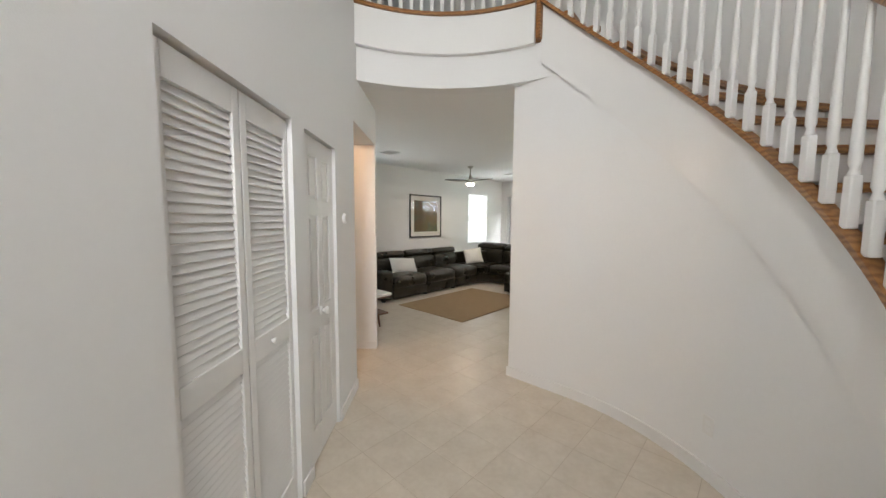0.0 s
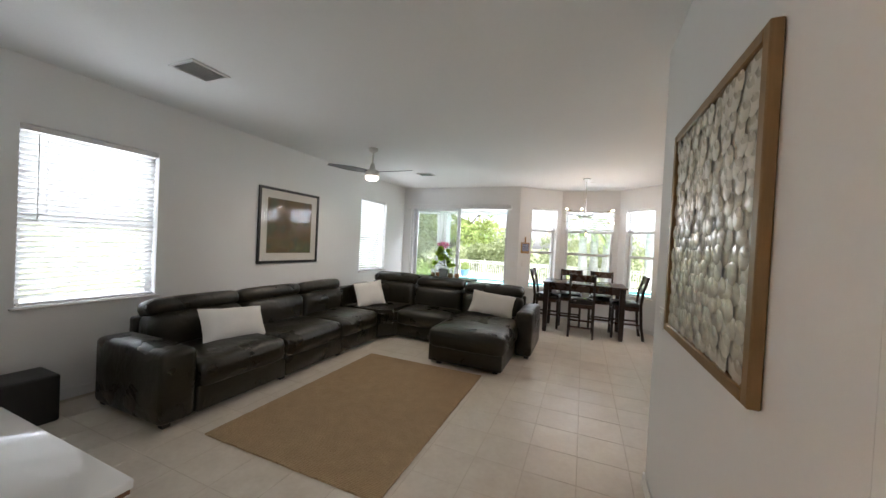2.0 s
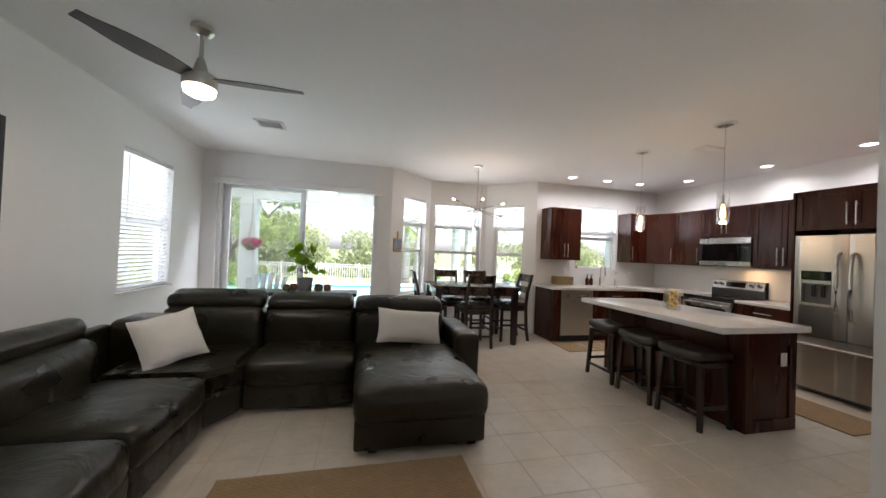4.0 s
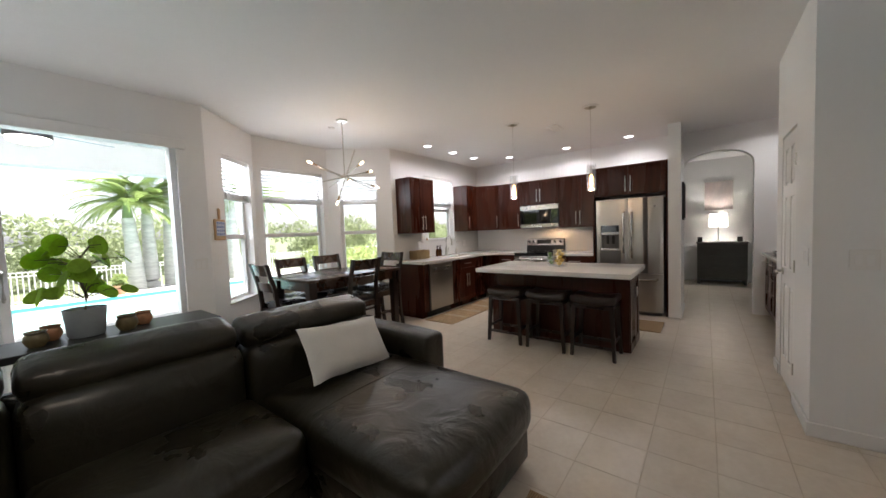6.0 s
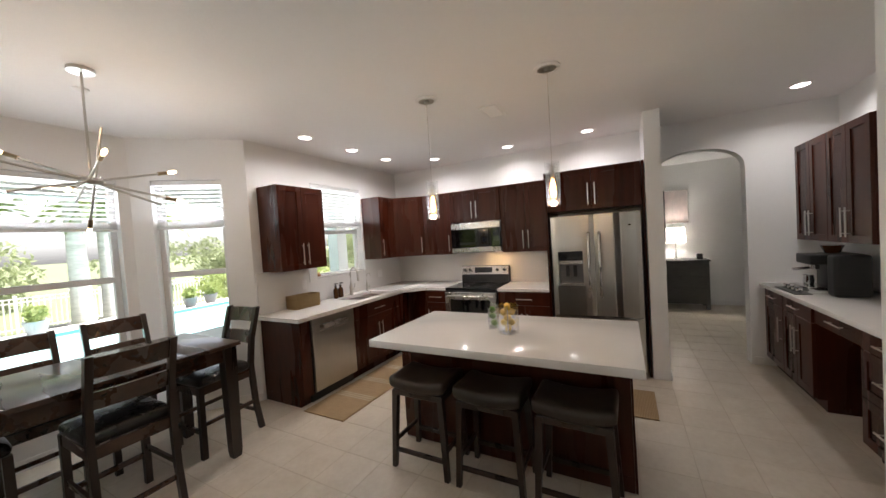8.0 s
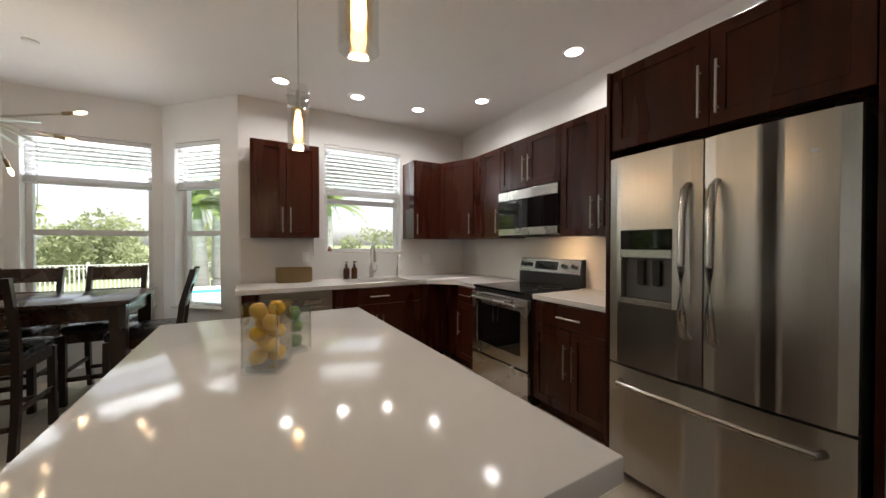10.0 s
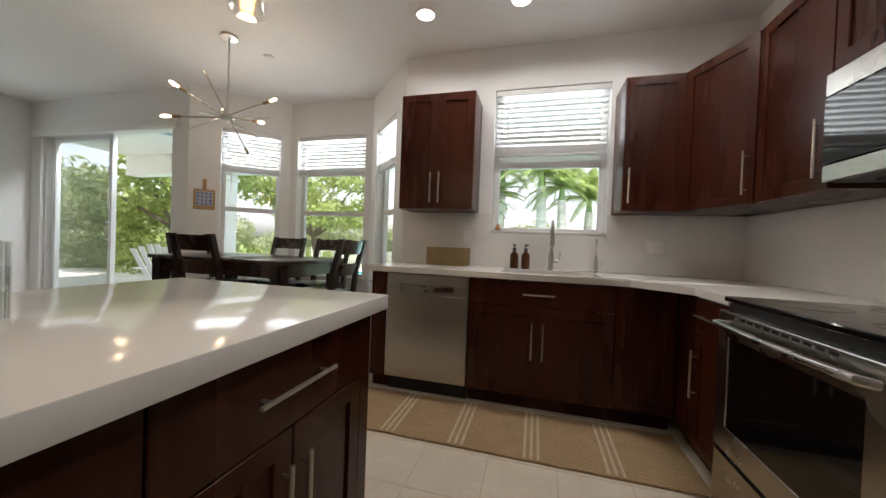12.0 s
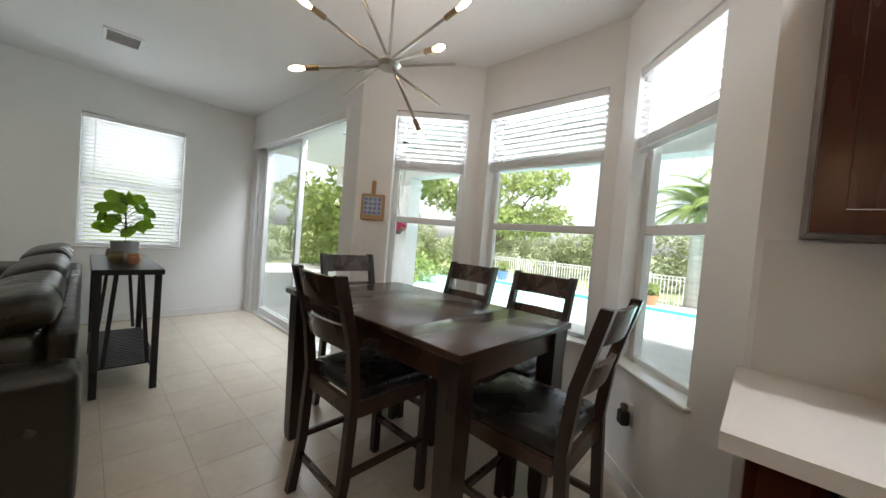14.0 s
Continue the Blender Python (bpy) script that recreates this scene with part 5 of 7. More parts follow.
def espresso_machine():
    top = thing("espresso_machine", pose(2.33, 5.02, 0.916, 0, 0, 180), "black and steel espresso machine on the coffee counter", "coffee machine")
    bm = B()
    box(bm, -0.15, 0.15, -0.02, 0.18, 0.0, 0.34, 0.012, 2)
    box(bm, -0.15, 0.15, -0.16, -0.02, 0.25, 0.34, 0.012, 2)
    part("body", bm, M_BLACK, top)
    bm = B()
    box(bm, -0.15, 0.15, -0.18, -0.021, 0.0, 0.05, 0.006)
    part("drip_tray", bm, M_CHROME, top)
    bm = B()
    lathe(bm, [(0.05, 0.0), (0.075, 0.06), (0.078, 0.07), (0.0, 0.07)], 20, (-0.06, 0.06, 0.341))
    part("bean_hopper", bm, M_AMBER, top)
    bm = B()
    cyl(bm, (0.04, -0.10, 0.248), (0.04, -0.10, 0.205), 0.035, seg=18)
    cyl(bm, (0.04, -0.13, 0.215), (0.04, -0.25, 0.205), 0.012, seg=10)
    part("portafilter", bm, M_CHROME, top)
    bm = B()
    lathe(bm, [(0, 0), (0.035, 0), (0.04, 0.04), (0.034, 0.075), (0.036, 0.085)], 18, (-0.07, -0.1, 0.051))
    part("milk_jug", bm, M_CHROME, top)
    bm = B()
    box(bm, -0.22, 0.22, -0.31, -0.19, 0.0, 0.008, 0.002)
    solid("tray", bm, M_BLACK, "black tray with steel coffee tools", "tray", m=pose(2.28, 5.02, 0.916, 0, 0, 180))
    for k in range(4):
        bm = B()
        lathe(bm, [(0, 0), (0.022, 0), (0.026, 0.035), (0.024, 0.035), (0.0, 0.01)], 14)
        solid("steel_cup", bm, M_CHROME, "small steel cup on the tray", "cup", m=pose(2.42 - k * 0.09, 5.27, 0.925), group="cups on the tray")


espresso_machine()
bm = B()
soft(bm, 1.93, 2.08, 4.9, 5.12, 0.916, 1.27, 0.03)
solid("canister", bm, M_BLACK, "black canister beside the espresso machine", "canister")


# ---- living room ----
def sectional():
    top = thing("sectional_sofa", pose(0, 0, 0), "large dark leather sectional sofa with chaise and headrests", "sofa")
    xb, xf = -5.02, -3.99          # back and front of the run along the west wall
    yb, yf = 8.52, 7.56            # back and front of the run before the patio door
    SZ = 0.445

    def add(name, fn, label=""):
        bm = B()
        fn(bm)
        return part(name, bm, M_LEATHER, top, label)

    # arm at the hall end
    add("arm", lambda b: soft(b, -4.93, -4.0, 4.465, 4.725, 0.03, 0.575, 0.045, (0.006, 0.006, 0.02), 5))
    seats_w = [(4.728, 5.605), (5.609, 6.485), (6.489, 7.30)]
    for i, (a, b) in enumerate(seats_w):
        add("seat_base", lambda m: soft(m, xb + 0.12, xf - 0.01, a, b, 0.035, 0.25, 0.02, (0.012, 0, 0), 4))
        add("seat_cushion", lambda m: soft(m, xb + 0.3, xf + 0.012, a + 0.002, b - 0.002, 0.215, SZ, 0.075, (0.02, 0, 0.028), 7, 0.0025, i))
        add("back_cushion", lambda m: soft(m, xb + 0.10, xb + 0.40, a + 0.002, b - 0.002, 0.30, 0.735, 0.09, (0.03, 0, 0.01), 6, 0.0025, i + 5))
        def head(m, a=a, b=b):
            soft(m, -0.125, 0.125, a + 0.004, b - 0.004, -0.075, 0.075, 0.065, (0.015, 0, 0.012), 6, 0.0025, i + 9)
            bmesh.ops.transform(m, matrix=pose(xb + 0.2, 0, 0.775, 0, -16, 0), verts=m.verts)
        add("headrest", head)
    # corner wedge
    def corner_seat(bm):
        out = [(xf, 7.304), (-3.90, 7.50), (-3.842, yf + 0.002), (-3.842, yb - 0.30), (xb + 0.30, yb - 0.30), (xb + 0.30, 7.304)]
        slab(bm, out, 0.23, SZ, 0.05)
    add("corner_seat", corner_seat)
    def corner_base(bm):
        slab(bm, [(xf - 0.02, 7.304), (-3.92, 7.50), (-3.842, yf + 0.02), (-3.842, yb - 0.1), (xb + 0.1, yb - 0.1), (xb + 0.1, 7.304)], 0.035, 0.25, 0.015)
    add("corner_base", corner_base)
    add("corner_fill", lambda b: soft(b, xb + 0.09, -4.3, 7.8, yb - 0.3, 0.1, 0.74, 0.08, n=4))
    # run before the patio door
    add("seat_base", lambda m: soft(m, -3.835, -2.945, yf + 0.02, yb - 0.12, 0.035, 0.25, 0.02, n=4))
    add("seat_cushion", lambda m: soft(m, -3.84, -2.945, yf - 0.01, yb - 0.30, 0.215, SZ, 0.075, (0, 0.02, 0.028), 7, 0.0025, 4))
    add("chaise_base", lambda m: soft(m, -2.93, -1.995, 6.83, yb - 0.12, 0.035, 0.25, 0.02, (0.0, 0.012, 0), 4))
    add("chaise_cushion", lambda m: soft(m, -2.94, -1.968, 6.80, yb - 0.30, 0.205, SZ + 0.01, 0.08, (0.008, 0.02, 0.03), 9, 0.0025, 7))
    bm = B()
    pts = []
    for k in range(13):
        u = -0.9 + 1.8 * k / 12
        pts.append((-2.4725 + u * 0.4675, 7.62, SZ + 0.009 + 0.03 * (1 - abs(u) ** 2.4) * (1 - 0.15 ** 2.4)))
    tube(bm, pts, 0.0045, 6)
    part("seam", bm, M_LEATHER, top, "stitched leather seam")
    for i, (a, b) in enumerate(((-4.72, -3.845), (-3.84, -2.98), (-2.975, -2.005))):
        add("back_cushion", lambda m: soft(m, a, b, yb - 0.40, yb - 0.10, 0.30, (0.79, 0.77, 0.74)[i], 0.09, (0, 0.03, 0.01), 6, 0.0025, 11 + i))
        def head(m, a=a, b=b):
            soft(m, a + 0.006, b - 0.006, -0.13, 0.13, -0.078, 0.078, 0.068, (0, 0.015, 0.012), 7, 0.0025, 13 + i)
            bmesh.ops.transform(m, matrix=pose(0, yb - 0.2, (0.845, 0.825, 0.80)[i], 15, 0, 0), verts=m.verts)
        add("headrest", head)
    add("back_panel", lambda m: soft(m, -4.75, -2.0, yb - 0.10, yb, 0.04, 0.74, 0.03, n=5))
    add("back_panel", lambda m: soft(m, xb, xb + 0.10, 4.73, 7.9, 0.04, 0.69, 0.03, n=5))
    add("arm", lambda b: soft(b, -2.0, -1.775, 7.60, yb + 0.01, 0.03, 0.625, 0.045, (0.006, 0.006, 0.02), 5))
    for x, y in ((-2.80, 6.9), (-2.08, 6.9), (-1.84, 7.66), (-1.84, 8.44), (-4.06, 4.53), (-4.87, 4.53), (-4.06, 5.6), (-4.06, 6.48)):
        bm = B()
        box(bm, x - 0.03, x + 0.03, y - 0.03, y + 0.03, 0, 0.04, 0.004)
        part("foot", bm, M_BLACK, top)


sectional()


def pillow(m, w, h, label, t=0.15):
    bm = B()
    n = 14
    grid = {}
    for s in (-1, 1):
        for i in range(n + 1):
            for j in range(n + 1):
                u, v = 2 * i / n - 1, 2 * j / n - 1
                edge = max(abs(u), abs(v)) >= 0.999
                if edge and (i, j) in grid:
                    grid[(s, i, j)] = grid[(i, j)]
                    continue
                d = (1 - abs(u) ** 2.6) * (1 - abs(v) ** 2.6)
                pinch = 1 - 0.07 * (1 - abs(u * v)) * 1.0
                x = u * w / 2 * (1 - 0.05 * (1 - v * v) * abs(u) ** 3) * pinch ** 0
                y = v * h / 2 * (1 - 0.07 * (1 - u * u) * abs(v) ** 3)
                q = Vector((x, s * t / 2 * d ** 0.55, y))
                q += 0.008 * noise.noise_vector(q * 9)
                vert = bm.verts.new(q)
                grid[(s, i, j)] = vert
                if edge:
                    grid[(i, j)] = vert
    for s in (-1, 1):
        for i in range(n):
            for j in range(n):
                q = [grid[(s, i, j)], grid[(s, i + 1, j)], grid[(s, i + 1, j + 1)], grid[(s, i, j + 1)]]
                if len(set(q)) == 4:
                    bm.faces.new(q if s < 0 else q[::-1])
    solid("throw_pillow", bm, M_PILLOW, label, "pillow", m=m, group="pillows on the sofa")


pillow(pose(-4.44, 5.34, 0.585, -28, 5, 86), 0.66, 0.345, "white oblong linen pillow on the leather sofa")
pillow(pose(-4.38, 7.62, 0.63, -26, -8, 50), 0.46, 0.41, "white square linen pillow in the sofa corner")
pillow(pose(-2.42, 7.94, 0.635, -32, 5, 3), 0.66, 0.36, "white oblong linen pillow on the chaise")


def rug(name, x0, x1, y0, y1, label, stripes=()):
    top = thing(name, pose(0, 0, 0), label, "rug")
    bm = B()
    nx, ny = 24, 34
    v = [[bm.verts.new((x0 + (x1 - x0) * i / nx + 0.006 * noise.noise((j * 0.9, i * 0.1, 3)) * (i in (0, nx)), y0 + (y1 - y0) * j / ny + 0.006 * noise.noise((i * 0.9, 5, j)) * (j in (0, ny)), 0.0125 + 0.0015 * noise.noise((i * 0.8, j * 0.8, 0)))) for j in range(ny + 1)] for i in range(nx + 1)]
    for i in range(nx):
        for j in range(ny):
            bm.faces.new((v[i][j], v[i + 1][j], v[i + 1][j + 1], v[i][j + 1]))
    ret = bmesh.ops.extrude_face_region(bm, geom=bm.faces[:])
    for e in ret["geom"]:
        if isinstance(e, bmesh.types.BMVert):
            e.co.z = 0.001
    part("weave", bm, M_JUTE, top)
    for a, b, along in stripes:
        bm = B()
        if along == "x":
            box(bm, a, b, y0 + 0.01, y1 - 0.01, 0.0145, 0.0165)
        else:
            box(bm, x0 + 0.01, x1 - 0.01, a, b, 0.0145, 0.0165)
        part("stripe", bm, M_FRINGE, top, "cream woven stripe")


rug("jute_rug", -3.70, -2.20, 4.60, 6.73, "tan woven jute rug on the tiled floor")
st = []
for c in (0.55, 0.95, 1.35, 1.75):
    st += [(c + k * 0.035, c + k * 0.035 + 0.014, "x") for k in range(3)]
rug("kitchen_runner", 0.16, 2.19, 8.975, 9.49, "tan jute runner with cream stripes before the sink", st)
rug("kitchen_mat", 1.165, 1.705, 6.45, 8.61, "tan jute mat with cream dotted rows beside the island", [(8.36 - k * 0.05, 8.367 - k * 0.05, "y") for k in range(7)])


def framed(name, m, w, h, fw, label, canvas, frame_mat, mat_w=0.0, depth=0.03, glass=True):
    """A framed picture; local x along the wall, y out of the wall toward -y, z up from its lower edge."""
    top = thing(name, m, label, "picture")
    bm = B()
    for x0, x1, z0, z1 in ((0, fw, 0, h), (w - fw, w, 0, h), (fw, w - fw, 0, fw), (fw, w - fw, h - fw, h)):
        box(bm, x0, x1, -depth, -0.002, z0, z1, 0.003)
    part("frame", bm, frame_mat, top)
    if mat_w:
        bm = B()
        box(bm, fw - 0.003, w - fw + 0.003, -0.012, -0.004, fw - 0.003, h - fw + 0.003)
        part("mat_board", bm, M_MATBOARD, top, "white mat board")
    a = fw + mat_w
    bm = B()
    box(bm, a, w - a, -0.0145, -0.0125 if mat_w else -0.004, a, h - a)
    part("print", bm, canvas, top, "abstract printed picture")
    if glass:
        bm = B()
        pane(bm, fw - 0.002, w - fw + 0.002, -0.019, fw - 0.002, h - fw + 0.002)
        o = part("glass", bm, M_PANE, top, "clear picture glass", True)
        o.visible_shadow = False
    return top


M_ART = mat("abstract_art", (0.06, 0.045, 0.032), 0.6, vary=0.3, second=(0.2, 0.19, 0.1), scale=2.6, fine=5, detail=2)
stops = next(k for k in M_ART.node_tree.nodes if k.bl_idname == "ShaderNodeValToRGB").color_ramp.elements
for at, tone in ((0.42, (0.15, 0.12, 0.045)), (0.5, (0.17, 0.11, 0.055)), (0.58, (0.1, 0.11, 0.07))):
    stops.new(at).color = (*tone, 1)
M_ART2 = mat("grey_pink_canvas", (0.42, 0.4, 0.39), 0.8, vary=0.2, second=(0.6, 0.5, 0.47), scale=4, fine=10, stretch=(1, 1, 0.5))
framed("framed_print", pose(W_X, 6.19, 1.105, 0, 0, 90), 1.10, 1.06, 0.035, "abstract print in a black frame with white mat", M_ART, M_BLACKWOOD, 0.11)
framed("framed_print", pose(2.27, 6.28, 1.42), 0.42, 0.55, 0.03, "small black framed picture on the wall end", M_MATBOARD, M_BLACK, 0.05)


def shell_panel():
    y0, y1, z0, z1 = 4.065, 5.05, 1.11, 2.115
    w, h = y1 - y0, z1 - z0
    top = thing("shell_panel", pose(-0.75, y1, z0, 0, 0, -90), "square wall panel of layered pearl shell discs in a bronzed frame", "wall art")
    bm = B()
    for a, b, c, d in ((0, 0.04, 0, h), (w - 0.04, w, 0, h), (0.04, w - 0.04, 0, 0.04), (0.04, w - 0.04, h - 0.04, h)):
        box(bm, a, b, -0.034, -0.002, c, d, 0.004)
    part("frame", bm, M_FRAMEWOOD, top)
    bm = B()
    box(bm, 0.038, w - 0.038, -0.012, -0.003, 0.038, h - 0.038)
    part("backing", bm, M_MATBOARD, top)
    bm = B()
    lathe(bm, [(0.0, 0.0012), (0.035, 0.001), (0.037, 0.0), (0.0, -0.001)], 14)
    me = mesh_of(bm, "shell_disc", M_PEARL)
    rng = random.Random(4)
    n = 17
    for i in range(n):
        for j in range(n):
            x = 0.075 + (w - 0.15) * (i + 0.5 * (j % 2) * 0.9) / (n - 0.5) + rng.uniform(-0.006, 0.006)
            z = 0.07 + (h - 0.14) * j / (n - 1) + rng.uniform(-0.006, 0.006)
            piece("shell_disc", me, top, pose(min(x, w - 0.06), -0.018 - rng.uniform(0, 0.008), z, 90 + rng.uniform(-1.8, 1.8), rng.uniform(-1.8, 1.8), 0))


shell_panel()


def ceiling_fan(name, x, y, zc, drop, blades, angle, label, body, blade_mat, light, r=0.62, k=1.0):
    top = thing(name, pose(x, y, zc), label, "ceiling fan")
    bm = B()
    lathe(bm, [(0.0, -0.001), (0.065, -0.001), (0.065, -0.03), (0.03, -0.055), (0.0, -0.055)], 24)
    part("canopy", bm, body, top)
    bm = B()
    cyl(bm, (0, 0, -0.05), (0, 0, -drop + 0.08), 0.012)
    lathe(bm, [(0.02, 0.12), (0.035, 0.07), (0.05, 0.0)], 20, (0, 0, -drop + 0.02))
    part("downrod", bm, body, top)
    bm = B()
    lathe(bm, [(0.0, 0.05), (0.06 * k, 0.05), (0.095 * k, 0.03), (0.10 * k, -0.03), (0.095 * k, -0.05), (0.0, -0.05)], 28, (0, 0, -drop))
    part("motor", bm, body, top)
    bm = B()
    lathe(bm, [(0.092 * k, -0.051), (0.085 * k, -0.085), (0.05 * k, -0.105), (0.0, -0.11)], 28, (0, 0, -drop))
    part("light", bm, light, top, "frosted glass light")
    for j in range(blades):
        bm = B()
        n = 8
        pts = []
        for i in range(n + 1):
            t = i / n
            wd = 0.05 + 0.028 * math.sin(math.pi * min(1, t * 1.1)) - 0.02 * t
            pts.append((0.09 + (r - 0.09) * t, wd))
        up = [[bm.verts.new((p, s * wd, z)) for p, wd in pts] for z in (0.0, 0.007) for s in (-1, 1)]
        for i in range(n):
            bm.faces.new((up[0][i], up[0][i + 1], up[1][i + 1], up[1][i]))
            bm.faces.new((up[2][i], up[3][i], up[3][i + 1], up[2][i + 1]))
            bm.faces.new((up[0][i], up[2][i], up[2][i + 1], up[0][i + 1]))
            bm.faces.new((up[1][i], up[1][i + 1], up[3][i + 1], up[3][i]))
        bm.faces.new((up[0][0], up[1][0], up[3][0], up[2][0]))
        bm.faces.new((up[0][n], up[2][n], up[3][n], up[1][n]))
        bmesh.ops.transform(bm, matrix=pose(0, 0, -drop + 0.01, 0, 0, angle + 360 / blades * j) @ pose(0, 0, 0, 12, 0, 0), verts=bm.verts)
        part("blade", bm, blade_mat, top)
    return top


M_FANBLADE = mat("dark_fan_blade", (0.09, 0.085, 0.08), 0.4, vary=0.15)
ceiling_fan("ceiling_fan", -3.99, 6.97, CEIL, CEIL - 2.44, 3, 0, "brushed nickel ceiling fan with three dark blades", M_NICKEL, M_FANBLADE, M_FANLIGHT)


def vent(x, y, w, d, label, rot=0):
    top = thing("ceiling_vent", pose(x, y, CEIL, 0, 0, rot), label, "vent", "ceiling vents")
    bm = B()
    for a, b, c, e in ((-w / 2, w / 2, -d / 2, -d / 2 + 0.025), (-w / 2, w / 2, d / 2 - 0.025, d / 2), (-w / 2, -w / 2 + 0.025, -d / 2 + 0.025, d / 2 - 0.025), (w / 2 - 0.025, w / 2, -d / 2 + 0.025, d / 2 - 0.025)):
        box(bm, a, b, c, e, -0.014, -0.001, 0.003)
    part("frame", bm, M_TRIM, top)
    # A dark sheet gives the duct's shade; the ceiling has no hole here.
    bm = B()
    box(bm, -w / 2 + 0.025, w / 2 - 0.025, -d / 2 + 0.025, d / 2 - 0.025, -0.003, -0.001)
    part("backing", bm, M_GREYPLASTIC, top, "dark sheet standing in for the shade inside the duct")
    bm = B()
    box(bm, -0.009, 0.009, -d / 2 + 0.025, d / 2 - 0.025, -0.0015, 0.0015)
    me = mesh_of(bm, "slat", M_TRIM)
    n = int((w - 0.05) / 0.026)
    for k in range(n):
        piece("slat", me, top, pose(-w / 2 + 0.038 + k * (w - 0.07) / max(1, n - 1), 0, -0.009, 0, 38, 0))


vent(-4.10, 4.71, 0.30, 0.30, "white square ceiling air vent")
vent(-4.0, 8.70, 0.30, 0.26, "white square ceiling air vent")
vent(1.06, 7.69, 0.30, 0.17, "white ceiling air vent above the island")


# console behind the sofa
def console():
    x0, x1, y0, y1, h = -4.12, -2.96, 8.572, 8.925, 0.885
    top = thing("console_table", pose(0, 0, 0), "narrow black wooden console table behind the sofa", "table")
    bm = B()
    box(bm, x0, x1, y0 - 0.012, y1 + 0.012, h - 0.038, h, 0.004)
    part("tabletop", bm, M_BLACKWOOD, top)
    for x in (x0 + 0.03, x1 - 0.07):
        for y in (y0, y1 - 0.04):
            bm = B()
            box(bm, x, x + 0.04, y, y + 0.04, 0, h - 0.0385, 0.002)
            part("leg", bm, M_BLACKWOOD, top)
        for y0b, y1b, c in ((y0 + 0.06, y0 + 0.11, 1), (y1 - 0.06, y1 - 0.11, -1)):
            bm = B()
            v = []
            for yy, z in ((y0b + 0.05 * c, h - 0.04), (y0b, 0.21)):
                v += [bm.verts.new((x + dx, yy + dy, z)) for dx, dy in ((0.006, -0.012), (0.034, -0.012), (0.034, 0.012), (0.006, 0.012))]
            for q in ((0, 1, 2, 3), (7, 6, 5, 4), (0, 4, 5, 1), (1, 5, 6, 2), (2, 6, 7, 3), (3, 7, 4, 0)):
                bm.faces.new([v[i] for i in q])
            part("brace", bm, M_BLACKWOOD, top)
    bm = B()
    box(bm, x0 + 0.03, x1 - 0.03, y0 + 0.002, y0 + 0.038, 0.15, 0.185, 0.002)
    box(bm, x0 + 0.03, x1 - 0.03, y1 - 0.038, y1 - 0.002, 0.15, 0.185, 0.002)
    part("shelf_rail", bm, M_BLACKWOOD, top)
    bm = B()
    box(bm, -0.014, 0.014, y0 + 0.0, y1 - 0.0, 0.186, 0.2)
    me = mesh_of(bm, "shelf_slat", M_BLACKWOOD)
    k = x0 + 0.09
    while k < x1 - 0.08:
        piece("shelf_slat", me, top, pose(k, 0, 0))
        k += 0.045


console()


def pilea():
    top = thing("potted_plant", pose(-3.56, 8.75, 0.886), "money plant with round green leaves in a grey pot", "plant")
    bm = B()
    lathe(bm, [(0, 0), (0.07, 0), (0.076, 0.008), (0.088, 0.142), (0.09, 0.155), (0.082, 0.155), (0.079, 0.128), (0.0, 0.128)], 28)
    part("pot", bm, M_POTGREY, top, "grey ceramic pot")
    bm = B()
    lathe(bm, [(0.0785, 0.13), (0.05, 0.138), (0, 0.14)], 20)
    part("soil", bm, M_SOIL, top)
    rng = random.Random(11)
    bm = B()
    trunk = [(0, 0, 0.135), (0.012, 0.004, 0.22), (-0.006, 0.0, 0.30), (0.01, -0.005, 0.38), (0.0, 0.0, 0.45)]
    tube(bm, trunk, 0.008, 8)
    tips = []
    for k in range(31):
        a = k * 2.4 + rng.uniform(-0.35, 0.35)
        hgt = 0.23 + 0.33 * ((k * 0.7548) % 1.0) + rng.uniform(-0.02, 0.02)
        rad = rng.uniform(0.10, 0.20) * (1.0 if hgt < 0.48 else 0.6)
        base = Vector((0, 0, max(0.2, min(0.44, hgt - 0.06))))
        tip = Vector((rad * math.cos(a), rad * math.sin(a), hgt))
        mid = (base + tip) / 2 + Vector((0, 0, 0.03))
        tube(bm, [base, mid, tip], 0.0025, 5)
        tips.append((tip, a))
    part("stem", bm, M_STEM, top)
    bm = B()
    lathe(bm, [(0.0, 0.004), (0.02, 0.002), (0.042, 0.003), (0.047, -0.001), (0.0, 0.002)], 16)
    me = mesh_of(bm, "leaf", M_LEAF)
    for tip, a in tips:
        s = rng.uniform(0.8, 1.2)
        piece("leaf", me, top, Matrix.Translation(tip) @ Euler((rng.uniform(-0.3, 0.3), radians(rng.uniform(35, 80)), a + rng.uniform(-1.5, 1.5)), "XYZ").to_matrix().to_4x4() @ Matrix.Diagonal((s, s, s, 1)))


pilea()


def small_pot(x, y, material, label, s=1.0):
    bm = B()
    lathe(bm, [(0, 0), (0.03 * s, 0), (0.046 * s, 0.03 * s), (0.043 * s, 0.055 * s), (0.036 * s, 0.066 * s), (0.042 * s, 0.078 * s), (0.038 * s, 0.078 * s), (0.032 * s, 0.062 * s), (0.0, 0.05 * s)], 24)
    solid("small_pot", bm, material, label, "pot", m=pose(x, y, 0.886), group="small pots on the console")


small_pot(-3.745, 8.69, M_OLIVEPOT, "small terracotta pot with a green rim")
small_pot(-3.69, 8.80, M_TERRA, "small terracotta pot on the console")
small_pot(-3.40, 8.70, M_OLIVEPOT, "small olive clay pot on the console", 1.1)
small_pot(-3.31, 8.79, M_TERRA, "small tan clay pot on the console")


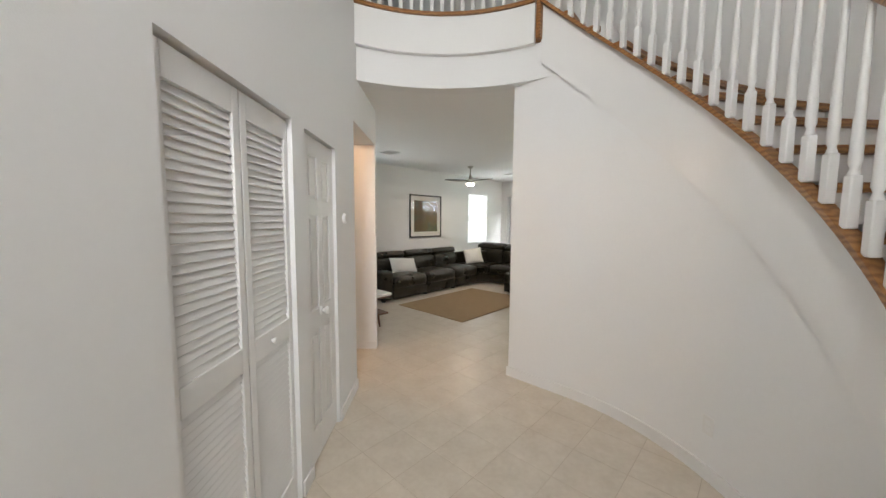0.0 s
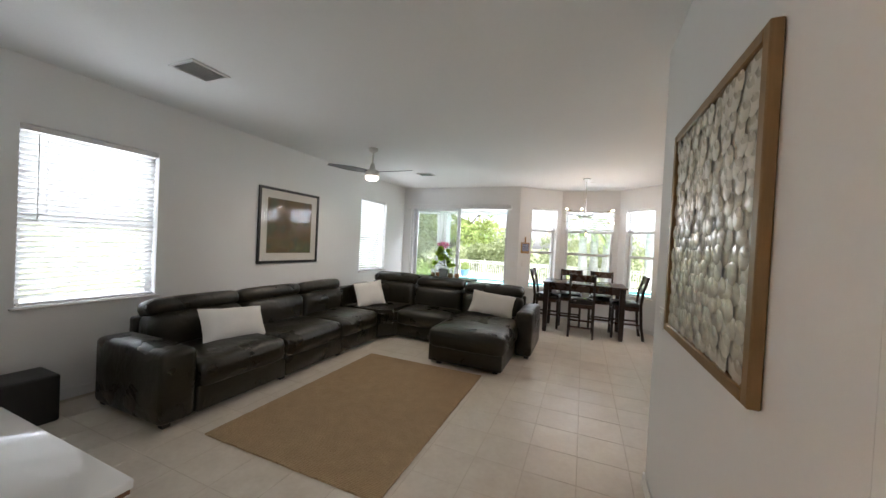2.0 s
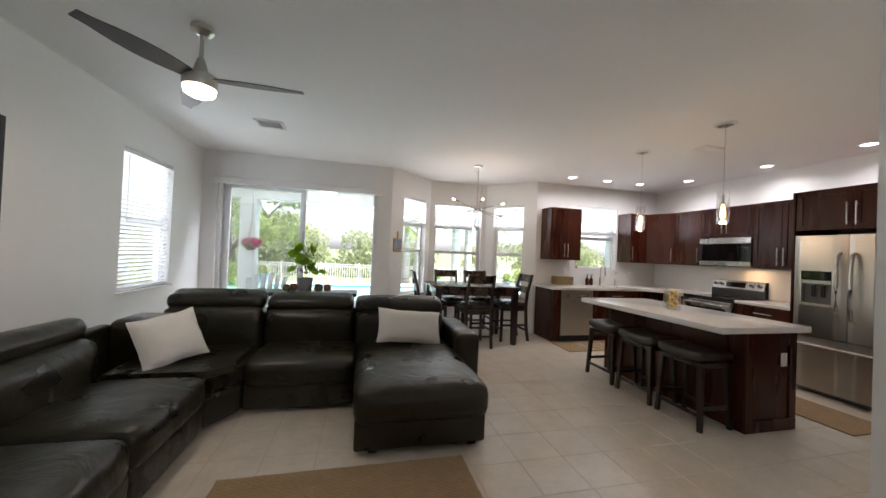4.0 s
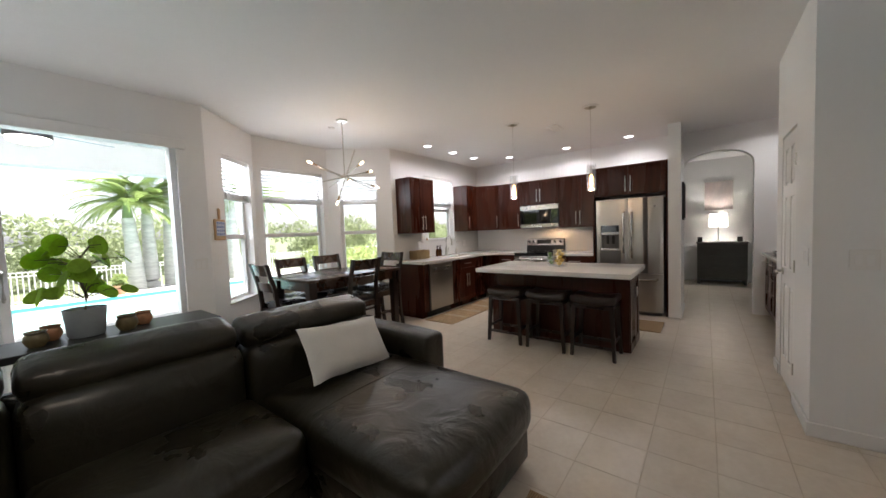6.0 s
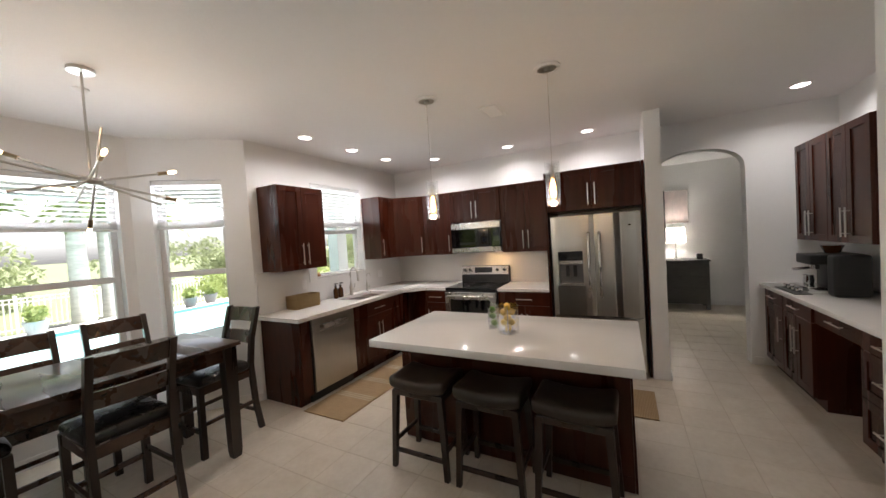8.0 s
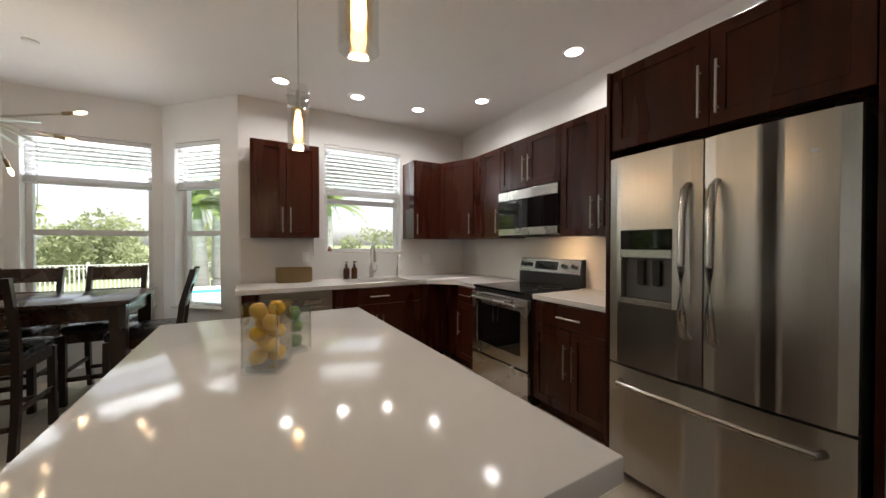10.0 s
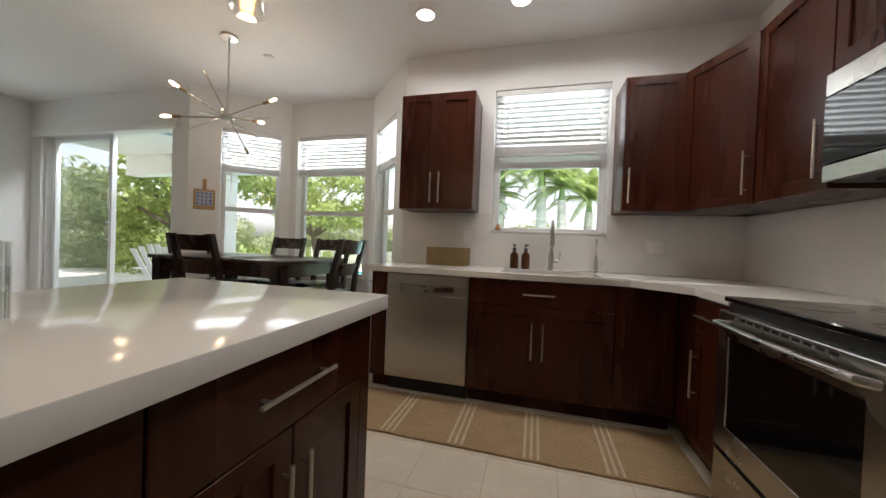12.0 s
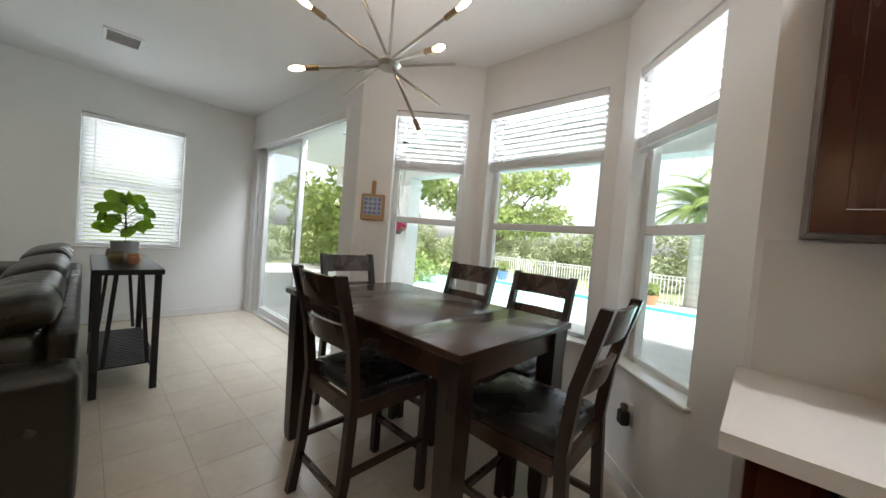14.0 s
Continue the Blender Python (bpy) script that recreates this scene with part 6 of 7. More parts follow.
def media_table():
    """White topped table with a walnut shelf near the passage."""
    top = thing("coffee_table", pose(0, 0, 0), "low table with glossy white top, walnut shelf and peg legs", "table")
    x0, x1, y0, y1 = -4.05, -2.80, 3.18, 3.74
    bm = B()
    box(bm, x0, x1, y0, y1, 0.46, 0.50, 0.008, 2)
    part("tabletop", bm, mat("gloss_white_laminate", (0.8, 0.79, 0.77), 0.08, vary=0.01), top, "glossy white top")
    bm = B()
    box(bm, x0 + 0.01, x1 - 0.005, y0 + 0.01, y1 - 0.01, 0.44, 0.4595, 0.002)
    part("underframe", bm, M_WALNUT, top)
    bm = B()
    box(bm, x0 + 0.08, x1 - 0.02, y0 + 0.06, y1 - 0.05, 0.20, 0.225, 0.003)
    part("shelf", bm, M_WALNUT, top, "walnut lower shelf")
    for x in (x0 + 0.35, x1 - 0.35):
        bm = B()
        box(bm, x - 0.012, x + 0.012, y0 + 0.08, y1 - 0.1, 0.2255, 0.4395)
        part("divider", bm, M_WALNUT, top)
    for sx, x in ((-1, x0 + 0.2), (1, x1 - 0.14)):
        for sy, y in ((-1, y0 + 0.14), (1, y1 - 0.15)):
            bm = B()
            cyl(bm, (x + sx * 0.02, y + sy * 0.02, 0), (x, y, 0.1995), 0.012, 0.02, 12)
            part("leg", bm, M_WALNUT, top)
    bm = B()
    lathe(bm, [(0, 0), (0.04, 0), (0.085, 0.03), (0.105, 0.075), (0.1, 0.1), (0.09, 0.1), (0.07, 0.04), (0, 0.02)], 24)
    solid("bowl", bm, M_BLACK, "dark round bowl on the walnut shelf", "bowl", m=pose(-2.97, 3.47, 0.226))


media_table()
bm = B()
soft(bm, -5.15, -4.83, 3.90, 4.24, 0.0, 0.36, 0.02)
o = solid("subwoofer", bm, M_BLACK, "black cube subwoofer on the floor by the wall", "speaker")


def plate(m, w, h, switches, label, kind="switch plate"):
    """A white wall plate; local y out of the wall is -y."""
    top = thing("wall_plate", m, label, kind, "switches and sockets")
    bm = B()
    box(bm, -w / 2, w / 2, -0.006, -0.0005, -h / 2, h / 2, 0.002)
    part("plate", bm, M_PLASTIC, top)
    for k in range(switches):
        bm = B()
        x = (k - (switches - 1) / 2) * 0.046
        if kind == "socket":
            for z in (-0.02, 0.02):
                box(bm, x - 0.017, x + 0.017, -0.0085, -0.0055, z - 0.014, z + 0.014, 0.002)
        else:
            box(bm, x - 0.016, x + 0.016, -0.0085, -0.0055, -0.033, 0.033, 0.002)
        part("rocker" if kind != "socket" else "outlet", bm, M_TRIM, top)


plate(pose(-2.57, N_Y, 1.14), 0.12, 0.12, 2, "white double light switch beside the patio door")
plate(pose(-2.37, 10.25, 1.17, 0, 0, 42), 0.07, 0.115, 1, "white light switch beside the bay window")
plate(pose(-0.75, 5.27, 1.13, 0, 0, -90), 0.12, 0.12, 2, "white double light switch beside the shell panel")
plate(pose(-0.60, 5.48, 1.14, 0, 0, 180), 0.16, 0.12, 3, "white triple light switch near the pantry door")
plate(pose(2.13, 6.28, 1.15), 0.07, 0.115, 1, "black light switch on the wall end")
plate(pose(0.79, K_Y - 0.012, 1.16), 0.07, 0.115, 1, "white double socket above the worktop", "socket")
plate(pose(2.24, K_Y - 0.012, 1.12), 0.12, 0.12, 2, "white socket and switch on the backsplash", "socket")
plate(pose(-0.262, 10.577, 0.415, 0, 0, -46), 0.07, 0.115, 1, "white double socket below the bay window", "socket")


def plug_in():
    top = thing("air_freshener", pose(-0.262, 10.577, 0.415, 0, 0, -46), "dark plug-in air freshener in the socket below the window", "air freshener")
    bm = B()
    soft(bm, -0.03, 0.03, -0.06, -0.0095, -0.06, 0.02, 0.015)
    part("body", bm, M_BLACK, top)
    bm = B()
    soft(bm, -0.02, 0.02, -0.05, -0.02, 0.0205, 0.055, 0.012)
    part("bottle", bm, M_OLIVEPOT, top, "olive green liquid bottle")


plug_in()
bm = B()
lathe(bm, [(0.0, -0.014), (0.03, -0.0135), (0.042, -0.009), (0.045, -0.001), (0.0, -0.001)], 28)
solid("smoke_detector", bm, M_PLASTIC, "round white smoke detector on the ceiling", "smoke detector", m=pose(-1.115, 9.85, CEIL))
plate(pose(*arc_pt(52, R, 0.33)[:3], 0, 0, 52 - 90), 0.07, 0.115, 1, "white double socket low on the curved wall", "socket")
bm = B()
lathe(bm, [(0, 0.022), (0.03, 0.02), (0.038, 0.012), (0.04, 0.0)], 24)
solid("thermostat", bm, M_PLASTIC, "small round white wall sensor", "sensor", m=at_diag(1.302) @ pose(0, 0, 1.548, 90, 0, 0))


def cutting_board():
    top = thing("tile_board", pose(-2.349, 10.269, 1.385, 0, 0, 42), "small wooden board with a blue patterned tile on the wall", "wall decoration")
    bm = B()
    box(bm, -0.105, 0.105, -0.02, -0.003, 0, 0.23, 0.008)
    box(bm, -0.018, 0.018, -0.02, -0.003, 0.2305, 0.35, 0.006)
    part("board", bm, mat("pale_beech", (0.45, 0.28, 0.13), 0.5, vary=0.15, scale=6, stretch=(1, 1, 0.2)), top)
    bm = B()
    box(bm, -0.08, 0.08, -0.026, -0.0205, 0.045, 0.205, 0.002)
    t = part("tile", bm, mat("pale_blue_glaze", (0.45, 0.5, 0.62), 0.15, vary=0.2, scale=30), top, "pale blue glazed tile")
    blue = mat("cobalt_glaze", (0.04, 0.07, 0.3), 0.15, vary=0.1)
    for k in range(4):
        for j in range(4):
            bm2 = B()
            lathe(bm2, [(0.013, 0.0006), (0.013, 0.0012), (0.006, 0.0012), (0.006, 0.0006)], 8)
            bmesh.ops.transform(bm2, matrix=pose(-0.06 + 0.04 * k, -0.0255, 0.065 + 0.04 * j, 90, 0, 0), verts=bm2.verts)
            part("motif", bm2, blue, t)


cutting_board()


# ---- dining ----
def dining_table():
    x0, x1, y0, y1, h = -1.86, -0.475, 9.355, 10.21, 0.91
    top = thing("dining_table", pose(0, 0, 0), "counter-height espresso wood dining table", "table")
    bm = B()
    w = (x1 - x0) / 2
    box(bm, x0, x1 - 0.36, y0, y1, h - 0.03, h, 0.005, 2)
    box(bm, x1 - 0.359, x1, y0, y1, h - 0.03, h, 0.005, 2)
    part("tabletop", bm, M_ESPRESSO, top)
    bm = B()
    a = 0.05
    box(bm, x0 + a, x1 - a, y0 + a, y0 + a + 0.022, h - 0.14, h - 0.031, 0.002)
    box(bm, x0 + a, x1 - a, y1 - a - 0.022, y1 - a, h - 0.14, h - 0.031, 0.002)
    box(bm, x0 + a, x0 + a + 0.022, y0 + a + 0.023, y1 - a - 0.023, h - 0.14, h - 0.031, 0.002)
    box(bm, x1 - a - 0.022, x1 - a, y0 + a + 0.023, y1 - a - 0.023, h - 0.14, h - 0.031, 0.002)
    part("apron", bm, M_ESPRESSO, top)
    for x in (x0 + 0.07, x1 - 0.07):
        for y in (y0 + 0.07, y1 - 0.07):
            bm = B()
            v = []
            for z, s in ((0, 0.03), (0.05, 0.036), (h - 0.0315, 0.046)):
                v.append([bm.verts.new((x + i * s, y + j * s, z)) for i, j in ((-1, -1), (1, -1), (1, 1), (-1, 1))])
            bm.faces.new(v[0][::-1])
            bm.faces.new(v[2])
            for p, q in zip(v, v[1:]):
                for k in range(4):
                    bm.faces.new((p[k], p[(k + 1) % 4], q[(k + 1) % 4], q[k]))
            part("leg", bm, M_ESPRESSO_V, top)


dining_table()


def beam(bm, pts, w, d):
    """A square bar through (x, y, z) points, w wide in x and d deep in y."""
    rings = [[bm.verts.new((x + i * w / 2, y + j * d / 2, z)) for i, j in ((-1, -1), (1, -1), (1, 1), (-1, 1))] for x, y, z in pts]
    bm.faces.new(rings[0][::-1])
    bm.faces.new(rings[-1])
    for p, q in zip(rings, rings[1:]):
        for k in range(4):
            bm.faces.new((p[k], p[(k + 1) % 4], q[(k + 1) % 4], q[k]))


def chair(m, first=None):
    """Faces +y; its back is at -y."""
    if first:
        return copy_thing(first, m)
    top = thing("dining_chair", m, "espresso wood counter chair with a black leather seat", "chair", "chairs round the table")
    for sx in (-1, 1):
        bm = B()
        beam(bm, [(sx * 0.195, -0.285, 0.0), (sx * 0.195, -0.245, 0.25), (sx * 0.195, -0.225, 0.6), (sx * 0.195, -0.25, 0.82), (sx * 0.195, -0.325, 1.10)], 0.036, 0.042)
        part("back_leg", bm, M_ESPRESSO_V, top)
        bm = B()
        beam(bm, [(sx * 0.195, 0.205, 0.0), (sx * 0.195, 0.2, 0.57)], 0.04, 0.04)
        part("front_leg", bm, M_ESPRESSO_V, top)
    bm = B()
    box(bm, -0.185, 0.185, 0.185, 0.21, 0.50, 0.57, 0.002)
    box(bm, -0.185, 0.185, -0.235, -0.21, 0.50, 0.57, 0.002)
    for sx in (-1, 1):
        box(bm, sx * 0.195 - 0.012, sx * 0.195 + 0.012, -0.2, 0.178, 0.50, 0.57, 0.002)
    part("seat_frame", bm, M_ESPRESSO, top)
    bm = B()
    soft(bm, -0.215, 0.215, -0.215, 0.225, 0.565, 0.64, 0.035, (0.0, 0.0, 0.018), 6)
    part("seat", bm, M_BLACKSEAT, top, "black leather seat pad")

    def slat(z0, z1, bow):
        bm = B()
        n = 8
        rows = []
        for i in range(n + 1):
            u = 2 * i / n - 1
            yy = -0.012 - bow * (1 - u * u)
            rows.append([])
            for z in (z0, z1):
                back = -0.25 - (z - 0.82) * 0.27
                for t in (-0.011, 0.011):
                    rows[-1].append(bm.verts.new((u * 0.178, back + yy + 0.012 + t, z)))
        for p, q in zip(rows, rows[1:]):
            for a, b in ((0, 1), (1, 3), (3, 2), (2, 0)):
                bm.faces.new((p[a], q[a], q[b], p[b]))
        bm.faces.new((rows[0][0], rows[0][2], rows[0][3], rows[0][1]))
        bm.faces.new((rows[-1][0], rows[-1][1], rows[-1][3], rows[-1][2]))
        part("back_slat", bm, M_ESPRESSO, top)

    slat(0.97, 1.09, 0.02)
    slat(0.785, 0.89, 0.02)
    for sx in (-1, 1):
        bm = B()
        box(bm, sx * 0.195 - 0.01, sx * 0.195 + 0.01, -0.235, 0.19, 0.25, 0.28, 0.002)
        part("stretcher", bm, M_ESPRESSO, top)
    bm = B()
    box(bm, -0.178, 0.178, 0.19, 0.212, 0.19, 0.225, 0.002)
    part("stretcher", bm, M_ESPRESSO, top)
    bm = B()
    box(bm, -0.178, 0.178, -0.262, -0.242, 0.16, 0.19, 0.002)
    part("stretcher", bm, M_ESPRESSO, top)
    return top


first = chair(pose(-1.18, 9.53, 0))
chair(pose(-0.472, 9.825, 0, 0, 0, 92), first)
chair(pose(-1.79, 9.90, 0, 0, 0, -92), first)
chair(pose(-1.40, 10.24, 0, 0, 0, 180), first)
chair(pose(-0.84, 10.26, 0, 0, 0, 178), first)


def rod_chandelier():
    cx, cy, cz = -1.205, 9.51, 2.10
    top = thing("chandelier", pose(cx, cy, cz), "satin nickel chandelier of crossed rods with bare bulbs", "chandelier")
    bm = B()
    lathe(bm, [(0, CEIL - cz - 0.001), (0.065, CEIL - cz - 0.001), (0.065, CEIL - cz - 0.022), (0.0, CEIL - cz - 0.024)], 28)
    part("canopy", bm, M_NICKEL, top)
    bm = B()
    cyl(bm, (0, 0, 0), (0, 0, CEIL - cz - 0.02), 0.007, seg=10)
    part("stem", bm, M_NICKEL, top)
    bm = B()
    lathe(bm, [(0, 0.022), (0.045, 0.02), (0.06, 0.0), (0.045, -0.02), (0, -0.022)], 24)
    part("hub", bm, M_NICKEL, top)
    lamps = []
    for tip in ((-0.04, -0.40, 0.10), (-0.18, -0.36, -0.11), (0.436, 0.044, 0.123), (0.437, -0.07, -0.10), (0.017, 0.22, -0.29), (-0.32, 0.22, 0.17)):
        tip = Vector(tip)
        d, l0, l1 = tip.normalized(), -0.36, tip.length - 0.03
        off = d.cross(Vector((0, 0, 1))).normalized() * 0.016
        bm = B()
        cyl(bm, off + d * l0, off + d * (l1 - 0.06), 0.0075, seg=8)
        rod = part("rod", bm, M_NICKEL, top)
        bm = B()
        cyl(bm, off + d * (l1 - 0.06), off + d * l1, 0.0125, seg=12)
        part("socket", bm, M_BRONZE, rod)
        bm = B()
        lathe(bm, [(0.007, 0.0), (0.012, 0.02), (0.0135, 0.04), (0.009, 0.062), (0.0, 0.072)], 12)
        q = d.to_track_quat("Z", "Y").to_matrix().to_4x4()
        bmesh.ops.transform(bm, matrix=Matrix.Translation(off + d * l1) @ q, verts=bm.verts)
        part("bulb", bm, M_BULBSOFT, rod, "glowing candle bulb")
        lamps.append(Vector((cx, cy, cz)) + off + d * (l1 + 0.1))
    return lamps


for p in rod_chandelier():
    bulb_lamp("chandelier_lamp", p, 0.45, (1.0, 0.68, 0.4), 0.02)


def pendant(x, y, up=0.0):
    top = thing("pendant_lamp", pose(x, y, 0), "glass cylinder pendant lamp with a glowing bulb", "lamp", "pendants above the island")
    bm = B()
    lathe(bm, [(0, CEIL - 0.001), (0.095, CEIL - 0.001), (0.094, CEIL - 0.008), (0.068, CEIL - 0.014), (0.064, CEIL - 0.004), (0.0, CEIL - 0.003)], 28)
    part("canopy", bm, M_TRIM, top, "white recessed canopy ring")
    bm = B()
    lathe(bm, [(0.066, CEIL - 0.0095), (0.06, CEIL - 0.011), (0.04, CEIL - 0.0045), (0.022, CEIL - 0.004), (0.02, CEIL - 0.03), (0.0, CEIL - 0.032)], 28)
    part("canopy_plate", bm, M_CANOPY, top, "dark nickel dish")
    bm = B()
    cyl(bm, (0, 0, 2.06 + up), (0, 0, CEIL - 0.02), 0.0022, seg=6)
    part("cable", bm, M_NICKEL, top)
    bm = B()
    cyl(bm, (0, 0, 1.97 + up), (0, 0, 2.07 + up), 0.014, 0.01, 14)
    cyl(bm, (-0.062, 0, 2.035 + up), (0.062, 0, 2.045 + up), 0.0025, seg=6)
    part("socket", bm, M_NICKEL, top)
    bm = B()
    lathe(bm, [(0.053, 1.78 + up), (0.053, 2.09 + up), (0.0495, 2.09 + up), (0.0495, 1.78 + up), (0.053, 1.78 + up)], 28)
    bmesh.ops.remove_doubles(bm, verts=bm.verts, dist=1e-5)
    o = part("glass_cylinder", bm, M_VASE, top, "clear glass cylinder")
    o.visible_shadow = False
    bm = B()
    lathe(bm, [(0.034, 1.815 + up), (0.034, 1.97 + up), (0.02, 1.985 + up)], 24)
    o = part("inner_shade", bm, M_MESH, top, "fine amber mesh sleeve")
    bm = B()
    lathe(bm, [(0.0, 1.83 + up), (0.016, 1.84 + up), (0.021, 1.87 + up), (0.018, 1.92 + up), (0.01, 1.965 + up)], 14)
    part("bulb", bm, M_BULB, top, "glowing filament bulb")
    bulb_lamp("pendant_lamp_light", (x, y, 1.80 + up), 1.0, (1.0, 0.7, 0.4), 0.03)


M_CANOPY = mat("dark_nickel_dish", (0.48, 0.45, 0.38), 0.3, metal=1.0, vary=0.15)
M_MESH = pane_mat("amber_mesh_glass", (1.0, 0.9, 0.74), 0.2, 0.12)
pendant(0.476, 8.065, 0.01)
pendant(0.505, 7.08, 0.025)


def downlight(x, y, watts=1.9):
    top = thing("downlight", pose(x, y, CEIL), "round recessed ceiling light, lit", "lamp", "recessed ceiling lights")
    bm = B()
    lathe(bm, [(0.088, -0.001), (0.086, -0.007), (0.066, -0.009), (0.064, -0.001)], 28)
    part("trim_ring", bm, M_TRIM, top)
    bm = B()
    lathe(bm, [(0.064, -0.004), (0.0, -0.0045)], 28)
    part("lens", bm, M_DOWNLIGHT, top, "glowing lens")
    d = bpy.data.lights.new("downlight_lamp", "AREA")
    d.shape, d.size, d.energy, d.color, d.spread = "DISK", 0.11, watts, (1.0, 0.96, 0.9), radians(150)
    ob = new("downlight_lamp", d)
    ob.location = (x, y, CEIL - 0.012)


for x, y in ((0.517, 9.60), (1.21, 9.588), (1.875, 9.573), (2.35, 9.045), (2.43, 7.97), (2.39, 6.98), (2.21, 5.2)):
    downlight(x, y)


# ---- things on the worktops ----
def vase(x, y, w, h, m_fruit, n, r, label, rot=0):
    top = thing("glass_vase", pose(x, y, 0.901, 0, 0, rot), label, "vase")
    bm = B()
    t = 0.008
    rings = []
    for q, z in ((w / 2, 0.0), (w / 2, h), (w / 2 - t, h), (w / 2 - t, 0.018)):
        rings.append([bm.verts.new(p) for p in ((-q, -q, z), (q, -q, z), (q, q, z), (-q, q, z))])
    for p, q in zip(rings, rings[1:]):
        for k in range(4):
            bm.faces.new((p[k], p[(k + 1) % 4], q[(k + 1) % 4], q[k]))
    bm.faces.new(rings[0][::-1])
    bm.faces.new(rings[-1])
    o = part("glass", bm, M_VASE, top, "clear square glass")
    o.visible_shadow = False
    bm = B()
    q = w / 2 - t - 0.0005
    box(bm, -q, q, -q, q, 0.003, 0.0165, 0.002)
    o = part("glass_base", bm, M_GLASSEDGE, top, "thick clear glass base")
    o.visible_shadow = False
    # Glossy rods are added in the corners to draw the glass's bright edge lines.
    for sx, sy in ((-1, -1), (1, -1), (1, 1), (-1, 1)):
        bm = B()
        box(bm, sx * (w / 2 - t / 2) - t * 0.35, sx * (w / 2 - t / 2) + t * 0.35, sy * (w / 2 - t / 2) - t * 0.35, sy * (w / 2 - t / 2) + t * 0.35, 0.019, h - 0.002, 0.001)
        o = part("corner_glint", bm, M_GLASSEDGE, top, "added glossy rod that puts a glint on the glass corner")
        o.visible_shadow = False
    rng = random.Random(int(100 * x) + n)
    k = 0
    z = 0.02 + r
    single = r > 0.3 * (w - 2 * t)
    while k < n:
        corners = ((-1, -1), (1, 1)) if (k // 2) % 2 == 0 else ((-1, 1), (1, -1))
        for sx, sy in corners[k % 2:k % 2 + 1] if single else corners:
            if k >= n:
                break
            d = max(0.0, w / 2 - t - r - 0.0005)
            bm = B()
            lathe(bm, [(0, -r * 1.12), (r * 0.25, -r * 1.02), (r * 0.7, -r * 0.72), (r * 0.98, 0), (r * 0.7, r * 0.72), (r * 0.25, r * 1.02), (0, r * 1.15)], 16)
            fruit = solid("lemon" if m_fruit is M_LEMON else "lime", bm, m_fruit, "yellow lemon in the glass vase" if m_fruit is M_LEMON else "green lime in the glass vase", "fruit",
                          m=pose(x, y, 0.901, 0, 0, rot) @ pose(sx * d * rng.uniform(0.94, 1), sy * d * rng.uniform(0.94, 1), z, rng.uniform(50, 130), 0, rng.uniform(0, 360)), group="lemons" if m_fruit is M_LEMON else "limes")
            k += 1
        z += r * (1.9 if single else 1.36)


vase(0.303, 7.409, 0.11, 0.215, M_LEMON, 10, 0.0265, "square glass vase filled with lemons", -28)
vase(0.402, 7.555, 0.08, 0.165, M_LIME, 3, 0.026, "small square glass vase filled with limes", 22)


def basket():
    bm = B()
    w, d, h, t = 0.325, 0.17, 0.15, 0.012
    box(bm, -w / 2, w / 2, -d / 2, d / 2, 0, 0.012)
    for k in range(8):
        z = 0.014 + k * (h - 0.014) / 8
        b = 0.005 + 0.002 * (k % 2)
        hh = (h - 0.014) / 8 - 0.001
        for x0, x1, y0, y1 in ((-w / 2 - b, w / 2 + b, -d / 2 - b, -d / 2 + t), (-w / 2 - b, w / 2 + b, d / 2 - t, d / 2 + b), (-w / 2 - b, -w / 2 + t, -d / 2 + t, d / 2 - t), (w / 2 - t, w / 2 + b, -d / 2 + t, d / 2 - t)):
            box(bm, x0, x1, y0, y1, z, z + hh, 0.004)
    solid("wicker_basket", bm, M_WICKER, "woven seagrass basket on the worktop", "basket", m=pose(0.66, 9.995, 0.916, 0, 0, -2))


basket()


def soap(x, y, k):
    top = thing("soap_bottle", pose(x, y, 0.916, 0, 0, 20 * k), "amber glass pump bottle with a black pump", "bottle", "soap bottles by the sink")
    bm = B()
    lathe(bm, [(0, 0), (0.031, 0), (0.034, 0.006), (0.034, 0.10), (0.028, 0.125), (0.013, 0.135), (0.013, 0.148), (0, 0.148)], 24)
    part("bottle", bm, M_AMBER, top)
    bm = B()
    cyl(bm, (0, 0, 0.149), (0, 0, 0.165), 0.016, seg=16)
    cyl(bm, (0, 0, 0.165), (0, 0, 0.185), 0.005, seg=8)
    box(bm, -0.012, 0.012, -0.04, 0.012, 0.185, 0.197, 0.003)
    part("pump", bm, M_BLACK, top)


soap(1.205, 10.03, 0)
soap(1.295, 10.035, 1)
bm = B()
lathe(bm, [(0, 0), (0.02, 0.004), (0.028, 0.02), (0.016, 0.04), (0.012, 0.055), (0.0, 0.062)], 14)
solid("clay_bird", bm, M_TERRA, "small terracotta ornament on the window sill", "ornament", m=pose(1.05, 10.15, 1.223))

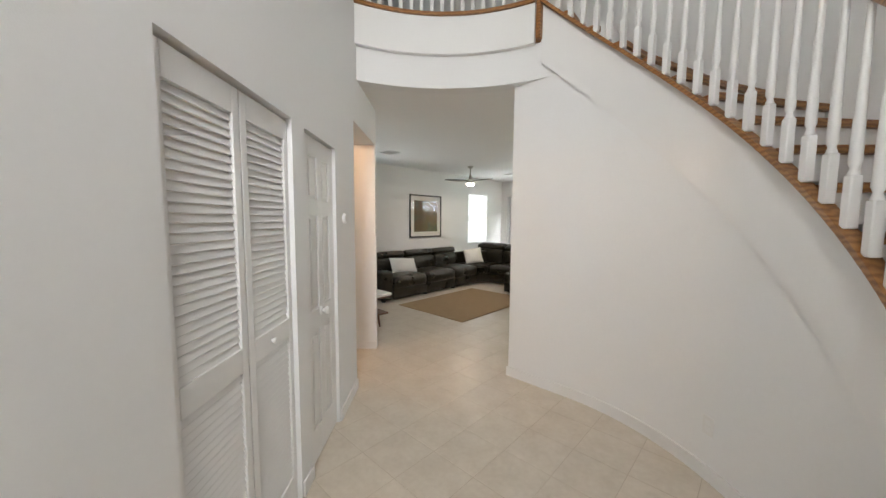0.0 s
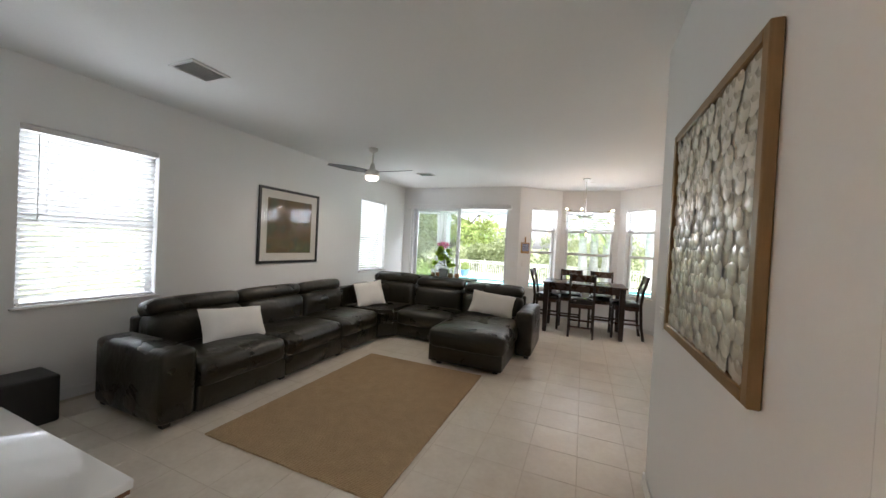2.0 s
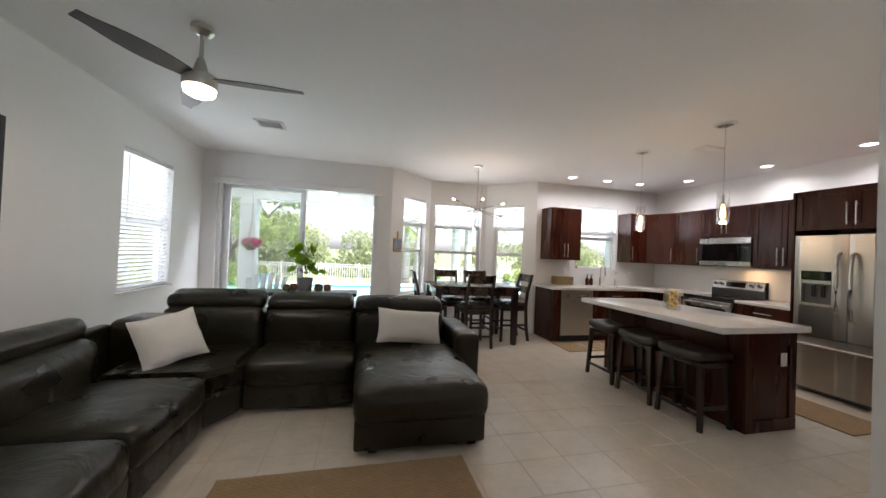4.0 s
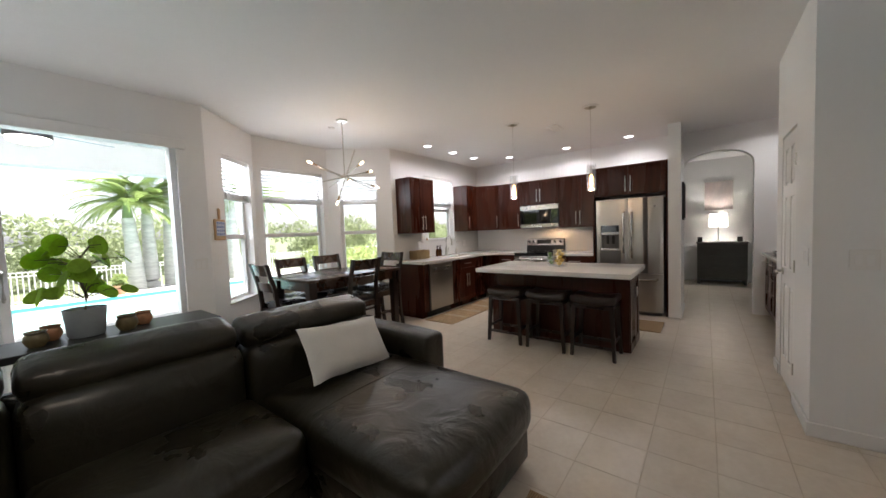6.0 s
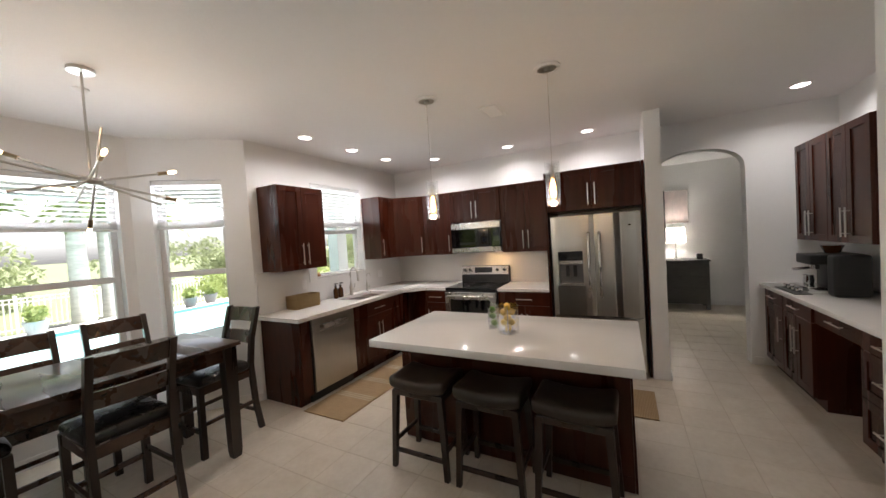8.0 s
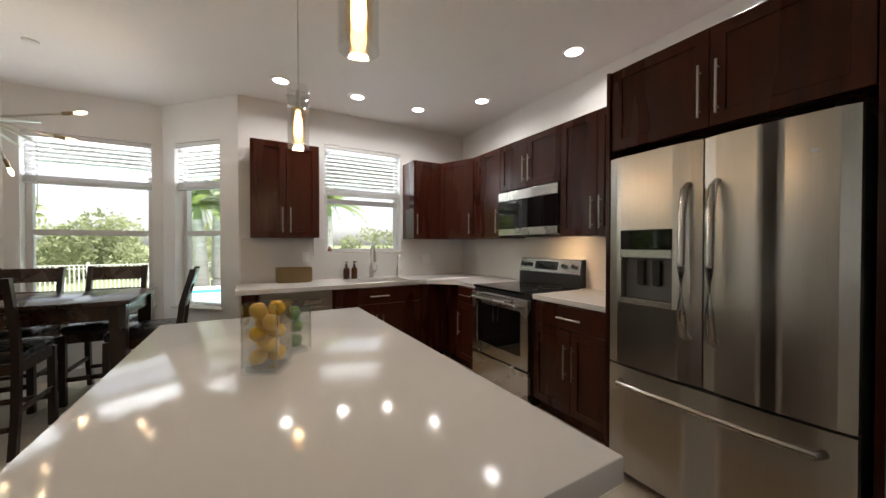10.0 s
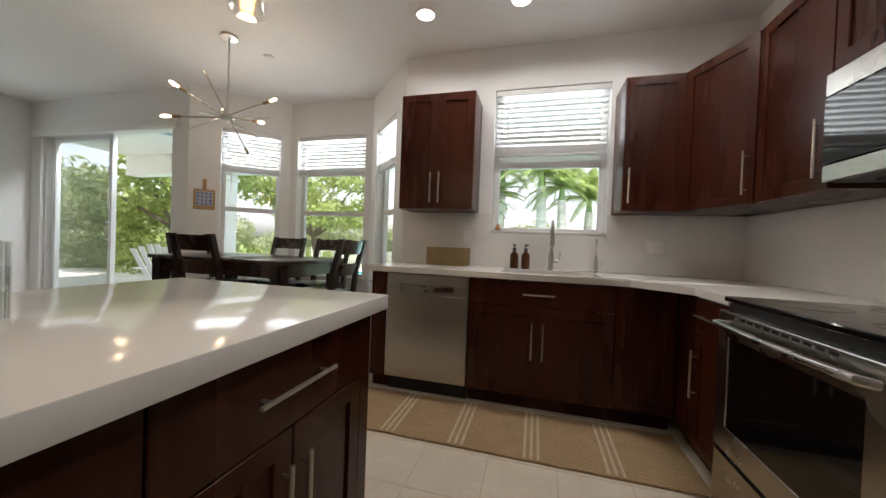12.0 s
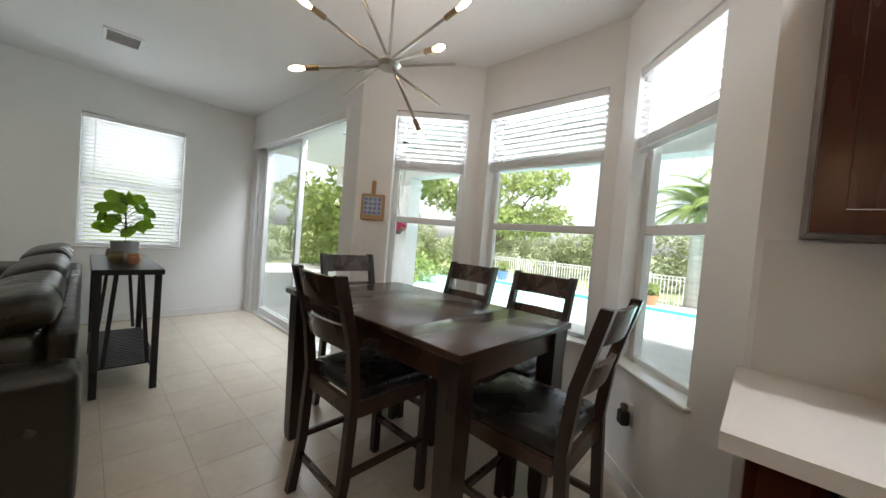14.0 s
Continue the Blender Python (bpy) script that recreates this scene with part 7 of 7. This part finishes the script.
# ---- far room ----
def dresser():
    x0, x1, y0, y1, h = 5.66, 6.10, 5.28, 6.17, 0.92
    top = thing("dresser", pose(0, 0, 0), "dark grey washed dresser in the far room", "dresser")
    bm = B()
    box(bm, x0, x1, y0 + 0.02, y1 - 0.02, 0.10, h - 0.03, 0.004)
    box(bm, x0 - 0.02, x1, y0, y1, h - 0.0295, h, 0.005)
    part("case", bm, M_GREYWASH, top)
    for k in range(3):
        bm = B()
        z0 = 0.13 + k * 0.25
        box(bm, x0 - 0.014, x0 - 0.001, y0 + 0.06, y1 - 0.06, z0, z0 + 0.235, 0.004)
        part("drawer", bm, M_GREYWASH, top)
    for y in (y0 + 0.02, y1 - 0.08):
        for x in (x0, x1 - 0.06):
            bm = B()
            box(bm, x, x + 0.06, y, y + 0.06, 0, 0.0995, 0.003)
            part("leg", bm, M_GREYWASH, top)
    lamp = thing("table_lamp", pose(5.82, 5.78, 0.921), "table lamp with white drum shade on the dresser", "lamp")
    bm = B()
    box(bm, -0.06, 0.06, -0.06, 0.06, 0, 0.02, 0.003)
    cyl(bm, (0, 0, 0.02), (0, 0, 0.36), 0.014, seg=14)
    part("base", bm, M_CHROME, lamp)
    bm = B()
    lathe(bm, [(0.17, 0.33), (0.15, 0.62)], 30)
    part("shade", bm, M_SHADE, lamp, "white linen shade")
    bulb_lamp("table_lamp_light", (5.82, 5.78, 1.40), 7, (1.0, 0.92, 0.8), 0.04)
    for y in (5.42, 6.1):
        bm = B()
        box(bm, 5.75, 5.85, y - 0.045, y + 0.045, 0.921, 1.03, 0.006)
        solid("small_speaker", bm, M_BLACK, "small black cube speaker on the dresser", "speaker", group="speakers on the dresser")
    framed("canvas_picture", pose(6.149, 6.03, 1.62, 0, 0, -90), 0.52, 0.66, 0.012, "pale grey and pink abstract canvas", M_ART2, M_MATBOARD, 0.0, 0.03, False)


dresser()


# ---- patio, pool and garden ----
bm = B()
prof = [(-400, -0.6), (-8, -0.25), (10.4, -0.14), (14.3, -0.14), (19.6, -0.14), (21.5, -0.35), (24.5, -0.6), (40, -0.8), (1500, -0.8)]
xs = [-1500, -40, -14, -6.5, 6.5, 20, 60, 1500]
rows = [[bm.verts.new((x, y, z)) for x in xs] for y, z in prof]
for a, b in zip(rows, rows[1:]):
    for k in range(len(xs) - 1):
        bm.faces.new((a[k], a[k + 1], b[k + 1], b[k]))
solid("ground", bm, M_GRASS, "green lawn sloping down behind the pool", "lawn", "structure")
PX0, PX1, PY0, PY1 = -9.0, 5.2, 14.75, 18.6
bm = B()
xs, ys = [-12.0, PX0, PX1, 9.0], [10.25, PY0, PY1, 19.6]
for i in range(3):
    for j in range(3):
        if (i, j) != (1, 1):
            box(bm, xs[i], xs[i + 1], ys[j], ys[j + 1], -0.13, -0.05)
bmesh.ops.remove_doubles(bm, verts=bm.verts, dist=1e-4)
solid("patio_deck", bm, M_DECK, "pale concrete pool deck", "deck", "structure")
bm = B()
box(bm, PX0, PX1, PY0, PY1, -0.135, -0.125)
solid("water", bm, M_WATER, "turquoise pool water", "pool", "structure")
bm = B()
for x0, x1, y0, y1 in ((PX0 - 0.02, PX1 + 0.02, PY1 - 0.03, PY1 - 0.001), (PX0 - 0.02, PX1 + 0.02, PY0 + 0.001, PY0 + 0.03)):
    box(bm, x0, x1, y0, y1, -0.124, -0.045)
solid("pool_edge", bm, M_POOLTILE, "turquoise tiled pool edge", "pool edge", "structure")
# covered patio
bm = B()
box(bm, -8.5, 5.5, 10.34, 13.75, 2.98, 3.1)
solid("ceiling_patio", bm, M_STUCCO, "white stucco ceiling of the covered patio", "ceiling", "structure")
bm = B()
box(bm, -8.5, 5.5, 13.25, 13.55, 2.50, 2.978)
solid("patio_beam", bm, M_STUCCO, "white stucco beam along the patio", "beam", "structure")


def column(x):
    top = thing("patio_column", pose(x, 13.38, -0.05), "square white stucco column of the patio", "column", "patio columns", "structure")
    bm = B()
    box(bm, -0.17, 0.17, -0.17, 0.17, 0, 2.546, 0.01)
    part("shaft", bm, M_STUCCO, top)
    bm = B()
    box(bm, -0.2, 0.2, -0.2, 0.2, 2.38, 2.47, 0.01)
    part("capital", bm, M_STUCCO, top)


column(-5.52)
column(4.6)
ceiling_fan("patio_fan", -3.59, 11.42, 2.98, 0.44, 5, 20, "black outdoor ceiling fan with five blades", M_BLACK, mat("pale_blue_blade", (0.25, 0.36, 0.4), 0.5), M_FANLIGHT, 0.70, 1.7)
# unseen roof slab, added to keep the sun off the openings
bm = B()
box(bm, -6.2, 6.9, -3.0, 10.3, 5.55, 5.7)
solid("roof", bm, M_STUCCO, "unseen slab added above the house to block the sun", "roof", "structure")


def fence(p, q):
    p, q = Vector(p), Vector(q)
    n = (q - p).length
    top = thing("fence", pose(p.x, p.y, p.z, 0, 0, math.degrees(math.atan2(q.y - p.y, q.x - p.x))), "white metal picket fence behind the pool", "fence", kind="structure")
    bm = B()
    box(bm, -0.014, 0.014, -0.014, 0.014, 0, 1.1)
    me = mesh_of(bm, "picket", M_FENCE, True)
    bm = B()
    box(bm, -0.035, 0.035, -0.035, 0.035, 0, 1.2)
    mp = mesh_of(bm, "post", M_FENCE, True)
    bm = B()
    for z in (0.1, 0.95, 1.08):
        box(bm, 0, n, -0.018, 0.018, z, z + 0.035)
    part("rail", bm, M_FENCE, top)
    k, x = 0, 0.0
    while x < n:
        piece("post" if k % 16 == 0 else "picket", mp if k % 16 == 0 else me, top, pose(x, 0, 0))
        x += 0.125
        k += 1


fence((-11, 24.0, -0.56), (12, 24.0, -0.56))


def leaf_cloud(name, blobs, count, size, material, seed, parent=None, label="", category="", kind=""):
    """Many small bent leaves scattered through soft blobs (x, y, z, rx, ry, rz)."""
    rng = np.random.default_rng(seed)
    vol = np.array([b[3] * b[4] * b[5] for b in blobs]) ** 0.75
    which = rng.choice(len(blobs), count, p=vol / vol.sum())
    bl = np.array(blobs)[which]
    d = rng.normal(size=(count, 3))
    d /= np.linalg.norm(d, axis=1, keepdims=True)
    rad = rng.uniform(0.35, 1.0, (count, 1)) ** 0.5 * rng.uniform(0.82, 1.16, (count, 1))
    c = bl[:, :3] + d * rad * bl[:, 3:]
    a = rng.normal(size=(count, 3))
    a /= np.linalg.norm(a, axis=1, keepdims=True)
    b = np.cross(a, rng.normal(size=(count, 3)))
    b /= np.linalg.norm(b, axis=1, keepdims=True)
    nn = np.cross(a, b)
    s = size * rng.uniform(0.6, 1.4, (count, 1))
    v = np.stack([c - a * s, c + b * s * 0.42 + nn * s * 0.12, c + a * s, c - b * s * 0.42 + nn * s * 0.12], 1).reshape(-1, 3)
    f = np.arange(4 * count).reshape(-1, 4)
    me = bpy.data.meshes.new(name)
    me.from_pydata(v.tolist(), [], f.tolist())
    me.materials.append(material)
    o = new(name, me)
    if parent:
        o.parent = parent
    return tagged(o, label, category, kind=kind)


def tree(x, y, z0, h, spread, seed, count, label, leaf=0.13):
    top = thing("tree", pose(0, 0, 0), label, "tree", "garden trees")
    rng = random.Random(seed)
    bm = B()
    base = Vector((x, y, z0))
    fork = base + Vector((rng.uniform(-0.3, 0.3), rng.uniform(-0.2, 0.2), h * 0.3))
    tube(bm, [base, (base + fork) / 2 + Vector((0.08, 0, 0)), fork], 0.1, 10, [0.16, 0.13, 0.11])
    blobs = []
    for k in range(9):
        a = k * 2 * math.pi / 9 + rng.uniform(-0.3, 0.3)
        r = spread * rng.uniform(0.45, 0.95)
        tip = Vector((x + r * math.cos(a), y + r * math.sin(a), z0 + h * rng.uniform(0.45, 0.95)))
        mid = fork.lerp(tip, 0.5) + Vector((0, 0, 0.12 * h * rng.uniform(-0.3, 0.6)))
        tube(bm, [fork, fork.lerp(mid, 0.5), mid, tip], 0.05, 7, [0.08, 0.06, 0.045, 0.02])
        s = spread * rng.uniform(0.3, 0.48)
        blobs.append((tip.x, tip.y, tip.z, s, s, s * 0.62))
        blobs.append((mid.x, mid.y, mid.z + 0.2, s * 0.7, s * 0.7, s * 0.5))
        for j in range(2):
            q = tip + Vector((rng.uniform(-1, 1), rng.uniform(-1, 1), rng.uniform(-0.5, 0.5))) * s
            tube(bm, [mid.lerp(tip, 0.6), q], 0.015, 5, [0.025, 0.008])
            blobs.append((q.x, q.y, q.z, s * 0.55, s * 0.55, s * 0.4))
    part("trunk", bm, M_BRANCH, top)
    leaf_cloud("crown", blobs, count, leaf, M_FOLIAGE, seed, top)


tree(-8.0, 20.2, -0.3, 5.0, 2.6, 3, 6500, "broad green garden tree by the fence")
tree(-9.6, 15.2, -0.15, 4.6, 2.4, 5, 6000, "leafy green tree beside the patio")
rng = random.Random(21)
blobs = []
for k in range(64):
    x, y = rng.uniform(-36, 36), 32 + rng.uniform(-2, 5)
    h = rng.choice((1.1, 1.5, 2.0, 2.6, 3.2)) * rng.uniform(0.85, 1.15) + 0.5 * max(0, -x) / 34
    for j in range(7):
        s = h * rng.uniform(0.16, 0.34)
        blobs.append((x + rng.uniform(-0.55, 0.55) * h, y + rng.uniform(-0.8, 0.8), -0.7 + h * rng.uniform(0.15, 0.95), s * 1.3, s * 1.2, s))
leaf_cloud("treeline", blobs, 60000, 0.15, M_HAZEDLEAVES, 22, None, "dense green tree line beyond the fence", "trees", "stuff")
blobs = [(-8.6 + rng.uniform(-1.5, 1.0), 16 + rng.uniform(-2.5, 3.0), 0.25, 0.7, 0.6, 0.55) for k in range(14)] + [(rng.uniform(5.5, 8.5), rng.uniform(15, 22), 0.3, 0.7, 0.7, 0.6) for k in range(10)]
blobs += [(rng.uniform(-15, -11), rng.uniform(8, 19), rng.uniform(0.2, 1.9), 0.9, 0.9, 0.7) for k in range(26)]
leaf_cloud("shrubs", blobs, 17000, 0.1, M_FOLIAGE, 23, None, "low green shrubs along the pool deck", "shrubs", "stuff")


def frond_mesh(length=1.9, seed=0):
    rng = random.Random(seed)
    v, f = [], []
    n = 58
    for k in range(n):
        t = k / n
        c = Vector((length * t * (1 - 0.12 * t), 0, 0.55 * length * t * 0.5 - 0.75 * length * t * t * 0.85))
        ll = 0.5 * math.sin(math.pi * min(0.97, 0.16 + 0.84 * t)) ** 0.7 * length * 0.42
        for s in (-1, 1):
            tip = c + Vector((ll * 0.55, s * ll * 0.8, -ll * (0.35 + 0.3 * t) + rng.uniform(-0.03, 0.03)))
            w = 0.0115
            i = len(v)
            m = c.lerp(tip, 0.5) + Vector((0, 0, 0.05))
            v += [tuple(c + Vector((-w, 0, 0))), tuple(c + Vector((w, 0, 0))), tuple(m + Vector((w, 0, 0))), tuple(m + Vector((-w, 0, 0))), tuple(tip)]
            f += [(i, i + 1, i + 2, i + 3), (i + 3, i + 2, i + 4)]
        if k:
            i = len(v)
            v += [tuple(c + Vector((0, 0.014, 0))), tuple(c + Vector((0, -0.014, 0))), tuple(prev + Vector((0, -0.016, 0))), tuple(prev + Vector((0, 0.016, 0)))]
            f += [(i, i + 1, i + 2, i + 3)]
        prev = c
    me = bpy.data.meshes.new("frond")
    me.from_pydata(v, [], f)
    me.materials.append(M_PALMLEAF)
    return me


FROND = [frond_mesh(1.8, 1), frond_mesh(1.55, 2)]


def palm(x, y, z0, h, seed, r=0.2, n=24):
    top = thing("palm_tree", pose(x, y, z0), "palm tree with pale ringed trunk and feathery fronds", "palm tree", "palms by the pool")
    rng = random.Random(seed)
    bm = B()
    lean = rng.uniform(-0.12, 0.12)
    pts, radii = [], []
    for k in range(26):
        t = k / 25
        pts.append((lean * t * t, 0.0, h * t))
        radii.append(r * (1.25 - 0.45 * t) * (1.0 + (0.05 if k % 2 else 0.0)))
    tube(bm, pts, r, 14, radii)
    part("trunk", bm, M_BARK, top)
    bm = B()
    cyl(bm, (lean, 0, h), (lean, 0, h + 0.55), r * 0.72, r * 0.4, 12)
    part("crownshaft", bm, mat("green_crownshaft", (0.2, 0.28, 0.12), 0.5, vary=0.15), top)
    for k in range(n):
        a = k * 137.5 + rng.uniform(-10, 10)
        tilt = rng.uniform(-60, 16)
        s = rng.uniform(0.85, 1.15)
        piece("frond", FROND[k % 2], top, pose(lean, 0, h + 0.5, 0, 0, a) @ pose(0, 0, 0, rng.uniform(-14, 14), tilt, 0) @ Matrix.Diagonal((s, s, s, 1)))


palm(-1.2, 20.9, -0.3, 2.5, 1, 0.2)
palm(-0.72, 21.3, -0.33, 2.7, 9, 0.19)
palm(-0.15, 21.2, -0.35, 4.0, 2, 0.2)
palm(1.55, 20.3, -0.25, 3.6, 3, 0.2)
palm(2.3, 20.7, -0.3, 3.2, 4, 0.18)
palm(3.3, 21.6, -0.35, 2.9, 5, 0.18)
palm(-11.5, 22.5, -0.4, 3.3, 6, 0.2)


def adirondack(m, first=None):
    if first:
        return copy_thing(first, m)
    top = thing("adirondack_chair", m, "white slatted adirondack chair on the patio", "chair", "patio chairs")
    for k in range(6):
        bm = B()
        x = -0.26 + k * 0.104
        hh = 0.98 - 0.10 * abs(k - 2.5) / 2.5
        v0, v1 = (x, 0.2, 0.28), (x * 1.15, 0.55, hh)
        beam(bm, [v0, v1], 0.085, 0.02)
        part("back_slat", bm, M_FENCE, top)
    for k in range(5):
        bm = B()
        y = -0.3 + k * 0.1
        box(bm, -0.27, 0.27, y, y + 0.085, 0.36 - k * 0.02, 0.38 - k * 0.02)
        part("seat_slat", bm, M_FENCE, top)
    for sx in (-1, 1):
        bm = B()
        box(bm, sx * 0.34 - 0.06, sx * 0.34 + 0.06, -0.36, 0.42, 0.54, 0.56)
        part("armrest", bm, M_FENCE, top)
        bm = B()
        box(bm, sx * 0.29 - 0.015, sx * 0.29 + 0.015, -0.32, -0.2, 0, 0.5395)
        beam(bm, [(sx * 0.27, -0.3, 0.33), (sx * 0.27, 0.5, 0.02)], 0.025, 0.1)
        part("leg", bm, M_FENCE, top)
    return top


first = adirondack(pose(-4.75, 11.75, -0.05, 0, 0, 200))


def hanging_basket():
    top = thing("hanging_basket", pose(-5.35, 12.95, 1.42), "hanging flower basket with pink blossoms", "plant")
    bm = B()
    lathe(bm, [(0, -0.14), (0.08, -0.13), (0.15, -0.03), (0.165, 0.0), (0.15, 0.0), (0, -0.02)], 20)
    part("basket", bm, M_BRANCH, top)
    bm = B()
    for k in range(3):
        a = k * 2.1
        cyl(bm, (0.15 * math.cos(a), 0.15 * math.sin(a), 0), (0, 0, 0.5), 0.004, seg=5)
    cyl(bm, (0, 0, 0.5), (0, 0, 1.08), 0.005, seg=5)
    part("chain", bm, M_BLACK, top)
    leaf_cloud("blossom", [(0.02, 0, 0.05, 0.2, 0.2, 0.09), (0.1, -0.1, 0.02, 0.13, 0.13, 0.1)], 380, 0.035, M_PETAL, 31, top)
    leaf_cloud("foliage", [(0, 0, 0.0, 0.19, 0.19, 0.1)], 300, 0.04, M_FOLIAGE, 32, top)


hanging_basket()


def garden_pot(x, y, s, material, label):
    top = thing("garden_pot", pose(x, y, -0.05), label, "pot", "garden pots")
    bm = B()
    lathe(bm, [(0, 0), (0.13 * s, 0), (0.2 * s, 0.26 * s), (0.21 * s, 0.3 * s), (0.18 * s, 0.3 * s), (0, 0.25 * s)], 20)
    part("pot", bm, material, top)
    leaf_cloud("foliage", [(0, 0, 0.45 * s, 0.2 * s, 0.2 * s, 0.2 * s)], 260, 0.06, M_FOLIAGE, int(10 * x + 100), top)


garden_pot(3.6, 18.9, 1.0, M_GREYPLASTIC, "grey garden pot with a green plant")
garden_pot(4.3, 19.1, 1.0, M_GREYPLASTIC, "grey garden pot with a green plant")
garden_pot(-1.9, 19.0, 0.9, M_TERRA, "terracotta garden pot with a plant")
garden_pot(0.4, 19.0, 1.1, M_POTGREY, "blue-grey garden pot with a plant")
garden_pot(-6.6, 18.95, 1.1, M_SEALION, "blue glazed garden pot with a plant")
rng = random.Random(3)
bm = B()
for k in range(26):
    cx, cy, s = rng.uniform(-1.5, 3.6), rng.uniform(19.9, 21.0), rng.uniform(0.1, 0.22)
    lathe(bm, [(0, -s * 0.5), (s * 0.8, -s * 0.3), (s, 0.1 * s), (s * 0.6, s * 0.6), (0, s * 0.7)], 7, (cx, cy, -0.22))
solid("planter_stones", bm, mat("weathered_stone", (0.33, 0.32, 0.3), 0.9, vary=0.3, scale=8, bump=0.5, bump_scale=25), "weathered stones round the palm trunks", "stones", "stuff")


# ---- daylight in the openings, added fill, other lamps ----
wy = (W1[0] + W1[1]) / 2
area("west_window_day", (W_X - 0.20, wy, 1.52), (0, wy, 1.3), 0.9, 1.45, 6, DAY)
wy = (W2[0] + W2[1]) / 2
area("west_window_day", (W_X - 0.20, wy, 1.58), (0, wy, 1.3), 0.88, 1.45, 6, DAY)
# Unseen fill lamp added to brighten the foyer; its window is invented.
area("foyer_fill", (1.95, -0.5, 3.45), (-0.6, 2.6, 1.2), 0.8, 2.3, 21, (1.0, 0.98, 0.94))
bulb_lamp("passage_lamp", (-2.62, 2.05, 2.48), 5, (1.0, 0.6, 0.32), 0.06)
area("fan_lamp", (-3.99, 6.97, 2.322), (-3.99, 6.97001, 0.0), 0.12, 0.12, 2.2, (1.0, 0.85, 0.65))
d = area("range_lamp", (2.62, 8.3, 1.38), (2.66, 8.3, 0.9), 0.12, 0.06, 1.3, (1.0, 0.6, 0.28))


def blind_day(m, w, z0, z1, watts):
    """Sky light behind the lowered part of a blind."""
    o = area("window_day", (0, 0, 0), (0, -1, 0), w - 0.12, z1 - z0, watts, DAY)
    o.matrix_world = m @ look((w / 2, 0.082, (z0 + z1) / 2), (w / 2, -1, (z0 + z1) / 2))


blind_day(bay_pose(0, 0.31), 0.64, 1.90, 2.33, 2.2)
blind_day(bay_pose(1, 0.10), 0.95, 1.92, 2.33, 3.4)
blind_day(bay_pose(2, 0.17), 0.62, 1.92, 2.33, 2.2)
blind_day(pose(KW[0], K_Y, 0), 0.92, 1.90, 2.37, 2.4)
# Added strip lamp, hidden under the patio ceiling, brightens the living room.
area("patio_strip_fill", ((SL[0] + SL[1]) / 2, N_Y + 0.42, 2.9), ((SL[0] + SL[1]) / 2, N_Y - 3.0, 0.2), 2.6, 0.3, 45, DAY)


# ---- tiled floor ----
def tiled_floor():
    bm = B()
    slab(bm, [(-5.5, -1.6), (6.4, -1.6), (6.4, 10.2), (0.25, 10.2), (-0.46, 10.95), (-1.75, 10.95), (-2.6, 10.25), (-5.5, 10.25)], -0.12, -0.0014)
    floor = solid("floor", bm, M_GROUT, "beige square ceramic floor tiles with thin grout lines", "floor", "structure")
    s, g = 0.334, 0.004
    half = (s - g) / 2
    b, lo = 0.0018, -0.006
    verts = [(-half, -half, lo), (half, -half, lo), (half, half, lo), (-half, half, lo)]
    verts += [(i * half, j * half, -b) for i, j in ((-1, -1), (1, -1), (1, 1), (-1, 1))]
    verts += [(i * (half - b), j * (half - b), 0) for i, j in ((-1, -1), (1, -1), (1, 1), (-1, 1))]
    faces = [(8, 9, 10, 11)]
    for k in range(4):
        j = (k + 1) % 4
        faces += [(k, j, 4 + j, 4 + k), (4 + k, 4 + j, 8 + j, 8 + k)]
    me = bpy.data.meshes.new("tile")
    me.from_pydata(verts, [], faces)
    me.materials.append(M_TILE)
    cells = []
    for i in range(-13, 23):
        for j in range(-32, 7):
            x, y = -1.16 + (i + 0.5) * s, 8.955 + (j + 0.5) * s
            if not (-5.3 < x < 6.2 and -1.2 < y < 10.95):
                continue
            if y > 10.2 and not (-2.45 + (y - 10.16) * 1.1 - 0.2 < x < 0.25 - (y - 10.1) * 0.97 + 0.2):
                continue
            if x > 0.75 and y < 4.55 and not (x < 2.2 and y < 4.4) and x < 2.9:
                continue
            if x > 2.9 and not 4.1 < y < 8.7:
                continue
            near = min(math.hypot(x - a, y - c) for a, c in ((-0.2, 2.6), (-1.3, 4.0), (-1.4, 6.2), (-1.4, 7.8), (-3.0, 9.2), (1.4, 8.0), (1.4, 6.4), (-0.6, 6.3)))
            cells.append((near, x, y))
    cells.sort()
    rng = random.Random(7)
    for near, x, y in cells[:300]:
        piece("tile", me, floor, pose(x, y, rng.uniform(-0.0006, 0.0004), rng.uniform(-0.08, 0.08), rng.uniform(-0.08, 0.08), 90 * rng.randrange(4)))
    av, af = [], []
    for near, x, y in cells[300:]:
        k = len(av)
        av += [(p[0] + x, p[1] + y, p[2]) for p in verts]
        af += [tuple(k + q for q in f) for f in faces]
    me2 = bpy.data.meshes.new("far_tiles")
    me2.from_pydata(av, [], af)
    me2.materials.append(M_TILE)
    o = new("far_tiles", me2)
    o.parent = floor
    tagged(o, kind="stuff")


tiled_floor()
